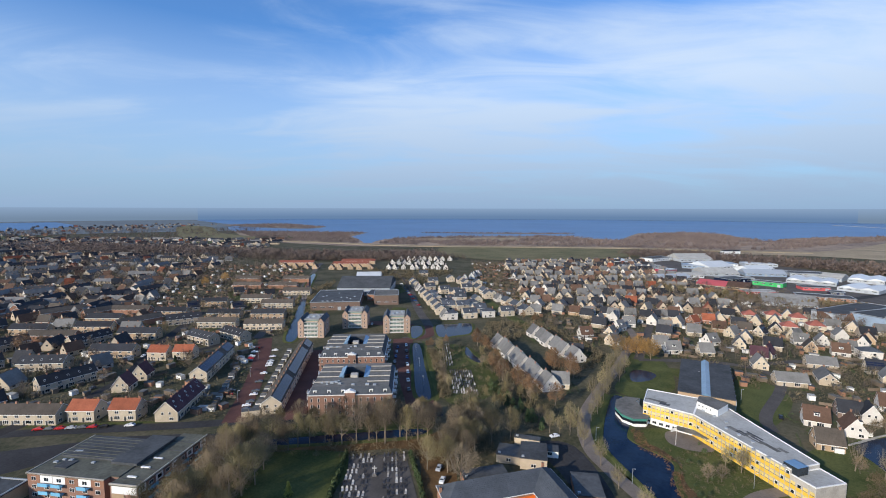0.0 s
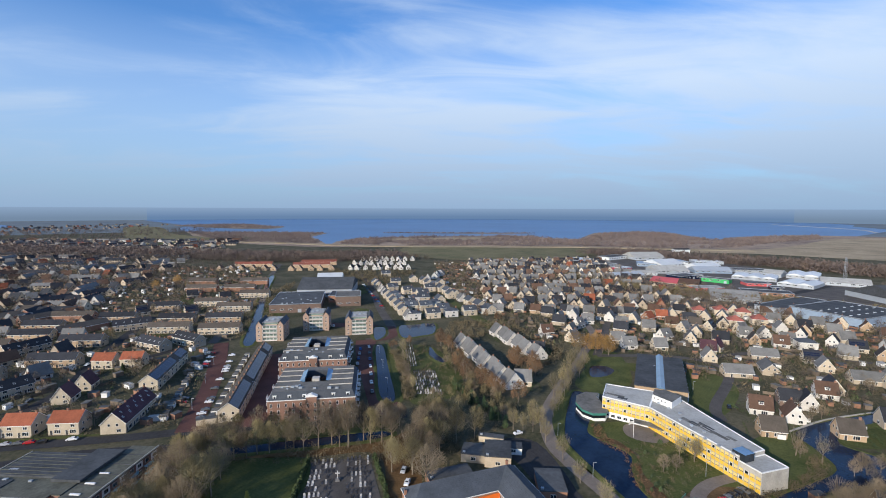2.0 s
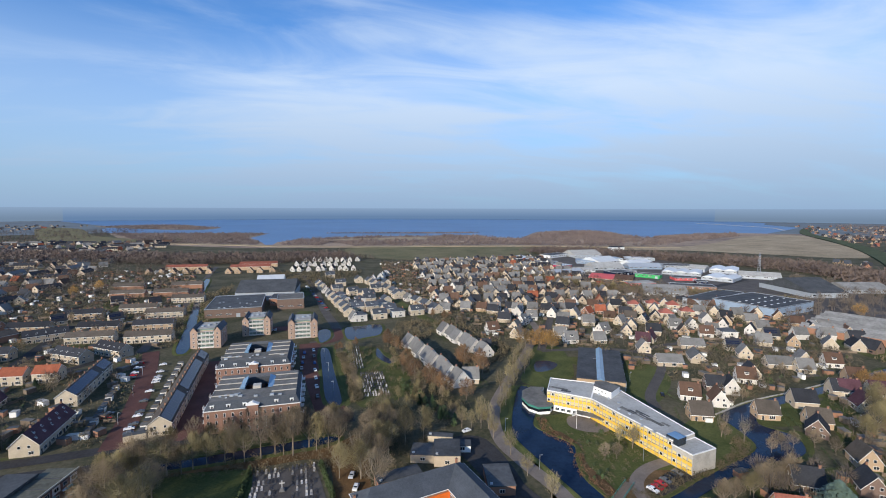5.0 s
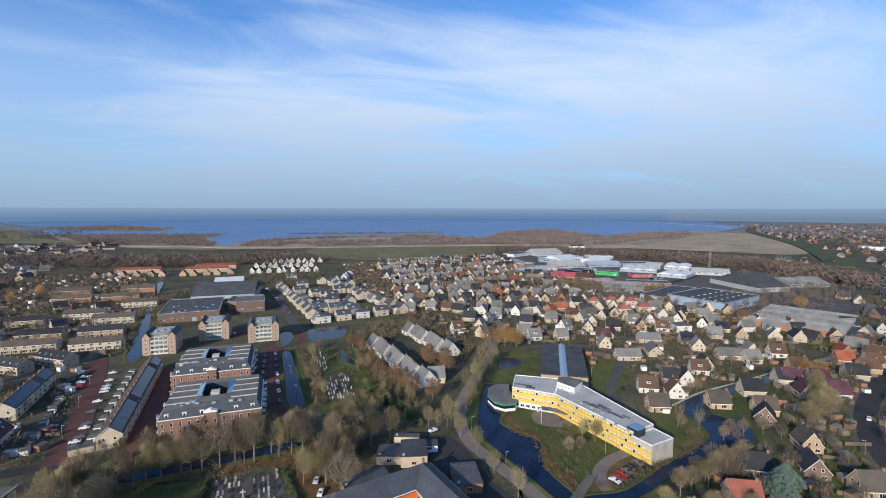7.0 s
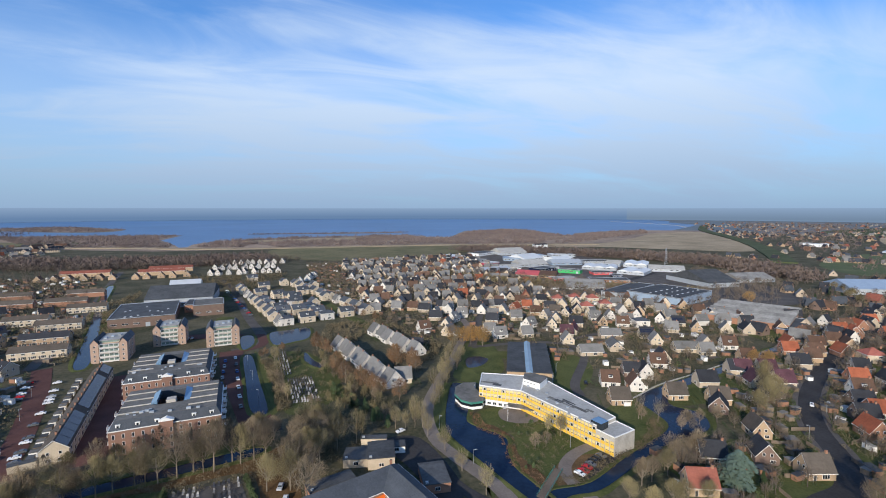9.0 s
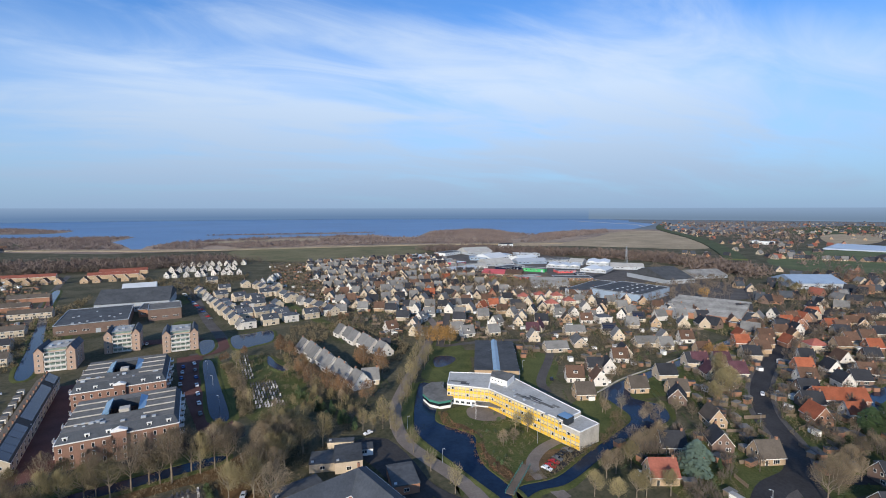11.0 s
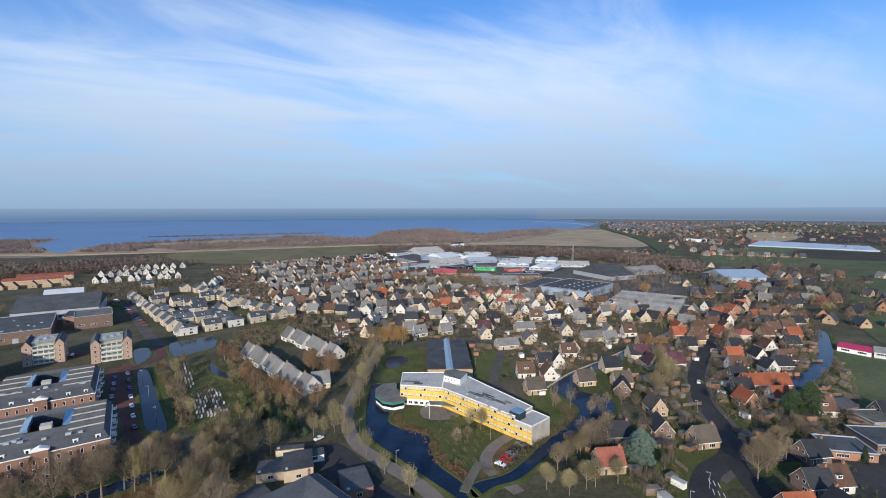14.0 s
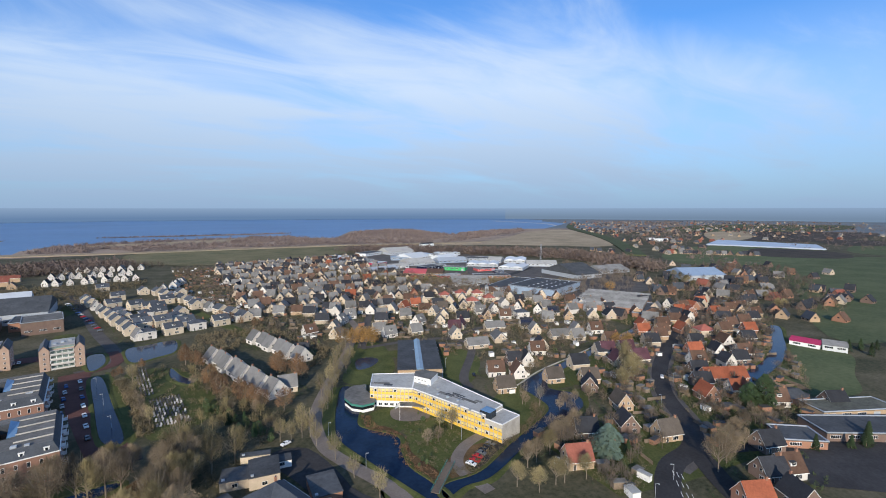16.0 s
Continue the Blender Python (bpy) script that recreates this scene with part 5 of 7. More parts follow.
for lab, a, c, dp, ht, wl, rf, st in (
        ("white-roofed hall", (244, 624), (277, 638), 60, 6, "metal_grey", "metal_white", "flat"),
        ("grey-roofed hall", (238, 571), (281, 588), 36, 6, "metal_grey", "fibre", "flat"),
        ("white-walled hall", (302, 659), (342, 682), 30, 8, "metal_white", "felt_dark", "flat"),
        ("pale-roofed hall", (343, 660), (390, 660), 60, 7, "metal_grey", "felt_pale", "gable"),
        ("blue hall", (309, 589), (333, 578), 40, 7, "metal_blue", "metal_blue", "flat"),
        ("white-roofed hall", (334, 572), (372, 584), 50, 6, "metal_white", "metal_white", "gable"),
        ("pale grey hall", (296, 518), (335, 514), 44, 6, "metal_grey", "felt_pale", "gable"),
        ("grey-roofed hall", (230, 480), (267, 488), 30, 5, "metal_grey", "metal_grey", "gable"),
        ("crimson-fronted shop hall", (268, 546), (285, 556), 22, 5, "metal_crimson", "metal_white", "flat"),
        ("dark blue hall", (293, 466), (320, 474), 26, 7, "solar", "felt_dark", "flat"),
        ("red-roofed hall", (251, 452), (269, 432), 34, 4, "tan", "metal_red", "gable"),
        ("tan-roofed hall", (269, 432), (283, 420), 34, 5, "tan", "roof_brown", "gable"),
        ("bright green shop hall", (312, 459), (328, 439), 16, 7, "metal_green", "felt_dark", "flat"),
        ("white hall with a saw-tooth roof", (357, 474), (386, 446), 46, 6, "metal_grey", "metal_white", "saw"),
        ("red brick showroom", (271, 406), (298, 404), 18, 4, "metal_red", "felt_pale", "flat"),
        ("white hall with a saw-tooth roof", (370, 427), (386, 402), 52, 6, "metal_grey", "metal_white", "saw"),
        ("white hall with a saw-tooth roof", (422, 475), (442, 454), 60, 7, "metal_grey", "metal_white", "saw"),
        ("pale grey hall", (405, 490), (416, 475), 34, 7, "metal_grey", "felt_pale", "gable"),
        ("white-roofed hall", (370, 552), (409, 563), 30, 6, "metal_white", "metal_white", "gable"),
        ("dusky red shop hall", (338, 427), (359, 421), 20, 5, "metal_red", "felt_dark", "flat"),
        ("dark shop hall", (342, 401), (351, 396), 18, 5, "solar", "felt_dark", "flat"),
        ("wide weathered hall", (254, 360), (285, 343), 46, 5, "metal_grey", "fibre", "gable"),
        ("grey workshop", (440, 330), (480, 322), 44, 6, "metal_grey", "fibre", "gable"),
        ("grey-roofed hall", (300, 486), (330, 482), 18, 5, "metal_grey", "fibre", "flat"),
        ("white-roofed hall", (404, 610), (440, 600), 34, 6, "metal_grey", "metal_white", "flat"),
        ("pale-roofed hall", (262, 506), (288, 502), 24, 5, "metal_white", "felt_pale", "gable"),
        ("blue-grey hall", (345, 520), (385, 510), 34, 6, "metal_blue", "metal_grey", "gable"),
        ("dark-roofed hall", (396, 520), (430, 508), 30, 6, "metal_grey", "felt_dark", "flat"),
        ("teal hall", (345, 612), (392, 606), 36, 6, "metal_white", "metal_blue", "flat"),
        ("brick hall", (300, 384), (334, 366), 24, 5, "brick", "felt_dark", "flat"),
        ("pale hall", (420, 430), (450, 405), 34, 6, "metal_grey", "felt_pale", "gable"),
        ("dark brown hall with a pale wall", (452, 735), (478, 735), 16, 12, "metal_white", "roof_dark", "gable")):
    hall("warehouse", lab + " of the works estate", a, c, dp * 0.85, ht * 0.75 if ht < 12 else ht, wl, rf, st, group=E_)
hall("warehouse", "long white hall in the fields", (992, 613), (1011, 578), 30, 8, "metal_white", "metal_white", group=E_)
hall("glasshouse", "pale grey workshop halls", (470, 250), (510, 230), 46, 7, "metal_grey", "metal_blue", "gable", "hall")
hall("barn", "white barn with a crimson roof", (292.5, 101), (293.8, 88), 13, 3.2, "paint_white", "metal_crimson", "gable", "barn")
hall("barn", "pale grey barn beside the paddock", (294.4, 87), (297.5, 77.5), 14, 4.0, "metal_white", "fibre", "gable", "barn")
hall("shed", "long low brick stable with a dark roof", (197, 71), (209, 66), 12, 3.2, "brick", "felt_dark", "gable", "barn")
hall("shed", "low workshop with a mossy flat roof", (196, 58), (222, 44), 12, 3.4, "tan", "felt_moss", category="workshop")
hall("shed", "long low workshop with a dark flat roof", (178, 52), (214, 26), 15, 3.6, "dark_brick", "felt_dark", category="workshop")
hall("shed", "dark low garage with white trim", (163, 58), (172, 50), 12, 3.2, "brick", "felt_dark", category="garage")

mast = thing("lattice_mast", "slim grey steel lattice radio mast", "radio mast", m=Matrix.Translation(P(440, 424)))
for i in range(12):
    s, z = 1.6 - 0.09 * i, 3.2 * i
    b = Build()
    for sx in (-s, s):
        for sy in (-s, s):
            b.box(sx - 0.12, sy - 0.12, z, sx + 0.12, sy + 0.12, z + 3.2)
    b.box(-s, -s - 0.1, z, s, -s + 0.1, z + 0.25), b.box(-s, s - 0.1, z, s, s + 0.1, z + 0.25)
    part("section", b.mesh("section", "metal_grey"), mast)


# ---- yellow school ----
def facade(h, m, l, rows, z0, fh, pitch=1.9, ground=None):
    """Rows of bays: concrete grid, yellow panels below, windows with pale sunscreens above."""
    n = int(l / pitch)
    pw = l / n
    for r in range(rows):
        z = z0 + fh * r
        for i in range(n):
            x = (i + 0.5) * pw
            part("panel", PANEL_Y, h, m=m @ pose(x, -0.06, z + 0.1) @ Matrix.Diagonal((pw * 0.86, 1, fh * 0.44, 1)))
            part("sunscreen" if (i * 7 + r * 3) % 5 else "window", PANEL_S if (i * 7 + r * 3) % 5 else PANEL_W, h, m=m @ pose(x, -0.05, z + fh * 0.52) @ Matrix.Diagonal((pw * 0.7, 1, fh * 0.4, 1)))


PANEL_Y = Build().box(-0.5, -0.06, 0, 0.5, 0.05, 1).mesh("panel", "yellow")
PANEL_S = Build().box(-0.5, -0.1, 0.15, 0.5, 0.04, 1).box(-0.5, -0.02, 0, 0.5, 0.04, 0.15, 1).mesh("sunscreen", "pale_yellow", "glass")
PANEL_W = Build().box(-0.5, -0.03, 0, 0.5, 0.04, 1, 1).box(-0.5, -0.08, 0, -0.4, 0.04, 1).box(0.4, -0.08, 0, 0.5, 0.04, 1).box(-0.5, -0.08, 0.9, 0.5, 0.04, 1).mesh("window", "paint_white", "glass")
school = thing("school_building", "yellow-panelled three-storey school with flat pale roofs", "school", m=Matrix.Translation(P(84, 147)))


def rel(x, y):
    return (P(x, y) - P(84, 147)).to_2d()


ZR = 9.7
A = [rel(*p) for p in ((71.0, 157.5), (83.2, 147.2), (92.6, 160.4), (77.6, 169.2))]
B = [rel(*p) for p in ((83.2, 147.2), (91.2, 115.0), (101.0, 117.6), (98.0, 152.0), (92.6, 160.4))]
C = [rel(*p) for p in ((91.2, 115.0), (92.8, 108.6), (102.2, 110.6), (101.0, 117.6))]
for nm, poly, z in (("wing", A, ZR), ("wing", B, ZR), ("wing", C, ZR - 1.6)):
    part(nm, Build().prism(poly, 0, z).mesh("wing", "concrete"), school, "pale concrete and brick wing")
    cx = sum((Vector(p) for p in poly), Vector((0, 0))) / len(poly)
    b = Build().prism([cx + (Vector(p) - cx) * 0.985 for p in poly], z, z + 0.12)
    part("roof", b.mesh("roof", "felt_pale"), school, "patched pale grey flat roof")
    n = len(poly)
    for i in range(n):
        p, q = Vector(poly[i]), Vector(poly[(i + 1) % n])
        d = (q - p)
        ang = math.degrees(math.atan2(d.y, d.x))
        if (nm, i) != ("wing", 99) and d.length > 4:
            part("parapet", Build().box(0, 0, 0, d.length, 0.35, 0.4).mesh("parapet", "paint_white"), school, m=pose(p.x, p.y, z, 0, 0, ang))
for (p, q), rows_, z0 in (((A[0], A[1]), 2, 3.1), ((B[0], B[1]), 3, 0.1), ((C[0], C[1]), 2, 0.3)):
    d = q - p
    facade(school, pose(p.x, p.y, 0, 0, 0, math.degrees(math.atan2(d.y, d.x))), d.length, rows_, z0, 3.1)
d = A[1] - A[0]
am = pose(A[0].x, A[0].y, 0, 0, 0, math.degrees(math.atan2(d.y, d.x)))
part("plinth_wall", Build().box(0.2, -0.12, 0, d.length - 0.2, 0, 3.0).mesh("plinth_wall", "paint_white"), school, "white ground-floor wall", m=am)
for i in range(5):
    part("window", WIN["m"], school, m=am @ pose(2.5 + 2.9 * i, -0.12, 0.7))
prng = random.Random(12)
for k in range(11):
    q = B[0].lerp(B[1], prng.uniform(0.1, 0.95)).lerp(B[4].lerp(B[2], 0.75), prng.uniform(0.25, 0.7)) if k < 8 else A[0].lerp(A[1], prng.uniform(0.2, 0.7)).lerp(A[3], prng.uniform(0.2, 0.5))
    dd = B[1] - B[0] if k < 8 else A[1] - A[0]
    lx, ly = prng.uniform(1.5, 6.0), prng.uniform(0.4, 1.3)
    part("roof_patch", Build().box(-lx, -ly, 0, lx, ly, 0.02 + 0.005 * k).mesh("roof_patch", "bitumen" if k % 3 else "felt_dark"), school, "darker felt repair strip", m=pose(q.x, q.y, ZR + 0.12, 0, 0, math.degrees(math.atan2(dd.y, dd.x))))
tw = [rel(*p) for p in ((87.2, 152.6), (90.2, 145.6), (96.4, 150.2), (94.4, 156.0), (90.4, 157.2))]
part("stair_tower", Build().prism(tw, ZR - 0.5, ZR + 3.3, 0, 1).mesh("stair_tower", "paint_white", "bitumen"), school, "white polygonal roof tower")
d = tw[1] - tw[0]
for i in range(4):
    part("window", Build().box(-0.3, -0.06, 0, 0.3, 0.02, 0.6).mesh("window", "glass"), school, m=pose(tw[0].x, tw[0].y, ZR + 1.6, 0, 0, math.degrees(math.atan2(d.y, d.x))) @ pose(1.2 + 1.9 * i, 0, 0))
sb = [rel(*p) for p in ((91.0, 117.4), (91.9, 113.6), (95.4, 114.6), (94.6, 118.4))]
part("glass_box", Build().prism(sb, ZR - 1.6, ZR + 1.5, 0, 1).mesh("glass_box", "glass", "sky_glass"), school, "glazed roof box")
cr = [rel(*p) for p in ((73, 168), (75.5, 170.5), (70.5, 172), (66, 169), (63.4, 163), (63.6, 157), (66, 153.6), (70.5, 153.4), (72.6, 156.2))]
part("round_wing", Build().prism(cr, 0, 3.9, 0, 1).mesh("round_wing", "paint_white", "bitumen"), school, "rounded low wing with a green band")
ctr = sum(cr, Vector((0, 0))) / len(cr)
part("fascia", Build().prism([ctr + (p - ctr) * 1.04 for p in cr], 3.0, 4.1, 0, 1).mesh("fascia", "paint_green", "bitumen"), school, "dark green fascia band")
part("window_band", Build().prism([ctr + (p - ctr) * 1.01 for p in cr], 1.5, 2.9).mesh("window_band", "glass"), school, "curved window band")
cn = [rel(*p) for p in ((79, 149.5), (84, 145.6), (86, 141), (84, 140.4), (81, 144), (77.6, 147))]
part("canopy", Build().prism(cn, 3.0, 3.35).mesh("canopy", "bitumen"), school, "entrance canopy")
for i in range(9):
    q = rel(88 + 1.3 * (i % 3), 150 - 4.2 * i)
    part("vent", Build().box(-0.45, -0.45, 0, 0.45, 0.45, 0.5).box(-0.55, -0.55, 0.5, 0.55, 0.55, 0.62).mesh("vent", "metal_grey"), school, "roof vent", m=pose(q.x, q.y, ZR + 0.12))
# gym behind
gym = thing("sports_hall", "school gym with a dark roof and blue glazed ridge", "hall", m=frame_of((92.5, 175.3), (115, 162.8))[0])
GL, GD = 26.0, 60.0
part("wall", Build().box(0, 0, 0, GL, GD, 5.4).mesh("wall", "tan"), gym)
part("roof", Build().box(-0.3, -0.3, 5.4, GL + 0.3, GD + 0.3, 5.8).mesh("roof", "felt_dark"), gym)
part("glazed_ridge", Build().add([(GL * 0.42, -1, 5.8), (GL * 0.58, -1, 5.8), (GL * 0.5, -1, 7.0), (GL * 0.42, GD + 0.6, 5.8), (GL * 0.58, GD + 0.6, 5.8), (GL * 0.5, GD + 0.6, 7.0)], [(0, 1, 2), (1, 4, 5, 2), (3, 0, 2, 5), (4, 3, 5)]).mesh("glazed_ridge", "sky_glass"), gym, "long blue glazed ridge")
for i in range(9):
    part("buttress", Build().box(GL, GD * i / 9 + 1, 0, GL + 0.5, GD * i / 9 + 1.4, 5.7).mesh("buttress", "metal_grey"), gym)

# ---- colourful flats ----
cm, cl = frame_of((-107.5, 113.6), (-85.3, 110.4))
cf = thing("apartment_block", "three-storey flats with orange, blue and white panels", "apartment block", m=cm)
CD = 27.0
part("wall", Build().box(0, 0, 0, cl, CD, 9.0).box(cl, 2.5, 0, cl + 3.6, CD + 3, 9.0).box(cl + 3.6, -1.4, 0, cl + 14.0, CD + 7, 8.7).mesh("wall", "redbrick"), cf)
part("roof", Build().box(-0.3, -0.3, 9.0, cl + 0.2, CD, 9.3).box(cl + 0.2, 2.4, 9.0, cl + 3.5, CD + 3, 9.3).box(cl + 3.5, -1.7, 8.7, cl + 14.3, CD + 7.3, 9.0).mesh("roof", "felt_moss"), cf, "mossy flat roof")
part("roof_deck", Build().box(2, 11, 9.3, cl - 1, CD - 1, 10.0).box(cl - 6, 9, 9.4, cl + 4.5, CD + 2, 10.3).box(6, 4, 9.3, 11, 9, 9.6).mesh("roof_deck", "felt_dark"), cf, "dark raised roof decks")
for i in range(7):
    part("roof_seam", Build().box(1.2, 11.6 + 2.1 * i, 10.0, cl - 1.4, 11.8 + 2.1 * i, 10.14).mesh("roof_seam", "felt_moss"), cf, "raised felt seam")
for i in range(5):
    part("roof_seam", Build().box(cl + 4.4, 2 + 6.4 * i, 9.0, cl + 13.6, 2.25 + 6.4 * i, 9.16).mesh("roof_seam", "felt_dark"), cf, "raised felt seam")
for x0, y0, x1, y1 in ((-0.3, -0.3, cl + 0.2, 0.0), (cl + 3.5, -1.7, cl + 14.3, -1.4), (cl + 14.0, -1.4, cl + 14.3, CD + 7.3), (-0.3, 0.0, 0.0, CD)):
    part("parapet", Build().box(x0, y0, 9.0, x1, y1, 9.55).mesh("parapet", "concrete"), cf, "pale parapet coping")
for i in range(3):
    part("roof_strip", Build().box(cl + 6, 3 + 6 * i, 9.0, cl + 9.5, 3.7 + 6 * i, 9.35).mesh("roof_strip", "paint_white"), cf, "white rooflight strip")
for i in range(6):
    x = cl * (i + 0.5) / 6
    blue = i in (1, 2, 4)
    for fl in range(3):
        part("window", WIN["m"], cf, m=pose(x, 0, 1.0 + 2.9 * fl))
        if blue and fl < 2:
            part("balcony", Build().box(x - 1.9, -1.6, 2.8 + 2.9 * fl, x + 1.9, 0, 3.0 + 2.9 * fl).box(x - 1.9, -1.6, 3.0 + 2.9 * fl, x + 1.9, -1.5, 4.0 + 2.9 * fl).mesh("balcony", "paint_blue"), cf, "light blue balcony")
    part("facade_panel", Build().box(x - cl / 12 + 0.1, -0.05, 6.2, x + cl / 12 - 0.1, 0, 8.9).mesh("facade_panel", "paint_white" if blue else "brick"), cf)
for i in range(9):
    y = -1.4 + (CD + 8) * (i + 0.5) / 9
    for fl in range(3):
        part("window", WIN["m"], cf, m=pose(cl + 14.0, y, 0.8 + 2.9 * fl, 0, 0, 90))
    if i % 2:
        part("balcony", Build().box(cl + 14.0, y - 1.7, 2.6, cl + 15.4, y + 1.7, 2.8).box(cl + 15.3, y - 1.7, 2.8, cl + 15.4, y + 1.7, 3.9).box(cl + 14.0, y - 1.7, 5.5, cl + 15.4, y + 1.7, 5.7).box(cl + 15.3, y - 1.7, 5.7, cl + 15.4, y + 1.7, 6.8).mesh("balcony", "paint_blue"), cf, "light blue balcony")
    else:
        part("facade_panel", Build().box(cl + 14.0, y - 1.7, 6.0, cl + 14.06, y + 1.7, 8.6).mesh("facade_panel", "paint_white"), cf)
part("facade_panel", Build().box(cl + 4.2, -1.47, 5.9, cl + 13.6, -1.4, 8.6).mesh("facade_panel", "paint_white"), cf, "white panel")
part("facade_panel", Build().box(cl + 4.2, -1.47, 0.3, cl + 9, -1.4, 5.8).mesh("facade_panel", "tan"), cf, "orange-brown panel")


# ---- long terrace with solar roof, and the solar terrace ----
def terrace(a, c, w, eave, ridge, label, units):
    m, l = frame_of(a, c)
    plot(m, 0, -w / 2, l, w / 2)
    h = thing("terraced_row", label, "terraced houses", "terraced rows of the parking street", m)
    sh = pose(l / 2, 0, 0)
    part("wall", gable_body(l, w, eave, ridge, "cream"), h, m=sh)
    part("roof", gable_roof(l, w, eave, ridge, "roof_taupe", trim="paint_white"), h, m=sh)
    for u in range(units):
        x = l * (u + 0.5) / units
        for sd, rz in ((-1, 0), (1, 180)):
            part("window", WIN["l"], h, m=pose(x, sd * w / 2, 0.7, 0, 0, rz))
            part("window", WIN["m"], h, m=pose(x, sd * w / 2, 3.5, 0, 0, rz))
        if u % 8 != 5:
            a_ = Build().box(-l / units * 0.48, -0.05, 0, l / units * 0.48, math.hypot(ridge - eave, w / 2) * 0.8, 0.07)
            part("solar_roof", a_.mesh("solar_roof", "solar"), h, "dark blue solar roof field", m=on_slope(eave, ridge, w, -1, 0.1, x))
        else:
            part("fire_wall", Build().box(x - 0.2, -w / 2, eave + 0.2, x + 0.2, 0, eave + 0.6).mesh("fire_wall", "paint_white"), h)
        part("chimney", CHIMNEY, h, m=pose(x + l / units * 0.45, 0.4, ridge + 0.1))
    for dy in (-2, 2):
        part("window", WIN["m"], h, m=pose(0, dy, 0.9, 0, 0, -90))
        part("window", WIN["s"], h, m=pose(0, dy, 3.7, 0, 0, -90))
    return h


terrace((-62.6, 162.6), (-72.2, 238), 9.5, 5.8, 9.4, "long cream terrace with solar panels on its roof", 16)
terrace((-105.8, 193.5), (-111.2, 232), 9.5, 5.6, 9.2, "cream terrace with a dark solar-panelled roof", 8)
low = thing("garden_wall", "low cream garden building at the end of the terrace", "wall", m=frame_of((-72.5, 160), (-65.5, 162))[0])
part("wall", Build().box(0, 0, 0, 8.6, 3.0, 2.8).box(-0.1, -0.1, 2.8, 8.7, 3.1, 2.95, 1).mesh("wall", "cream", "felt_dark"), low)

# ---- slate-roofed building with courtyard ----
def wing(h, a, c, w, eave, ridge, run0, run1):
    m, l = frame_of(a, c)
    mi = h.matrix_basis.inverted() @ m
    part("wing", Build().box(-run0, -w / 2, 0, l + run1, w / 2, eave).mesh("wing", "brick"), h, m=mi)
    v = [(-run0 - 0.4, -w / 2 - 0.4, eave), (l + run1 + 0.4, -w / 2 - 0.4, eave), (l + run1 + 0.4, w / 2 + 0.4, eave), (-run0 - 0.4, w / 2 + 0.4, eave), (0, 0, ridge), (l, 0, ridge)]
    part("roof", Build().add(v, [(0, 1, 5, 4), (2, 3, 4, 5), (1, 2, 5), (3, 0, 4)]).box(-run0 - 0.5, -w / 2 - 0.5, eave - 0.25, l + run1 + 0.5, w / 2 + 0.5, eave, 1).mesh("roof", "roof_slate", "paint_white"), h, "blue-grey slate hipped roof", m=mi)
    n = int((l + run0 + run1) / 2.4)
    for i in range(n):
        x = -run0 + (l + run0 + run1) * (i + 0.5) / n
        part("window", WIN["m"], h, m=mi @ pose(x, -w / 2, 2.6))
    return mi, l


slate = thing("school_building", "old brick building with a blue-grey slate hipped roof", "school", m=Matrix.Translation(P(26, 116)))
mi, l = wing(slate, (3.5, 109.5), (26.2, 116), 12, 5.4, 9.8, 5, 5)
part("sunscreen", Build().box(l - 14, -6.9, 2.2, l - 5, -6.6, 4.6).mesh("sunscreen", "paint_orange"), slate, "bright orange awning", m=mi)
wing(slate, (26.2, 116), (32.5, 94), 12, 5.4, 9.8, 5, 5)
part("chimney", CHIMNEY, slate, m=mi @ pose(-5, 2, 6.2))
part("chimney", CHIMNEY, slate, m=mi @ pose(l + 2, 3, 8.4))
for a, c, dp, hh, wl, rf, lab in (((16, 131), (23, 129), 9, 3.4, "sand", "felt_dark", "low flat-roofed annex"), ((22.5, 127.5), (30, 126), 13, 4.4, "sand", "felt_dark", "flat-roofed annex"), ((23, 141.5), (30.5, 139), 3, 3.2, "cream", "felt_dark", "small cream shed"),
                                  ((34, 111), (41, 110), 14, 3.6, "brick", "felt_dark", "flat-roofed wing"), ((6, 118), (18, 121), 6, 3.4, "brick", "felt_dark", "flat-roofed annex"), ((30, 134), (35, 133), 5, 2.8, "paint_white", "felt_dark", "small white shed")):
    m, l = frame_of(a, c)
    sx = thing("annex", lab + " beside the school yard", "annex", m=m)
    part("wall", Build().box(0, 0, 0, l, dp, hh).mesh("wall", wl), sx)
    part("roof", Build().box(-0.2, -0.2, hh, l + 0.2, dp + 0.2, hh + 0.3).box(0.6, 0.6, hh + 0.3, 1.6, 1.4, hh + 0.8, 1).mesh("roof", rf, "metal_grey"), sx)
    part("window", WIN["m"], sx, m=pose(l / 2, 0, 1.1))
bridge = thing("footbridge", "narrow wooden footbridge over the moat", "bridge", m=frame_of((61.5, 99), (73.2, 108.5))[0])
BL = (P(73.2, 108.5) - P(61.5, 99)).length
part("deck", Build().box(0, -1.6, 0.5, BL, 1.6, 0.75).mesh("deck", "timber"), bridge)
for sy in (-1.55, 1.55):
    part("railing", Build().box(0, sy - 0.05, 1.6, BL, sy + 0.05, 1.7).box(0, sy - 0.03, 1.15, BL, sy + 0.03, 1.22).mesh("railing", "paint_green"), bridge)
    for i in range(9):
        part("post", Build().box(BL * i / 8 - 0.05, sy - 0.05, 0.6, BL * i / 8 + 0.05, sy + 0.05, 1.65).mesh("post", "paint_green"), bridge)
flag = thing("flagpole", "white flagpole with a white flag", "flagpole", m=Matrix.Translation(P(74.5, 141)))
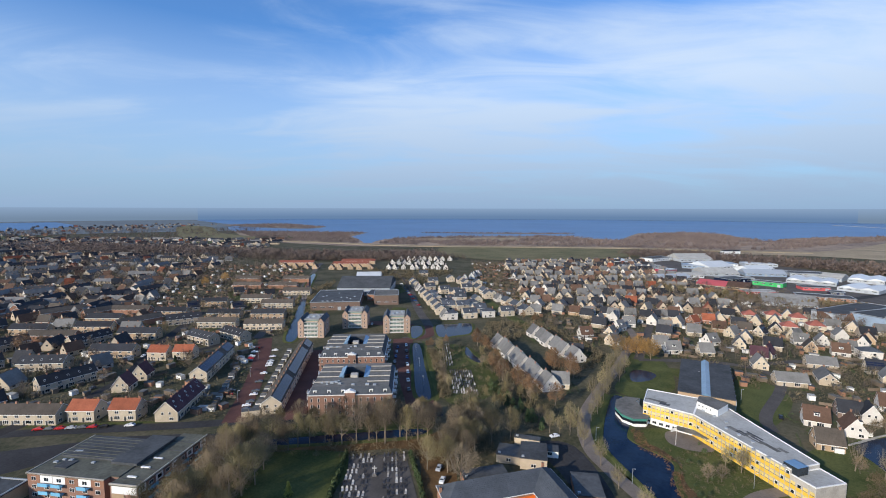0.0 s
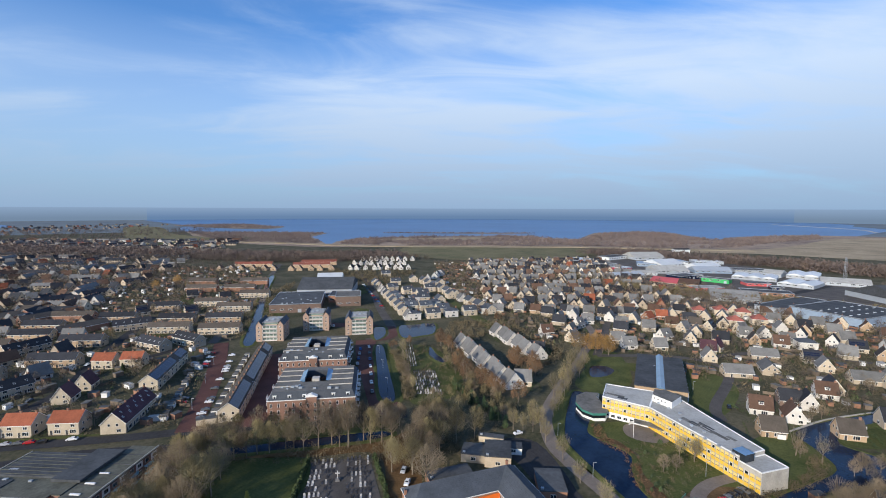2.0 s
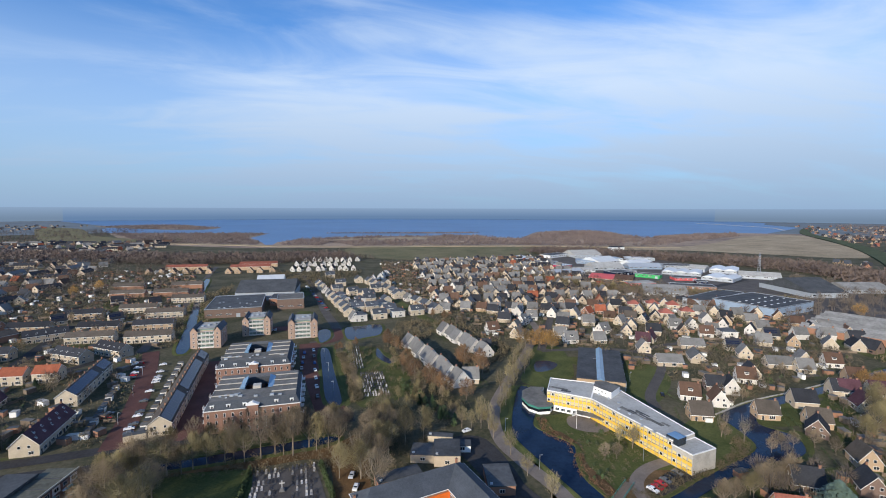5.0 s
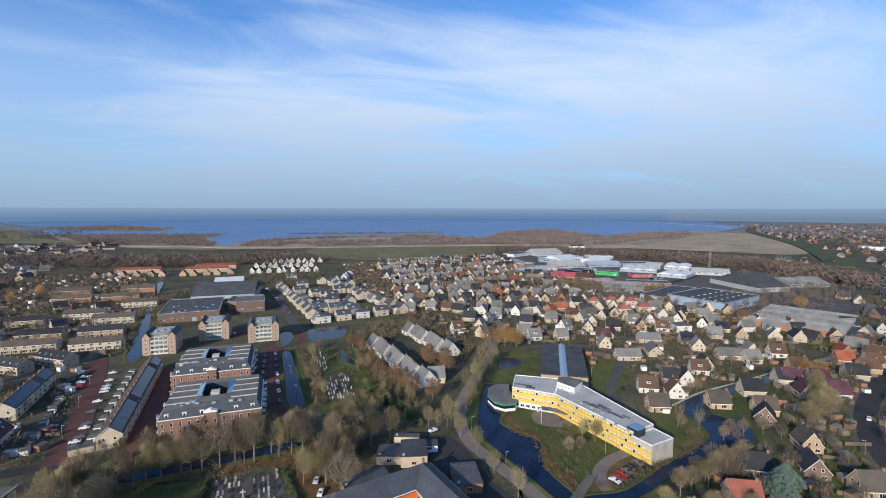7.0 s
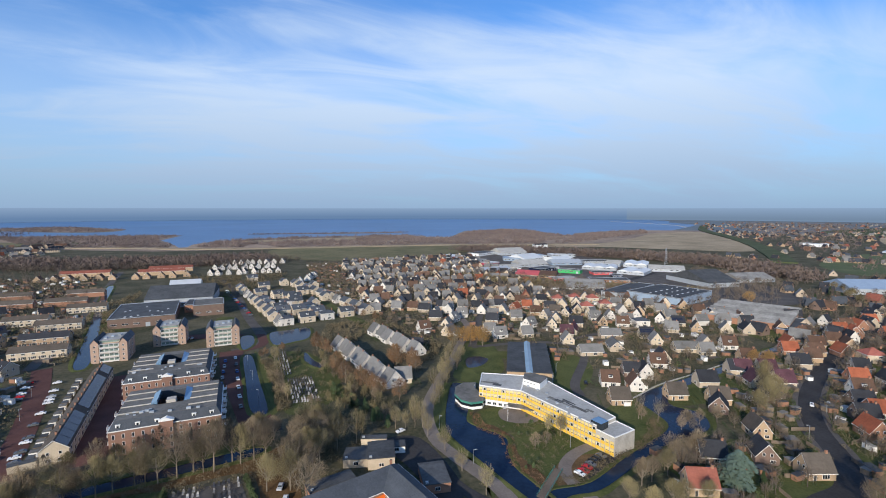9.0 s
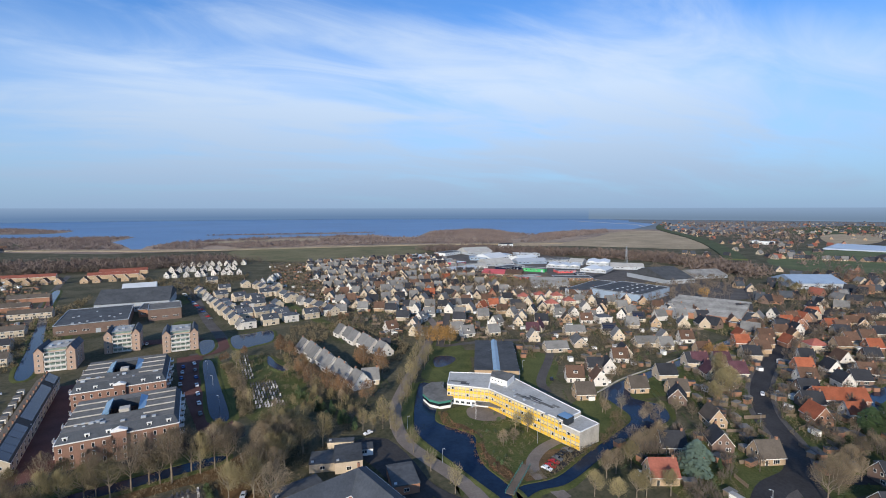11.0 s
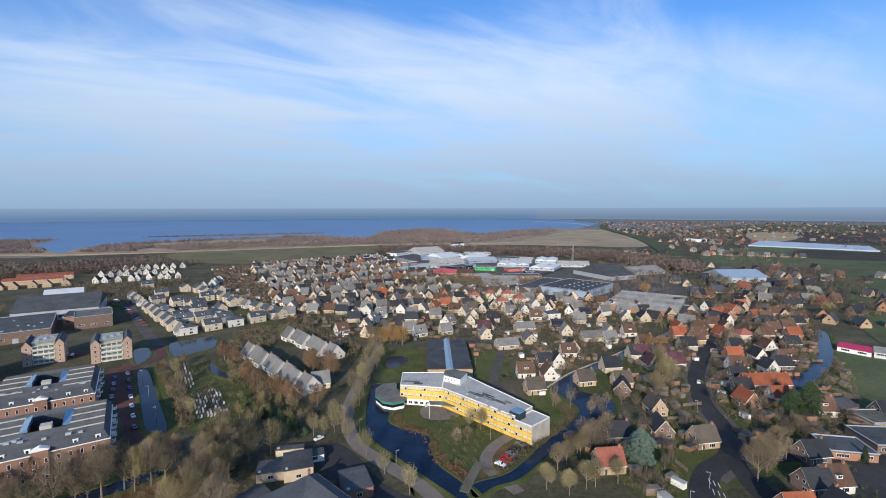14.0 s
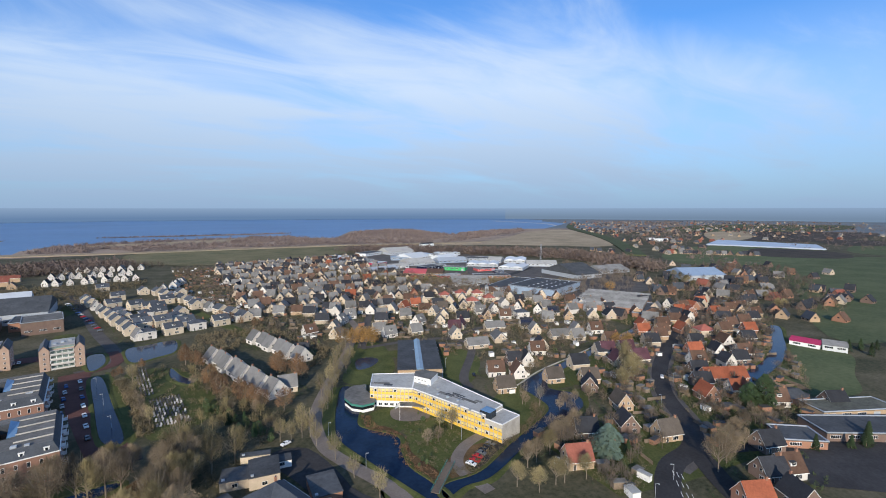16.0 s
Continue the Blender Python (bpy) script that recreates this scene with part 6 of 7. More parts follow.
part("pole", Build().box(-0.06, -0.06, 0, 0.06, 0.06, 8.0).mesh("pole", "paint_white"), flag)
part("flag", Build().add([(-0.06, 0, 8), (-1.2, 0.2, 7.6), (-2.4, 0, 7.5), (-0.06, 0, 6.6), (-1.2, 0.2, 6.2), (-2.4, 0, 6.0)], [(0, 1, 4, 3), (1, 2, 5, 4), (3, 4, 1, 0), (4, 5, 2, 1)]).mesh("flag", "paint_white"), flag)

# roof clutter of the flats and the school halls
for a, n, z, w_, d_ in (((-107.5, 113.6), 14, 9.3, 24, 20), ((-48.6, 160.5), 10, 14.4, 36, 10), ((-56.0, 203.5), 10, 14.4, 36, 12), ((-98, 335), 12, 8.35, 44, 60), ((71.5, 158), 0, 9, 1, 1)):
    r_ = random.Random(int(-a[0]))
    for k in range(n):
        q = P(*a) + Vector((r_.uniform(3, w_), r_.uniform(4, d_), z - 0.05))
        v_ = thing("roof_vent", "small grey metal vent on a flat roof", "roof vent", "roof vents", Matrix.Translation(q))
        s_ = r_.uniform(0.4, 0.9)
        part("duct", Build().box(-s_, -s_ * 0.7, 0, s_, s_ * 0.7, s_ * 0.9).mesh("duct", "metal_grey"), v_)
hall("shed", "low brick building with a grey roof beside the street", (-118, 106), (-110, 105), 12, 5, "tan", "felt_dark", category="building")

# ---- trees ----
def tube(b, p, q, r0, r1, n=5, k=0):
    d = (q - p).normalized()
    u = d.orthogonal().normalized()
    w = d.cross(u)
    v = []
    for c, r in ((p, r0), (q, r1)):
        v += [c + (u * math.cos(6.2832 * i / n) + w * math.sin(6.2832 * i / n)) * r for i in range(n)]
    b.add(v, [(i, (i + 1) % n, n + (i + 1) % n, n + i) for i in range(n)], k)


def bare_tree(seed, height, spread, twig_mat, label, twigs=900, leafy=0.0, low=0.28):
    """Trunk, limbs rising into a rounded crown, and a haze of fine upswept twigs; leafy: size of withered leaf clumps."""
    r = random.Random(seed)
    t = thing("tree", label, "tree", "bare winter trees")
    tr, tw = Build(), Build()
    rad, z0 = height * 0.36 * spread, height * low
    mid = (z0 + height) / 2
    fork = Vector((r.uniform(-.2, .2), r.uniform(-.2, .2), z0 * 0.95))
    tube(tr, Vector((0, 0, -0.1)), fork, height * 0.017, height * 0.013, 7)
    tube(tr, fork, Vector((fork.x * 2, fork.y * 2, height * 0.8)), height * 0.012, 0.04, 5)
    limbs = []
    for k in range(11):
        a = 6.2832 * (k + r.uniform(-.3, .3)) / 11
        ring_ = r.uniform(0.35, 0.95)
        top = Vector((rad * ring_ * math.cos(a), rad * ring_ * math.sin(a), mid + (height - mid) * math.sqrt(1 - ring_ ** 2) * r.uniform(0.75, 1.0) - rad * 0.15))
        base = fork + Vector((0, 0, r.uniform(0, height * 0.25)))
        knee = base.lerp(top, 0.45) + Vector((math.cos(a), math.sin(a), -0.6)) * rad * 0.14
        tube(tr, base, knee, height * 0.008, height * 0.0055, 4)
        tube(tr, knee, top, height * 0.0055, 0.03, 4)
        limbs += [(base, knee), (knee, top), (knee, top)]
    # uneven outline: lobes that push the crown in and out
    lobes = [(r.uniform(0, 6.283), r.uniform(-0.6, 1.0), r.uniform(0.75, 1.15)) for _ in range(9)]
    for _ in range(twigs):
        lb = r.choice(lobes)
        a, zz = r.gauss(lb[0], 0.55), max(-0.75, min(1.0, r.gauss(lb[1], 0.35)))
        k = math.sqrt(max(0.0, 1 - zz * zz)) * lb[2] * r.uniform(0.25, 1.0) ** 0.6
        tip = Vector((rad * k * math.cos(a), rad * k * math.sin(a), mid + (height - mid) * zz * r.uniform(0.85, 1.04)))
        p, q = r.choice(limbs)
        s0 = p.lerp(q, r.random())
        s0 = s0.lerp(tip, r.uniform(0.45, 0.75)) + Vector((0, 0, -0.25))
        if leafy:
            for c in (tip, s0.lerp(tip, 0.5)):
                u = Vector((r.gauss(0, 1), r.gauss(0, 1), r.gauss(0, 1))).normalized() * leafy * r.uniform(0.6, 1.3)
                w = u.orthogonal().normalized() * leafy * r.uniform(0.5, 1.0)
                tw.add([c - u, c + w, c + u, c - w * 0.7], [(0, 1, 2, 3)])
        else:
            d2 = (tip - s0)
            wd = d2.orthogonal().normalized() * 0.03
            up = Vector((0, 0, d2.length * 0.12))
            tw.add([s0 - wd, s0 + wd, s0.lerp(tip, 0.55) + wd * 0.8 - up, tip, s0.lerp(tip, 0.55) - wd * 0.8 - up], [(0, 1, 2, 4), (4, 2, 3)])
            side = s0.lerp(tip, 0.4) - up * 0.7
            s2 = side + d2 * 0.35 + Vector((r.gauss(0, .3), r.gauss(0, .3), r.gauss(.2, .2))) * d2.length * 0.5
            tw.add([side - wd * 0.8, side + wd * 0.8, s2], [(0, 1, 2)])
    part("trunk", tr.mesh("trunk", "bark"), t)
    part("crown", tw.mesh("crown", twig_mat), t)
    return t


def evergreen(seed, height, radius, material, label, clumps=900, size=0.5, cone=True):
    r = random.Random(seed)
    t = thing("tree", label, "evergreen tree", "evergreen trees")
    b, tr = Build(), Build()
    tube(tr, Vector((0, 0, -0.1)), Vector((0, 0, height * 0.9)), height * 0.02, 0.03, 6)
    for _ in range(clumps):
        u = r.random() ** 0.8
        rad = radius * ((1 - u) if cone else math.sqrt(max(0.02, 1 - (2 * u - 0.9) ** 2)))
        a = r.uniform(0, 6.283)
        rr = rad * math.sqrt(r.uniform(0.25, 1)) * (1 + 0.25 * math.sin(3 * a + 9 * u))
        c = Vector((rr * math.cos(a), rr * math.sin(a), height * (0.06 + 0.94 * u) - rr * 0.25))
        p = Vector((math.cos(a), math.sin(a), -0.3)) * size * r.uniform(0.6, 1.4)
        w = Vector((-math.sin(a), math.cos(a), r.uniform(-.4, .4))) * size * r.uniform(0.4, 1.0)
        b.add([c - p * 0.4, c + w, c + p, c - w], [(0, 1, 2, 3)])
    part("trunk", tr.mesh("trunk", "bark"), t)
    part("crown", b.mesh("crown", material), t)
    return t


TREES = {
    "a": (bare_tree, (11, 20, 0.95, "twigs", "tall bare tree with a fine brown crown", 1150, 0, 0.3)),
    "b": (bare_tree, (12, 17, 1.15, "twigs", "spreading bare tree with a rounded brown crown", 1250, 0, 0.2)),
    "c": (bare_tree, (13, 16, 1.1, "twigs_olive", "bare tree with a rounded olive-brown crown", 1250, 0, 0.22)),
    "d": (bare_tree, (14, 12, 0.85, "twigs_olive", "small slender bare tree beside the path", 480, 0, 0.2)),
    "e": (bare_tree, (15, 13, 1.15, "rust_leaf", "tree with withered rust-brown leaves", 900, 0.24, 0.15)),
    "g": (bare_tree, (16, 13, 1.35, "gold_leaf", "willow with golden-brown branches", 1100, 0.24, 0.12)),
    "s": (bare_tree, (17, 8, 1.1, "twigs", "small bare garden tree with brown twigs", 380, 0, 0.15)),
    "v": (evergreen, (18, 10, 2.8, "evergreen", "dark evergreen tree with dense needles", 900, 0.6)),
    "f": (evergreen, (19, 13, 5.0, "blue_needle", "broad blue-green cedar in a garden", 1600, 0.8, False)),
    "y": (evergreen, (20, 17, 5.6, "evergreen", "tall dark ivy-clad tree beside the canal", 1900, 0.8, False)),
    "k": (evergreen, (22, 5, 1.6, "gold_needle", "small golden-green conifer beside the lawn", 500, 0.4)),
    "h": (evergreen, (21, 4, 1.5, "hedge", "small green garden shrub beside the water", 220, 0.4, False)),
}
grown = {}
trng = random.Random(8)


def tree(kind, x, y, s=1.0):
    fn, args = TREES[kind]
    m = Matrix.Translation(P(x, y)) @ pose(0, 0, 0, 0, 0, trng.uniform(0, 360)) @ Matrix.Diagonal((s, s, s * trng.uniform(0.92, 1.1), 1))
    if kind not in grown:
        grown[kind] = fn(*args)
        grown[kind].matrix_basis = m
        return grown[kind]
    ob = copy_thing(grown[kind], m)
    ob.matrix_basis = m
    return ob


def tree_line(kinds, x0, y0, x1, y1, n, jit=1.5, s=(0.85, 1.15)):
    for i in range(n):
        t = i / max(1, n - 1)
        tree(trng.choice(kinds), x0 + (x1 - x0) * t + trng.uniform(-jit, jit), y0 + (y1 - y0) * t + trng.uniform(-jit, jit), trng.uniform(*s))


tree_line("abc", -60, 150.5, -2, 156.5, 12, 1.0, (0.6, 0.85))
tree_line("abc", -58, 137.5, -4, 145.5, 17, 1.6, (0.85, 1.15))
tree_line("bc", -60, 96, -60, 140, 10, 2.0)
tree_line("bc", -54, 92, -50, 128, 6, 2.0)
tree_line("abc", 2, 120, 10, 152, 13, 3.5, (0.75, 1.05))
tree_line("c", -2, 128, 14, 140, 5, 3.0)
tree_line("c", 6, 150, 22, 146, 4, 2.0)
tree_line("d", 49, 106, 43.5, 152, 5, 0.7)
tree_line("d", 52, 158, 84, 206, 9, 1.2)
tree_line("d", 60, 176, 92, 230, 7, 1.5, (1.0, 1.3))
tree_line("g", 90, 232, 104, 226, 5, 2.5, (0.9, 1.15))
tree_line("e", 24, 208, 42, 168, 8, 3.5)
tree_line("e", 50, 212, 60, 200, 4, 2.5)
tree_line("e", 18, 252, 26, 236, 4, 2.0, (0.7, 1.0))
tree_line("ds", -2, 246, 2, 184, 10, 1.4)
tree_line("s", 20, 214, 34, 160, 6, 3.0)
tree_line("h", 20, 190, 34, 152, 14, 3.0)
tree_line("v", 24, 178, 32, 158, 5, 2.5, (0.4, 0.7))
tree_line("d", 36, 150, 46, 146, 4, 1.5)
tree_line("ds", 74, 120, 92, 132, 6, 3)
tree_line("h", 66, 112, 84, 140, 14, 4, (0.3, 0.6))
tree_line("bc", 90, 94, 116, 101, 6, 1.2, (0.55, 0.7))
tree_line("s", 100, 98, 124, 106, 6, 3)
tree_line("c", 80, 88, 98, 80, 5, 2, (0.55, 0.75))
tree_line("ds", 118, 128, 130, 112, 5, 2)
tree("f", 113, 85, 1.05)
tree("k", -40.5, 115, 1.0)
tree("v", 120, 83, 0.6)
tree("b", 132, 63, 1.0)
tree("b", 139, 64, 0.9)
tree_line("s", 128, 116, 150, 110, 6, 3)
tree_line("c", 160, 112, 176, 118, 3, 1.5)
tree_line("c", 184, 128, 192, 132, 2, 1.5)
tree("g", 210, 150, 0.9)
tree("g", 216, 148, 0.8)
tree("y", 190, 74, 0.95)
tree("y", 186, 77, 0.8)
tree_line("s", 165, 70, 196, 84, 6, 3)
tree_line("v", 300, 76, 340, 60, 8, 5, (0.7, 1.0))
tree_line("v", 170, 52, 204, 38, 6, 3, (0.5, 0.9))
tree_line("s", 270, 112, 330, 130, 6, 4)
tree_line("bc", 150, 66, 168, 72, 3, 2, (0.5, 0.7))
tree_line("bc", -72, 88, -66, 136, 8, 2.5, (0.8, 1.05))
tree_line("s", -150, 240, -112, 210, 8, 3)
tree_line("ds", -162, 270, -210, 500, 8, 5)
tree("v", -130, 218, 0.6)
tree_line("s", -240, 160, -150, 210, 9, 10)
tree_line("es", -220, 240, -300, 380, 7, 18)
tree_line("s", 140, 150, 240, 190, 14, 8)
tree_line("e", 46, 330, 60, 300, 4, 2, (0.6, 0.8))
tree_line("c", 196, 400, 250, 380, 5, 7, (0.6, 0.9))
tree_line("c", 420, 220, 480, 260, 6, 9, (0.7, 1.0))
tree_line("v", 400, 230, 450, 250, 4, 7, (0.9, 1.3))
tree_line("g", 348, 252, 352, 250, 1, 1)
tree_line("c", 380, 140, 460, 180, 6, 12, (0.6, 0.9))
tree_line("gs", -190, 520, -230, 440, 5, 6)
tree_line("e", -10, 246, 0, 252, 3, 2, (0.4, 0.6))


# ---- shrubs and far woods: uncountable, one object each ----
def thicket(name, label, spots, material, seed, size, leaf, per=44, category="shrubs"):
    """Ragged clumps of small leaf-and-twig blades on the given spots (metres, height)."""
    g = np.random.default_rng(seed)
    S = np.repeat(np.array(spots), per, axis=0)
    n = len(S)
    a = g.uniform(0, 6.2832, n)
    u = g.uniform(0, 1, n)
    h = S[:, 2] * g.uniform(0.7, 1.2, n)
    rad = S[:, 2] * size * np.sqrt(g.uniform(0.05, 1, n)) * np.sqrt(np.clip(1 - (2 * u - 0.75) ** 2 / 1.6, 0.02, 1))
    c = np.stack([S[:, 0] + rad * np.cos(a), S[:, 1] + rad * np.sin(a), u * h + 0.1], 1)
    p = g.normal(0, 1, (n, 3)) * np.array([1, 1, 1.2]) * (leaf * S[:, 2:3])
    q = g.normal(0, 1, (n, 3)) * (leaf * 0.7 * S[:, 2:3])
    v = np.concatenate([c - p, c + q, c + p * 0.9], 1).reshape(-1, 3)
    me = bpy.data.meshes.new(name)
    me.vertices.add(len(v)), me.loops.add(len(v)), me.polygons.add(n)
    me.vertices.foreach_set("co", v.ravel())
    me.loops.foreach_set("vertex_index", np.arange(len(v)))
    me.polygons.foreach_set("loop_start", np.arange(0, len(v), 3))
    me.update(calc_edges=True)
    me.materials.append(M[material])
    return tagged(new(name, me), label, category, kind="stuff")


def free(x, y, gap=1.2):
    """True where no road, water or house stands."""
    for px, py, dx, dy, hl, hw in PLOTS:
        ex, ey = x - px, y - py
        if abs(ex) < hl + hw + gap and abs(ey) < hl + hw + gap and abs(ex * dx + ey * dy) < hl + gap and abs(ey * dx - ex * dy) < hw + gap:
            return False
    for line, w in ROADS:
        for (ax, ay), (bx, by) in zip(line, line[1:]):
            if min(ax, bx) - w < x < max(ax, bx) + w and min(ay, by) - w < y < max(ay, by) + w:
                dx, dy = bx - ax, by - ay
                t = max(0, min(1, ((x - ax) * dx + (y - ay) * dy) / (dx * dx + dy * dy + 1e-6)))
                if math.hypot(ax + t * dx - x, ay + t * dy - y) < w / 2 + gap:
                    return False
    for poly in PONDS:
        ins = False
        for (ax, ay), (bx, by) in zip(poly, poly[1:] + poly[:1]):
            if (ay > y) != (by > y) and x < (bx - ax) * (y - ay) / (by - ay) + ax:
                ins = not ins
        if ins:
            return False
    return True


def spread(n, poly, h, seed):
    """Random spots inside a plan polygon."""
    r = random.Random(seed)
    xs, ys = [p[0] for p in poly], [p[1] for p in poly]
    out = []
    while len(out) < n:
        x, y = r.uniform(min(xs), max(xs)), r.uniform(min(ys), max(ys))
        ins = False
        for (ax, ay), (bx, by) in zip(poly, poly[1:] + poly[:1]):
            if (ay > y) != (by > y) and x < (bx - ax) * (y - ay) / (by - ay) + ax:
                ins = not ins
        if ins and (y > 420 or free(K * x, K * y)):
            out.append((K * x, K * y, r.uniform(*h)))
    return out


def along(n, pts, wide, h, seed):
    r = random.Random(seed)
    line = smooth_line(pts, 8)
    out = []
    for _ in range(n):
        i = r.randrange(len(line) - 1)
        p = line[i].lerp(line[i + 1], r.random())
        out.append((p.x + r.uniform(-wide, wide), p.y + r.uniform(-wide, wide), r.uniform(*h)))
    return out


LEFT = [(-70, 160), (-110, 300), (-180, 600), (-560, 640), (-300, 250), (-240, 140), (-150, 150)]
MID = [(70, 250), (40, 420), (40, 640), (220, 640), (330, 300), (240, 170), (150, 150), (110, 225)]
VILL = [(100, 70), (105, 108), (140, 100), (190, 150), (330, 190), (420, 200), (330, 120), (200, 60)]
thicket("garden_shrubs", "bare brown garden shrubs between the houses", spread(3600, LEFT, (1.2, 3.8), 1) + spread(500, LEFT, (4, 7.5), 31), "wood_near", 1, 0.8, 0.085, 56)
thicket("garden_shrubs", "bare brown garden shrubs between the houses", spread(4200, MID, (1.2, 3.8), 2) + spread(500, MID, (4, 7.5), 32), "wood_near", 2, 0.8, 0.085, 56)
thicket("garden_shrubs", "bare brown garden shrubs between the houses", spread(1000, VILL, (1.0, 3.2), 3) + spread(110, VILL, (3.5, 6), 33), "wood_near", 3, 0.8, 0.055, 120)
thicket("garden_hedges", "green garden hedges between the houses", spread(750, LEFT, (0.8, 2.2), 4), "hedge", 4, 0.6, 0.12)
thicket("garden_hedges", "green garden hedges between the houses", spread(900, MID, (0.8, 2.2), 5), "hedge", 5, 0.6, 0.12)
thicket("garden_hedges", "green garden hedges between the houses", spread(750, VILL, (0.8, 2.6), 6), "hedge", 6, 0.6, 0.12)
thicket("undergrowth", "brown undergrowth under bare trees", spread(500, [(-64, 136), (-4, 148), (20, 150), (36, 160), (20, 215), (26, 205), (44, 166), (30, 146), (4, 118), (0, 130)], (0.6, 2.6), 7), "wood_near", 7, 0.7, 0.06, 90)
thicket("undergrowth", "brown undergrowth beside the road", spread(260, [(-72, 90), (-72, 130), (-62, 142), (-52, 132), (-54, 90)], (0.8, 3.0), 8), "wood_near", 8, 0.7, 0.06, 90)
thicket("moat_shrubs", "rust-brown shrubs along the moat", along(200, [(66, 104), (64, 116), (68, 130), (64, 140), (66, 150)], 2.5, (0.5, 1.4), 9), "rust_leaf", 9, 0.8, 0.12)
thicket("moat_shrubs", "brown shrubs along the moat", along(260, [(72, 102), (92, 108), (112, 114), (124, 124)], 3.0, (0.6, 2.2), 10), "wood_near", 10, 0.8, 0.10)
thicket("graveyard_hedge", "clipped green hedge round the graveyard", along(260, [(-29.5, 110), (-29.5, 136)], 0.5, (1.2, 1.6), 11) + along(220, [(-10, 136), (-4.8, 112), (-4.4, 95)], 0.5, (1.2, 1.6), 12), "hedge", 11, 0.5, 0.2, category="hedge")
thicket("ditch_shrubs", "brown shrubs between ditch and graveyard", along(300, [(-6, 240), (-1.5, 210), (1.5, 178)], 3.0, (0.8, 2.6), 13), "wood_near", 13, 0.85, 0.13)
W = "woodland"
thicket("school_shrubs", "low brown shrubs on the school lawn", spread(170, [(66, 104), (66, 122), (71, 131), (67, 140), (74, 138), (84, 136), (90, 118), (84, 114)], (0.4, 1.3), 55), "wood_near", 55, 0.9, 0.09, 60)
thicket("village_trees", "bare brown trees among the village houses", spread(170, [(225, 110), (250, 175), (430, 260), (640, 310), (640, 220), (420, 110), (330, 140)], (3.0, 6.5), 56), "wood_near", 56, 0.5, 0.07, 80, W)
thicket("park_shrubs", "bare shrubs and small trees round the school halls", spread(420, [(-45, 395), (-100, 560), (14, 560), (-10, 470), (-40, 400)], (2.0, 6.5), 51), "wood_near", 51, 0.6, 0.1, 44)
thicket("park_shrubs", "bare shrubs round the pond and towers", spread(260, [(-100, 262), (-130, 400), (-110, 480), (-104, 380), (-86, 300)], (1.2, 4.5), 52), "wood_near", 52, 0.7, 0.11, 44)
thicket("park_shrubs", "bare shrubs between the rows", spread(520, [(18, 262), (30, 300), (66, 300), (84, 232), (60, 196), (50, 206), (62, 250), (48, 268), (36, 250)], (1.0, 4.0), 53), "wood_near", 53, 0.7, 0.11, 44)
thicket("park_shrubs", "brown shrubs of the small graveyard park", spread(200, [(-2, 182), (0, 250), (20, 250), (30, 205), (26, 176)], (0.6, 2.4), 54), "wood_near", 54, 0.8, 0.11, 44)
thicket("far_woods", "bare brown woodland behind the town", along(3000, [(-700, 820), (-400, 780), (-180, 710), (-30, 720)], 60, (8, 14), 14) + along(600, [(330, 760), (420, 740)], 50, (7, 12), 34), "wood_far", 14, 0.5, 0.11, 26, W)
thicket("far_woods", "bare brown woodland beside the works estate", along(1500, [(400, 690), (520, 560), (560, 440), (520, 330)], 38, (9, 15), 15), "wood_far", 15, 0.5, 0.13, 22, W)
SHORE = [(-150, 1000), (-120, 1170), (-20, 1220), (100, 1270), (330, 1270), (380, 1160), (450, 1120), (530, 1270), (640, 1430), (800, 1490), (840, 1400), (800, 1280), (760, 1080), (880, 1150), (1050, 1230), (1200, 1250), (1100, 1130), (800, 960), (640, 850), (486, 880), (290, 930), (17, 950)]
clear = [(p[0] * K, p[1] * K) for p in PALE_REED]


def inside(poly, x, y):
    hit = False
    for (ax, ay), (bx, by) in zip(poly, poly[1:] + poly[:1]):
        if (ay > y) != (by > y) and x < (bx - ax) * (y - ay) / (by - ay) + ax:
            hit = not hit
    return hit


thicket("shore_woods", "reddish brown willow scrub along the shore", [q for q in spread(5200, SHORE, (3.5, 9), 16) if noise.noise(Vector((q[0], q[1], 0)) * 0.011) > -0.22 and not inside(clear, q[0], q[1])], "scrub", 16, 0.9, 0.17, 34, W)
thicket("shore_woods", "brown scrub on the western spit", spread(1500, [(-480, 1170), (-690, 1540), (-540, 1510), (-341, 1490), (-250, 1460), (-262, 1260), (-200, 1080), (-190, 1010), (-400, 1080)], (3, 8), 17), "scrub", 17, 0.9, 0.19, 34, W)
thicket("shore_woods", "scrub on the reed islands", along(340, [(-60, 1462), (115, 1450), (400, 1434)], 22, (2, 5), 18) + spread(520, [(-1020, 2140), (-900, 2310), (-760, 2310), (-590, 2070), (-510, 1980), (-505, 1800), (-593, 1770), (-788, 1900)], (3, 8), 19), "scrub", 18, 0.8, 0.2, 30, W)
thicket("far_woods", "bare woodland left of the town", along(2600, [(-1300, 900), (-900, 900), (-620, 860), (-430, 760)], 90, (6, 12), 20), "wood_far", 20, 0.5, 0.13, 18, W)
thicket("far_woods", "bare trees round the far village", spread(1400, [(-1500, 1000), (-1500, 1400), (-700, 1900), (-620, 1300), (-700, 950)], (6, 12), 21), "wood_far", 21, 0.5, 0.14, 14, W)


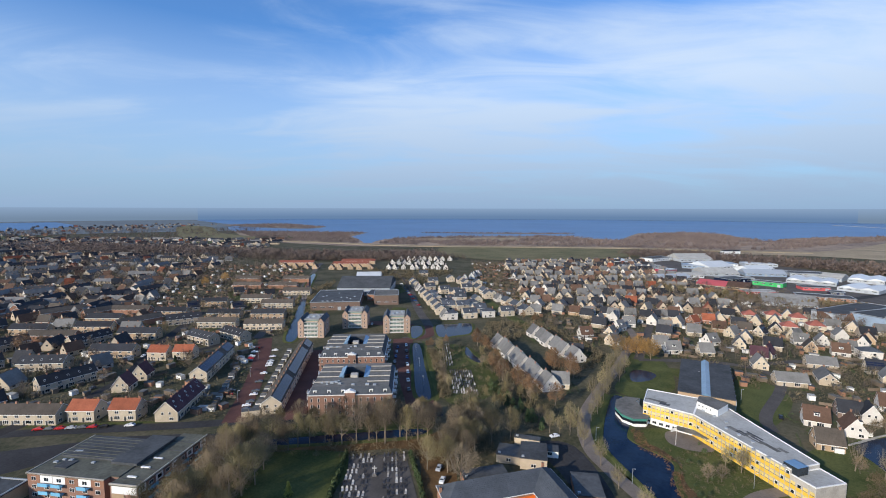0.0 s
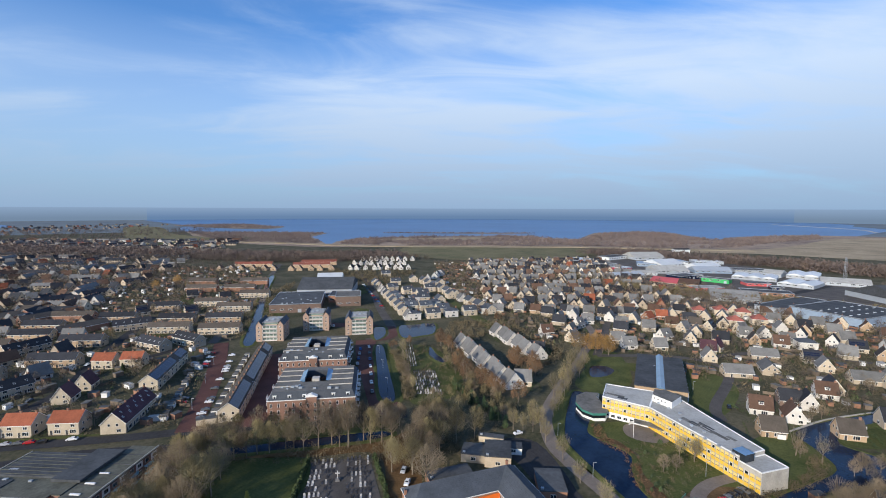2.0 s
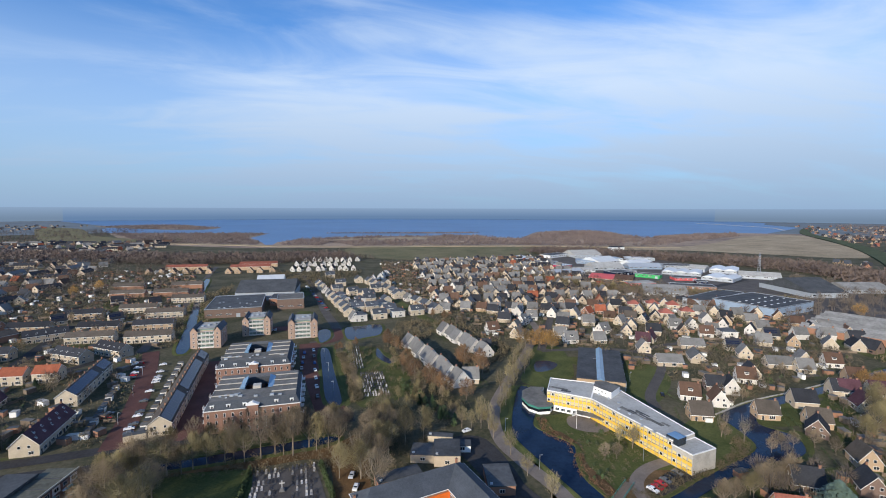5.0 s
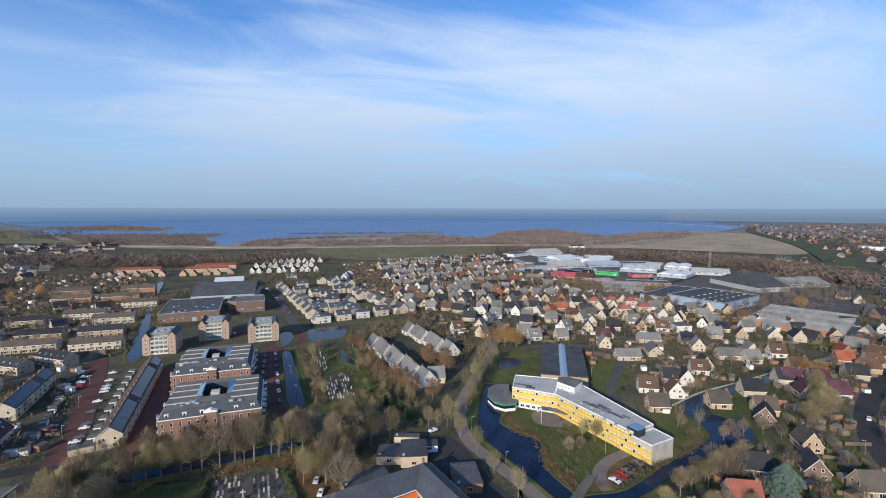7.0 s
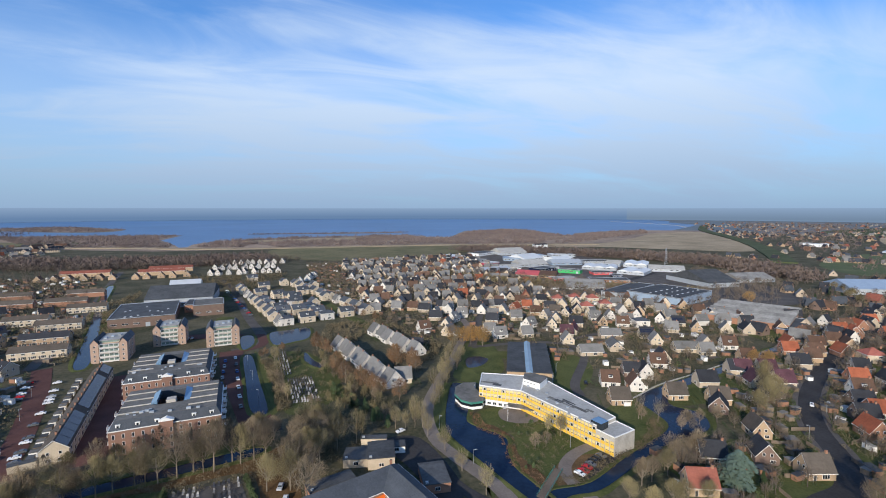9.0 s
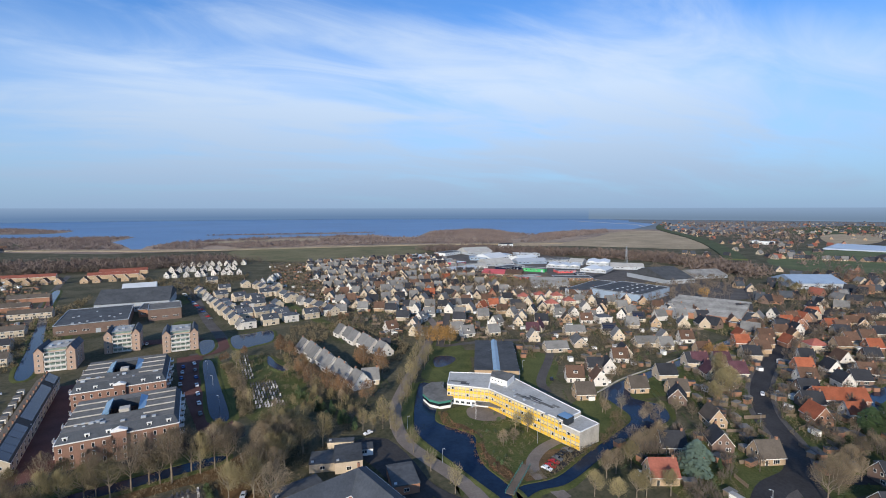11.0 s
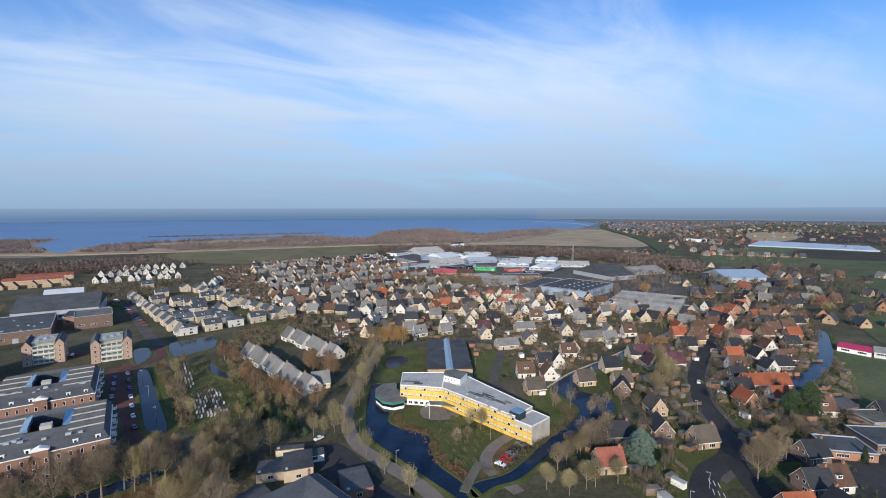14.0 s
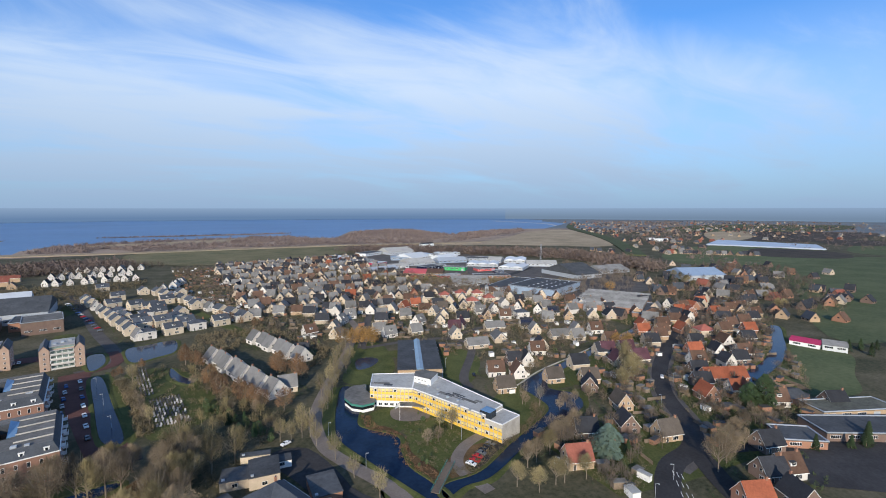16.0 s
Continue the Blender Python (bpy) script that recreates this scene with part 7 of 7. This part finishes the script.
def grove(name, label, spots, material, seed, per=120, wide=0.40):
    """Small bare trees past counting: tapered trunks and upswept twigs."""
    g = np.random.default_rng(seed)
    base = np.array(spots)
    S = np.repeat(base, per, axis=0)
    n, h = len(S), S[:, 2]
    lobe = np.repeat(g.uniform(0, 6.2832, len(base)), per)
    a = g.uniform(0, 6.2832, n)
    zz = np.clip(g.normal(0.25, 0.5, n), -0.85, 1.0)
    k = np.sqrt(1 - zz * zz + 0.02) * (1 + 0.22 * np.sin(3 * a + lobe)) * g.uniform(0.35, 1, n) ** 0.6
    tip = np.stack([wide * h * k * np.cos(a), wide * h * k * np.sin(a), h * (0.60 + 0.40 * zz)], 1)
    root = np.stack([np.zeros(n), np.zeros(n), h * g.uniform(0.22, 0.62, n)], 1)
    st = root + (tip - root) * g.uniform(0.3, 0.66, n)[:, None]
    st[:, 2] -= 0.04 * h
    wd = g.normal(0, 1, (n, 3))
    wd *= ((0.0065 * h + 0.02) / np.linalg.norm(wd, axis=1))[:, None]
    o = np.stack([S[:, 0], S[:, 1], np.zeros(n)], 1)
    v = np.concatenate([o + st - wd, o + st + wd, o + tip], 1).reshape(-1, 3)
    tr = []
    for q in range(3):
        ca, sa = math.cos(q * 1.047) * 0.022, math.sin(q * 1.047) * 0.022
        b0 = np.stack([base[:, 0] - ca * base[:, 2], base[:, 1] - sa * base[:, 2], np.full(len(base), -0.1)], 1)
        b1 = np.stack([base[:, 0] + ca * base[:, 2], base[:, 1] + sa * base[:, 2], np.full(len(base), -0.1)], 1)
        tp = np.stack([base[:, 0], base[:, 1], base[:, 2] * 0.8], 1)
        tr.append(np.concatenate([b0, b1, tp], 1).reshape(-1, 3))
    v = np.concatenate([v] + tr)
    me = bpy.data.meshes.new(name)
    me.vertices.add(len(v)), me.loops.add(len(v)), me.polygons.add(len(v) // 3)
    me.vertices.foreach_set("co", v.ravel())
    me.loops.foreach_set("vertex_index", np.arange(len(v)))
    me.polygons.foreach_set("loop_start", np.arange(0, len(v), 3))
    me.update(calc_edges=True)
    me.materials.append(M[material])
    return tagged(new(name, me), label, W, kind="stuff")


FAR_L = [(-180, 420), (-220, 700), (-760, 820), (-520, 470)]
FAR_M = [(50, 330), (40, 650), (230, 660), (330, 330), (240, 300)]
grove("suburb_trees", "bare brown trees among the far houses", spread(1500, FAR_L, (6, 12), 22), "twigs_grey", 22, 60)
grove("suburb_trees", "bare brown trees among the far houses", spread(900, FAR_M, (5, 9.5), 23), "twigs_grey", 23, 70)
grove("garden_trees", "bare brown garden trees between the houses", spread(560, LEFT, (5, 11), 60), "twigs_grey", 60, 130)
grove("garden_trees", "bare brown garden trees between the houses", spread(560, MID, (5, 10), 61), "twigs_grey", 61, 120)
grove("garden_trees", "bare brown garden trees between the village houses", spread(190, VILL, (5, 11), 62), "twigs_grey", 62, 190)
grove("village_trees", "bare trees along the village street", spread(300, [(225, 110), (250, 175), (430, 260), (640, 310), (640, 220), (420, 110), (330, 140)], (6, 14), 63), "twigs_grey", 63, 120)
grove("works_trees", "bare trees round the works estate", spread(420, [(180, 330), (200, 500), (235, 480), (250, 400), (280, 350), (345, 300), (430, 330), (470, 420), (480, 300), (340, 230), (240, 300)], (6, 13), 64), "twigs_grey", 64, 100)
grove("park_trees", "bare trees round the graveyard and towers", spread(44, [(16, 178), (18, 250), (24, 255), (34, 205), (40, 160), (24, 156)], (4, 8), 65), "twigs_olive", 65, 200)
grove("woodland_trees", "bare trees behind the town", along(900, [(-620, 760), (-400, 720), (-180, 670), (20, 690)], 30, (8, 14), 66), "twigs_grey", 66, 60)
thicket("far_woods", "bare trees along the works estate", along(700, [(180, 500), (215, 420), (260, 370), (300, 345), (350, 300)], 8, (4, 8), 24), "wood_near", 24, 0.6, 0.15, 24, W)
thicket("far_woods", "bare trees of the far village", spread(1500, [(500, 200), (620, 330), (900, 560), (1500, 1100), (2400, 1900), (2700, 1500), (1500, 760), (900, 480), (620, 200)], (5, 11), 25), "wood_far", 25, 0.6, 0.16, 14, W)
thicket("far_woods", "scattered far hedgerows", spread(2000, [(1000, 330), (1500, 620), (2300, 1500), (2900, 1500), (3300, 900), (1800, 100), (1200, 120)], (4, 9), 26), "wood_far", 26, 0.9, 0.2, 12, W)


# ---- gardens: hedges, lawns and paved patches round the houses ----
grng = random.Random(77)
hedges, lawn_b, pave_b = [], Build(), Build()
for hx, hy in HOMES:
    if hy > K * 345:
        continue
    a = radians(grng.choice([-20, 0, 60, 5]))
    ux, uy = Vector((math.cos(a), math.sin(a))), Vector((-math.sin(a), math.cos(a)))
    c = Vector((hx, hy))
    gx, gy = grng.uniform(7.5, 9.5), grng.uniform(9, 12)
    for side in range(4):
        if grng.random() < 0.25:
            continue
        hgt = grng.uniform(0.9, 1.7)
        for k in range(11):
            t = -1 + 2 * (k + grng.random()) / 11
            q = c + (ux * gx * t + uy * gy * (1 if side < 2 else -1) if side % 2 else uy * gy * t + ux * gx * (1 if side < 2 else -1))
            if free(q.x, q.y, 0.6):
                hedges.append((q.x, q.y, hgt))
    for b_, s0 in ((lawn_b, grng.choice((-1, 1))), (pave_b, grng.choice((-1, 1)))):
        o = c + uy * s0 * gy * 0.62 + ux * grng.uniform(-3, 3)
        w_, d_ = grng.uniform(2.5, 5.5), grng.uniform(2.0, 3.6)
        if free(o.x, o.y, 3.0):
            z = 0.13 + 0.0004 * (len(b_.f) % 20) + (0.02 if b_ is pave_b else 0)
            b_.add([(*(o + ux * sx * w_ + uy * sy * d_), z) for sx, sy in ((-1, -1), (1, -1), (1, 1), (-1, 1))], [(0, 1, 2, 3)])
thicket("garden_hedges", "trimmed hedges round the gardens", hedges, "hedge", 40, 0.55, 0.14, 18)
tagged(new("garden_lawns", lawn_b.mesh("garden_lawns", "lawn")), "small green lawns behind the houses", "lawn", kind="stuff")
tagged(new("garden_patios", pave_b.mesh("garden_patios", "paving")), "small paved patios and drives beside the houses", "paving", kind="stuff")


# ---- outbuildings and fences past counting ----
def outbuildings(name, label, spots, wall, roof, seed, long=(2.4, 5.5)):
    r, b = random.Random(seed), Build()
    for x, y, h in spots:
        m = pose(x, y, 0, 0, 0, r.choice([2, 92, 60, -30, -20, 70]))
        l, d = r.uniform(*long) / 2, r.uniform(1.9, 3.4) / 2
        for x0, y0, z0, x1, y1, z1, k in ((-l, -d, 0, l, d, h, 0), (-l - .15, -d - .15, h, l + .15, d + .15, h + .18, 1)):
            v = [m @ Vector((px, py, pz)) for pz in (z0, z1) for px, py in ((x0, y0), (x1, y0), (x1, y1), (x0, y1))]
            b.add(v, [(4, 5, 6, 7), (0, 1, 5, 4), (1, 2, 6, 5), (2, 3, 7, 6), (3, 0, 4, 7)], k)
    return tagged(new(name, b.mesh(name, wall, roof)), label, "sheds", kind="stuff")


def fences(name, label, spots, material, seed):
    """Garden fences of boards between posts."""
    r, b = random.Random(seed), Build()
    for x, y, h in spots:
        m = pose(x, y, 0, 0, 0, r.choice([2, 92, 60, -30, -20, 70]))
        n = r.randint(3, 6)
        for i in range(n):
            for x0, y0, z1, x1, y1 in ((i * 1.8 + .06, -.02, h, i * 1.8 + 1.74, .02), (i * 1.8 - .06, -.06, h + .12, i * 1.8 + .06, .06)):
                v = [m @ Vector((px, py, pz)) for pz in (0.05, z1) for px, py in ((x0, y0), (x1, y0), (x1, y1), (x0, y1))]
                b.add(v, [(4, 5, 6, 7), (0, 1, 5, 4), (1, 2, 6, 5), (2, 3, 7, 6), (3, 0, 4, 7)])
    return tagged(new(name, b.mesh(name, material)), label, "fences", kind="stuff")


for k, (zone, n) in enumerate(((LEFT, 420), (MID, 420), (VILL, 130))):
    outbuildings("garden_outbuildings", "brick garden sheds with dark flat roofs", spread(n, zone, (2.2, 2.7), 70 + k), "brick", "felt_dark", 70 + k)
    outbuildings("garden_outbuildings", "timber garden sheds with grey felt roofs", spread(n, zone, (2.0, 2.5), 80 + k), "timber", "bitumen", 80 + k)
    outbuildings("garden_outbuildings", "white conservatories and pale garages", spread(n // (2 if k < 2 else 8), zone, (2.2, 2.7), 90 + k), "paint_white", "felt_pale", 90 + k)
    fences("garden_fences", "weathered board fences between gardens", spread(n, zone, (1.5, 1.9), 100 + k), "timber", 100 + k)


# ---- cars, graves, sheds ----
def car(paint):
    c = thing("car", paint + "-painted car parked on the street", "car", "parked cars")
    b = Build()
    prof = [(-2.1, 0.35), (-2.15, 0.75), (-1.9, 0.95), (-1.0, 1.0), (-0.4, 1.45), (1.0, 1.48), (1.75, 1.05), (2.1, 0.95), (2.15, 0.4)]
    n = len(prof)
    v = [(x, -0.88 if z < 1.1 else -0.68, z) for x, z in prof] + [(x, 0.88 if z < 1.1 else 0.68, z) for x, z in prof]
    b.add(v, [tuple(range(n)), tuple(range(2 * n - 1, n - 1, -1))] + [(i + 1, i, n + i, n + i + 1) for i in range(n - 1)] + [(0, n - 1, 2 * n - 1, n)])
    part("body", b.mesh("body", "car_" + paint), c)
    g = Build().box(-0.3, -0.79, 1.04, 1.3, -0.74, 1.36).box(-0.3, 0.74, 1.04, 1.3, 0.79, 1.36)
    g.add([(-0.98, -0.72, 1.06), (-0.98, 0.72, 1.06), (-0.48, 0.62, 1.43), (-0.48, -0.62, 1.43)], [(0, 3, 2, 1)])
    g.add([(1.76, -0.72, 1.1), (1.76, 0.72, 1.1), (1.12, 0.62, 1.47), (1.12, -0.62, 1.47)], [(0, 1, 2, 3)])
    part("windows", g.mesh("windows", "glass"), c, "dark car windows")
    for x in (-1.35, 1.35):
        for y in (-0.85, 0.85):
            w = Build()
            tube(w, Vector((x, y - 0.1, 0.33)), Vector((x, y + 0.1, 0.33)), 0.33, 0.33, 10)
            w.add([(x + 0.33 * math.cos(a * 0.6283), y + (0.1 if y > 0 else -0.1), 0.33 + 0.33 * math.sin(a * 0.6283)) for a in range(10)], [tuple(range(10)) if y < 0 else tuple(range(9, -1, -1))])
            part("wheel", w.mesh("wheel", "rubber"), c)
    return c


cars = {}
crng = random.Random(3)


def park(x, y, yaw, paint=None):
    paint = paint or crng.choice(["white", "silver", "silver", "black", "grey", "blue", "red", "grey"])
    m = Matrix.Translation(P(x, y, 0.18)) @ pose(0, 0, 0, 0, 0, yaw)
    if paint not in cars:
        cars[paint] = car(paint)
        cars[paint].matrix_basis = m
    else:
        copy_thing(cars[paint], m)


for i in range(22):
    t = i / 21
    if crng.random() < 0.8:
        park(-73.5 - 15 * t + crng.uniform(-.5, .5), 166 + 72 * t, 12 + crng.uniform(-4, 4), crng.choice(["white", "silver", "white", "grey"]))
    if crng.random() < 0.35:
        park(-84 - 16 * t, 170 + 72 * t, 190 + crng.uniform(-4, 4))
for x, y, a, p in ((77.5, 104.6, 110, "white"), (79.4, 105.4, 112, "red"), (81.5, 106.6, 112, "red"), (83.6, 107.6, 112, "grey"), (85.6, 108.6, 112, "black"), (87.6, 109.4, 112, "black"), (89.4, 110.3, 112, "grey"),
                   (99, 92, 30, "white"), (122, 160, 60, "black"), (-108, 153, 10, "white"), (-148, 168, 85, "black"), (-146, 186, 85, "grey"), (-152, 228, 95, "white"), (188, 112, 32, "white"), (268, 148, 20, "white"), (37, 146, 20, "white"), (0, 121, 75, "white"), (-1, 127, 75, "silver")):
    park(x, y, a, p)
for i in range(7):
    park(-137 + 3.4 * i, 150.0 + 0.35 * i, 12, None)
for i in range(14):
    park(-17 - 1.9 * i, 345 + 8.6 * i, 15, None)
    if i % 2:
        park(-13.6 - 0.5 * i, 180 + 5.2 * i, 100, None)
for i in range(9):
    park(-22 - 0.3 * i, 180 + 8 * i, 98, None)
for i in range(10):
    park(-52 - 2 * (i % 5) + (0 if i < 5 else 6), 290 + 4 * (i // 5), 92, None)
park(-103, 101, 70, "white")

STONES = []
for mt, lab in (("stone_grey", "grey upright gravestone on a low slab"), ("stone_pale", "pale upright gravestone on a low slab"), ("stone_dark", "dark polished gravestone on a low slab")):
    b = Build().box(-0.4, -0.09, 0, 0.4, 0.09, 0.8)
    b.add([(-0.4, -0.09, 0.8), (0.4, -0.09, 0.8), (0.25, -0.09, 1.05), (-0.25, -0.09, 1.05), (-0.4, 0.09, 0.8), (0.4, 0.09, 0.8), (0.25, 0.09, 1.05), (-0.25, 0.09, 1.05)], [(0, 1, 2, 3), (5, 4, 7, 6), (1, 5, 6, 2), (2, 6, 7, 3), (3, 7, 4, 0)])
    b.box(-0.45, -1.9, 0, 0.45, -0.09, 0.22).box(-0.5, -0.15, 0, 0.5, 0.15, 0.16)
    STONES.append((b.mesh("gravestone", mt), lab))


def grave(x, y, yaw):
    me, lab = STONES[crng.choice((0, 0, 0, 1, 2, 2, 2, 2))]
    ob = tagged(new("gravestone", me), lab, "gravestone", "gravestones of the graveyard")
    ob.matrix_basis = Matrix.Translation(P(x, y, 0.12)) @ pose(0, 0, 0, 0, 0, yaw + crng.uniform(-4, 4)) @ Matrix.Scale(crng.uniform(0.75, 1.0), 4)


for r_ in range(10):
    y = 134 - 2.7 * r_
    for i in range(14):
        x = -27.2 + 0.05 * r_ + i * 1.18 + (0.25 * r_ if i > 6 else 0)
        if abs(i - 6.5) > 0.6 and crng.random() < 0.86:
            grave(x, y + 0.12 * i, 5)
for r_ in range(12):
    for i in range(10):
        if crng.random() < 0.82:
            grave(3.5 + 1.05 * i + 0.12 * r_, 209 - 2.3 * r_ - 0.1 * i, -8)
for r_ in range(12):
    for i in range(4):
        grave(-0.5 + 1.2 * i + 0.15 * r_, 250 - 3.0 * r_, -8)
monument = thing("grave_monument", "tall pale stone cross on a stepped base", "monument", m=Matrix.Translation(P(-19.2, 124, 0.12)))
part("base", Build().box(-0.9, -0.9, 0, 0.9, 0.9, 0.4).box(-0.6, -0.6, 0.4, 0.6, 0.6, 0.9).mesh("base", "stone_grey"), monument)
part("cross", Build().box(-0.16, -0.14, 0.9, 0.16, 0.14, 3.8).box(-0.9, -0.14, 2.7, -0.16, 0.14, 3.05).box(0.16, -0.14, 2.7, 0.9, 0.14, 3.05).mesh("cross", "stone_pale"), monument)

SHED_A = Build().box(-1.6, -1.2, 0, 1.6, 1.2, 2.1).mesh("wall", "timber"), Build().box(-1.75, -1.35, 2.1, 1.75, 1.35, 2.25).mesh("roof", "felt_dark")
SHED_B = Build().box(-1.6, -1.4, 0, 1.6, 1.4, 2.2).mesh("wall", "paint_white"), Build().box(-1.75, -1.55, 2.2, 1.75, 1.55, 2.4).mesh("roof", "bitumen")


def shed(x, y, yaw, white=False):
    s = thing("garden_shed", ("white" if white else "weathered timber") + " garden shed with a flat felt roof", "shed", "garden sheds", Matrix.Translation(P(x, y)) @ pose(0, 0, 0, 0, 0, yaw))
    part("wall", (SHED_B if white else SHED_A)[0], s)
    part("roof", (SHED_B if white else SHED_A)[1], s)


for i in range(20):
    t = i / 19
    shed(-69.5 - 11 * t, 166 + 70 * t, 98, i % 2)
    if i < 13:
        shed(-86 - 16 * t, 166 + 68 * t, 100, i % 3 == 0)
for i in range(40):
    shed(crng.uniform(-260, -120), crng.uniform(170, 340), crng.choice([0, 60, 95]), i % 3 == 0)
for x, y, a in ((123, 137, -20), (142, 148, -20), (155, 140, 10), (112, 92, 40), (170, 160, 60), (216, 130, 60), (232, 108, -30)):
    shed(x, y, a, True)


LAMP = Build().box(-0.06, -0.06, 0, 0.06, 0.06, 6).box(-0.05, -0.05, 5.9, 0.9, 0.05, 6.0).mesh("pole", "metal_grey"), Build().box(0.6, -0.12, 5.82, 1.2, 0.12, 5.92).mesh("lamp_head", "metal_white")
for x, y, a in ((-8, 190, 180), (-11, 214, 180), (-14, 236, 180), (118, 68, 120), (106, 66, -60), (160, 96, 140), (186, 106, -40), (52, 120, 0), (50, 144, 0), (84, 118, 0), (90, 122, 0), (-80, 174, 0), (-86, 200, 0), (-92, 224, 0), (-50, 168, 180), (-54, 196, 180), (112, 196, 0), (118, 176, 0)):
    s = thing("street_lamp", "slim grey street lamp", "street lamp", "street lamps", Matrix.Translation(P(x, y, 0.1)) @ pose(0, 0, 0, 0, 0, a))
    part("pole", LAMP[0], s)
    part("lamp_head", LAMP[1], s)
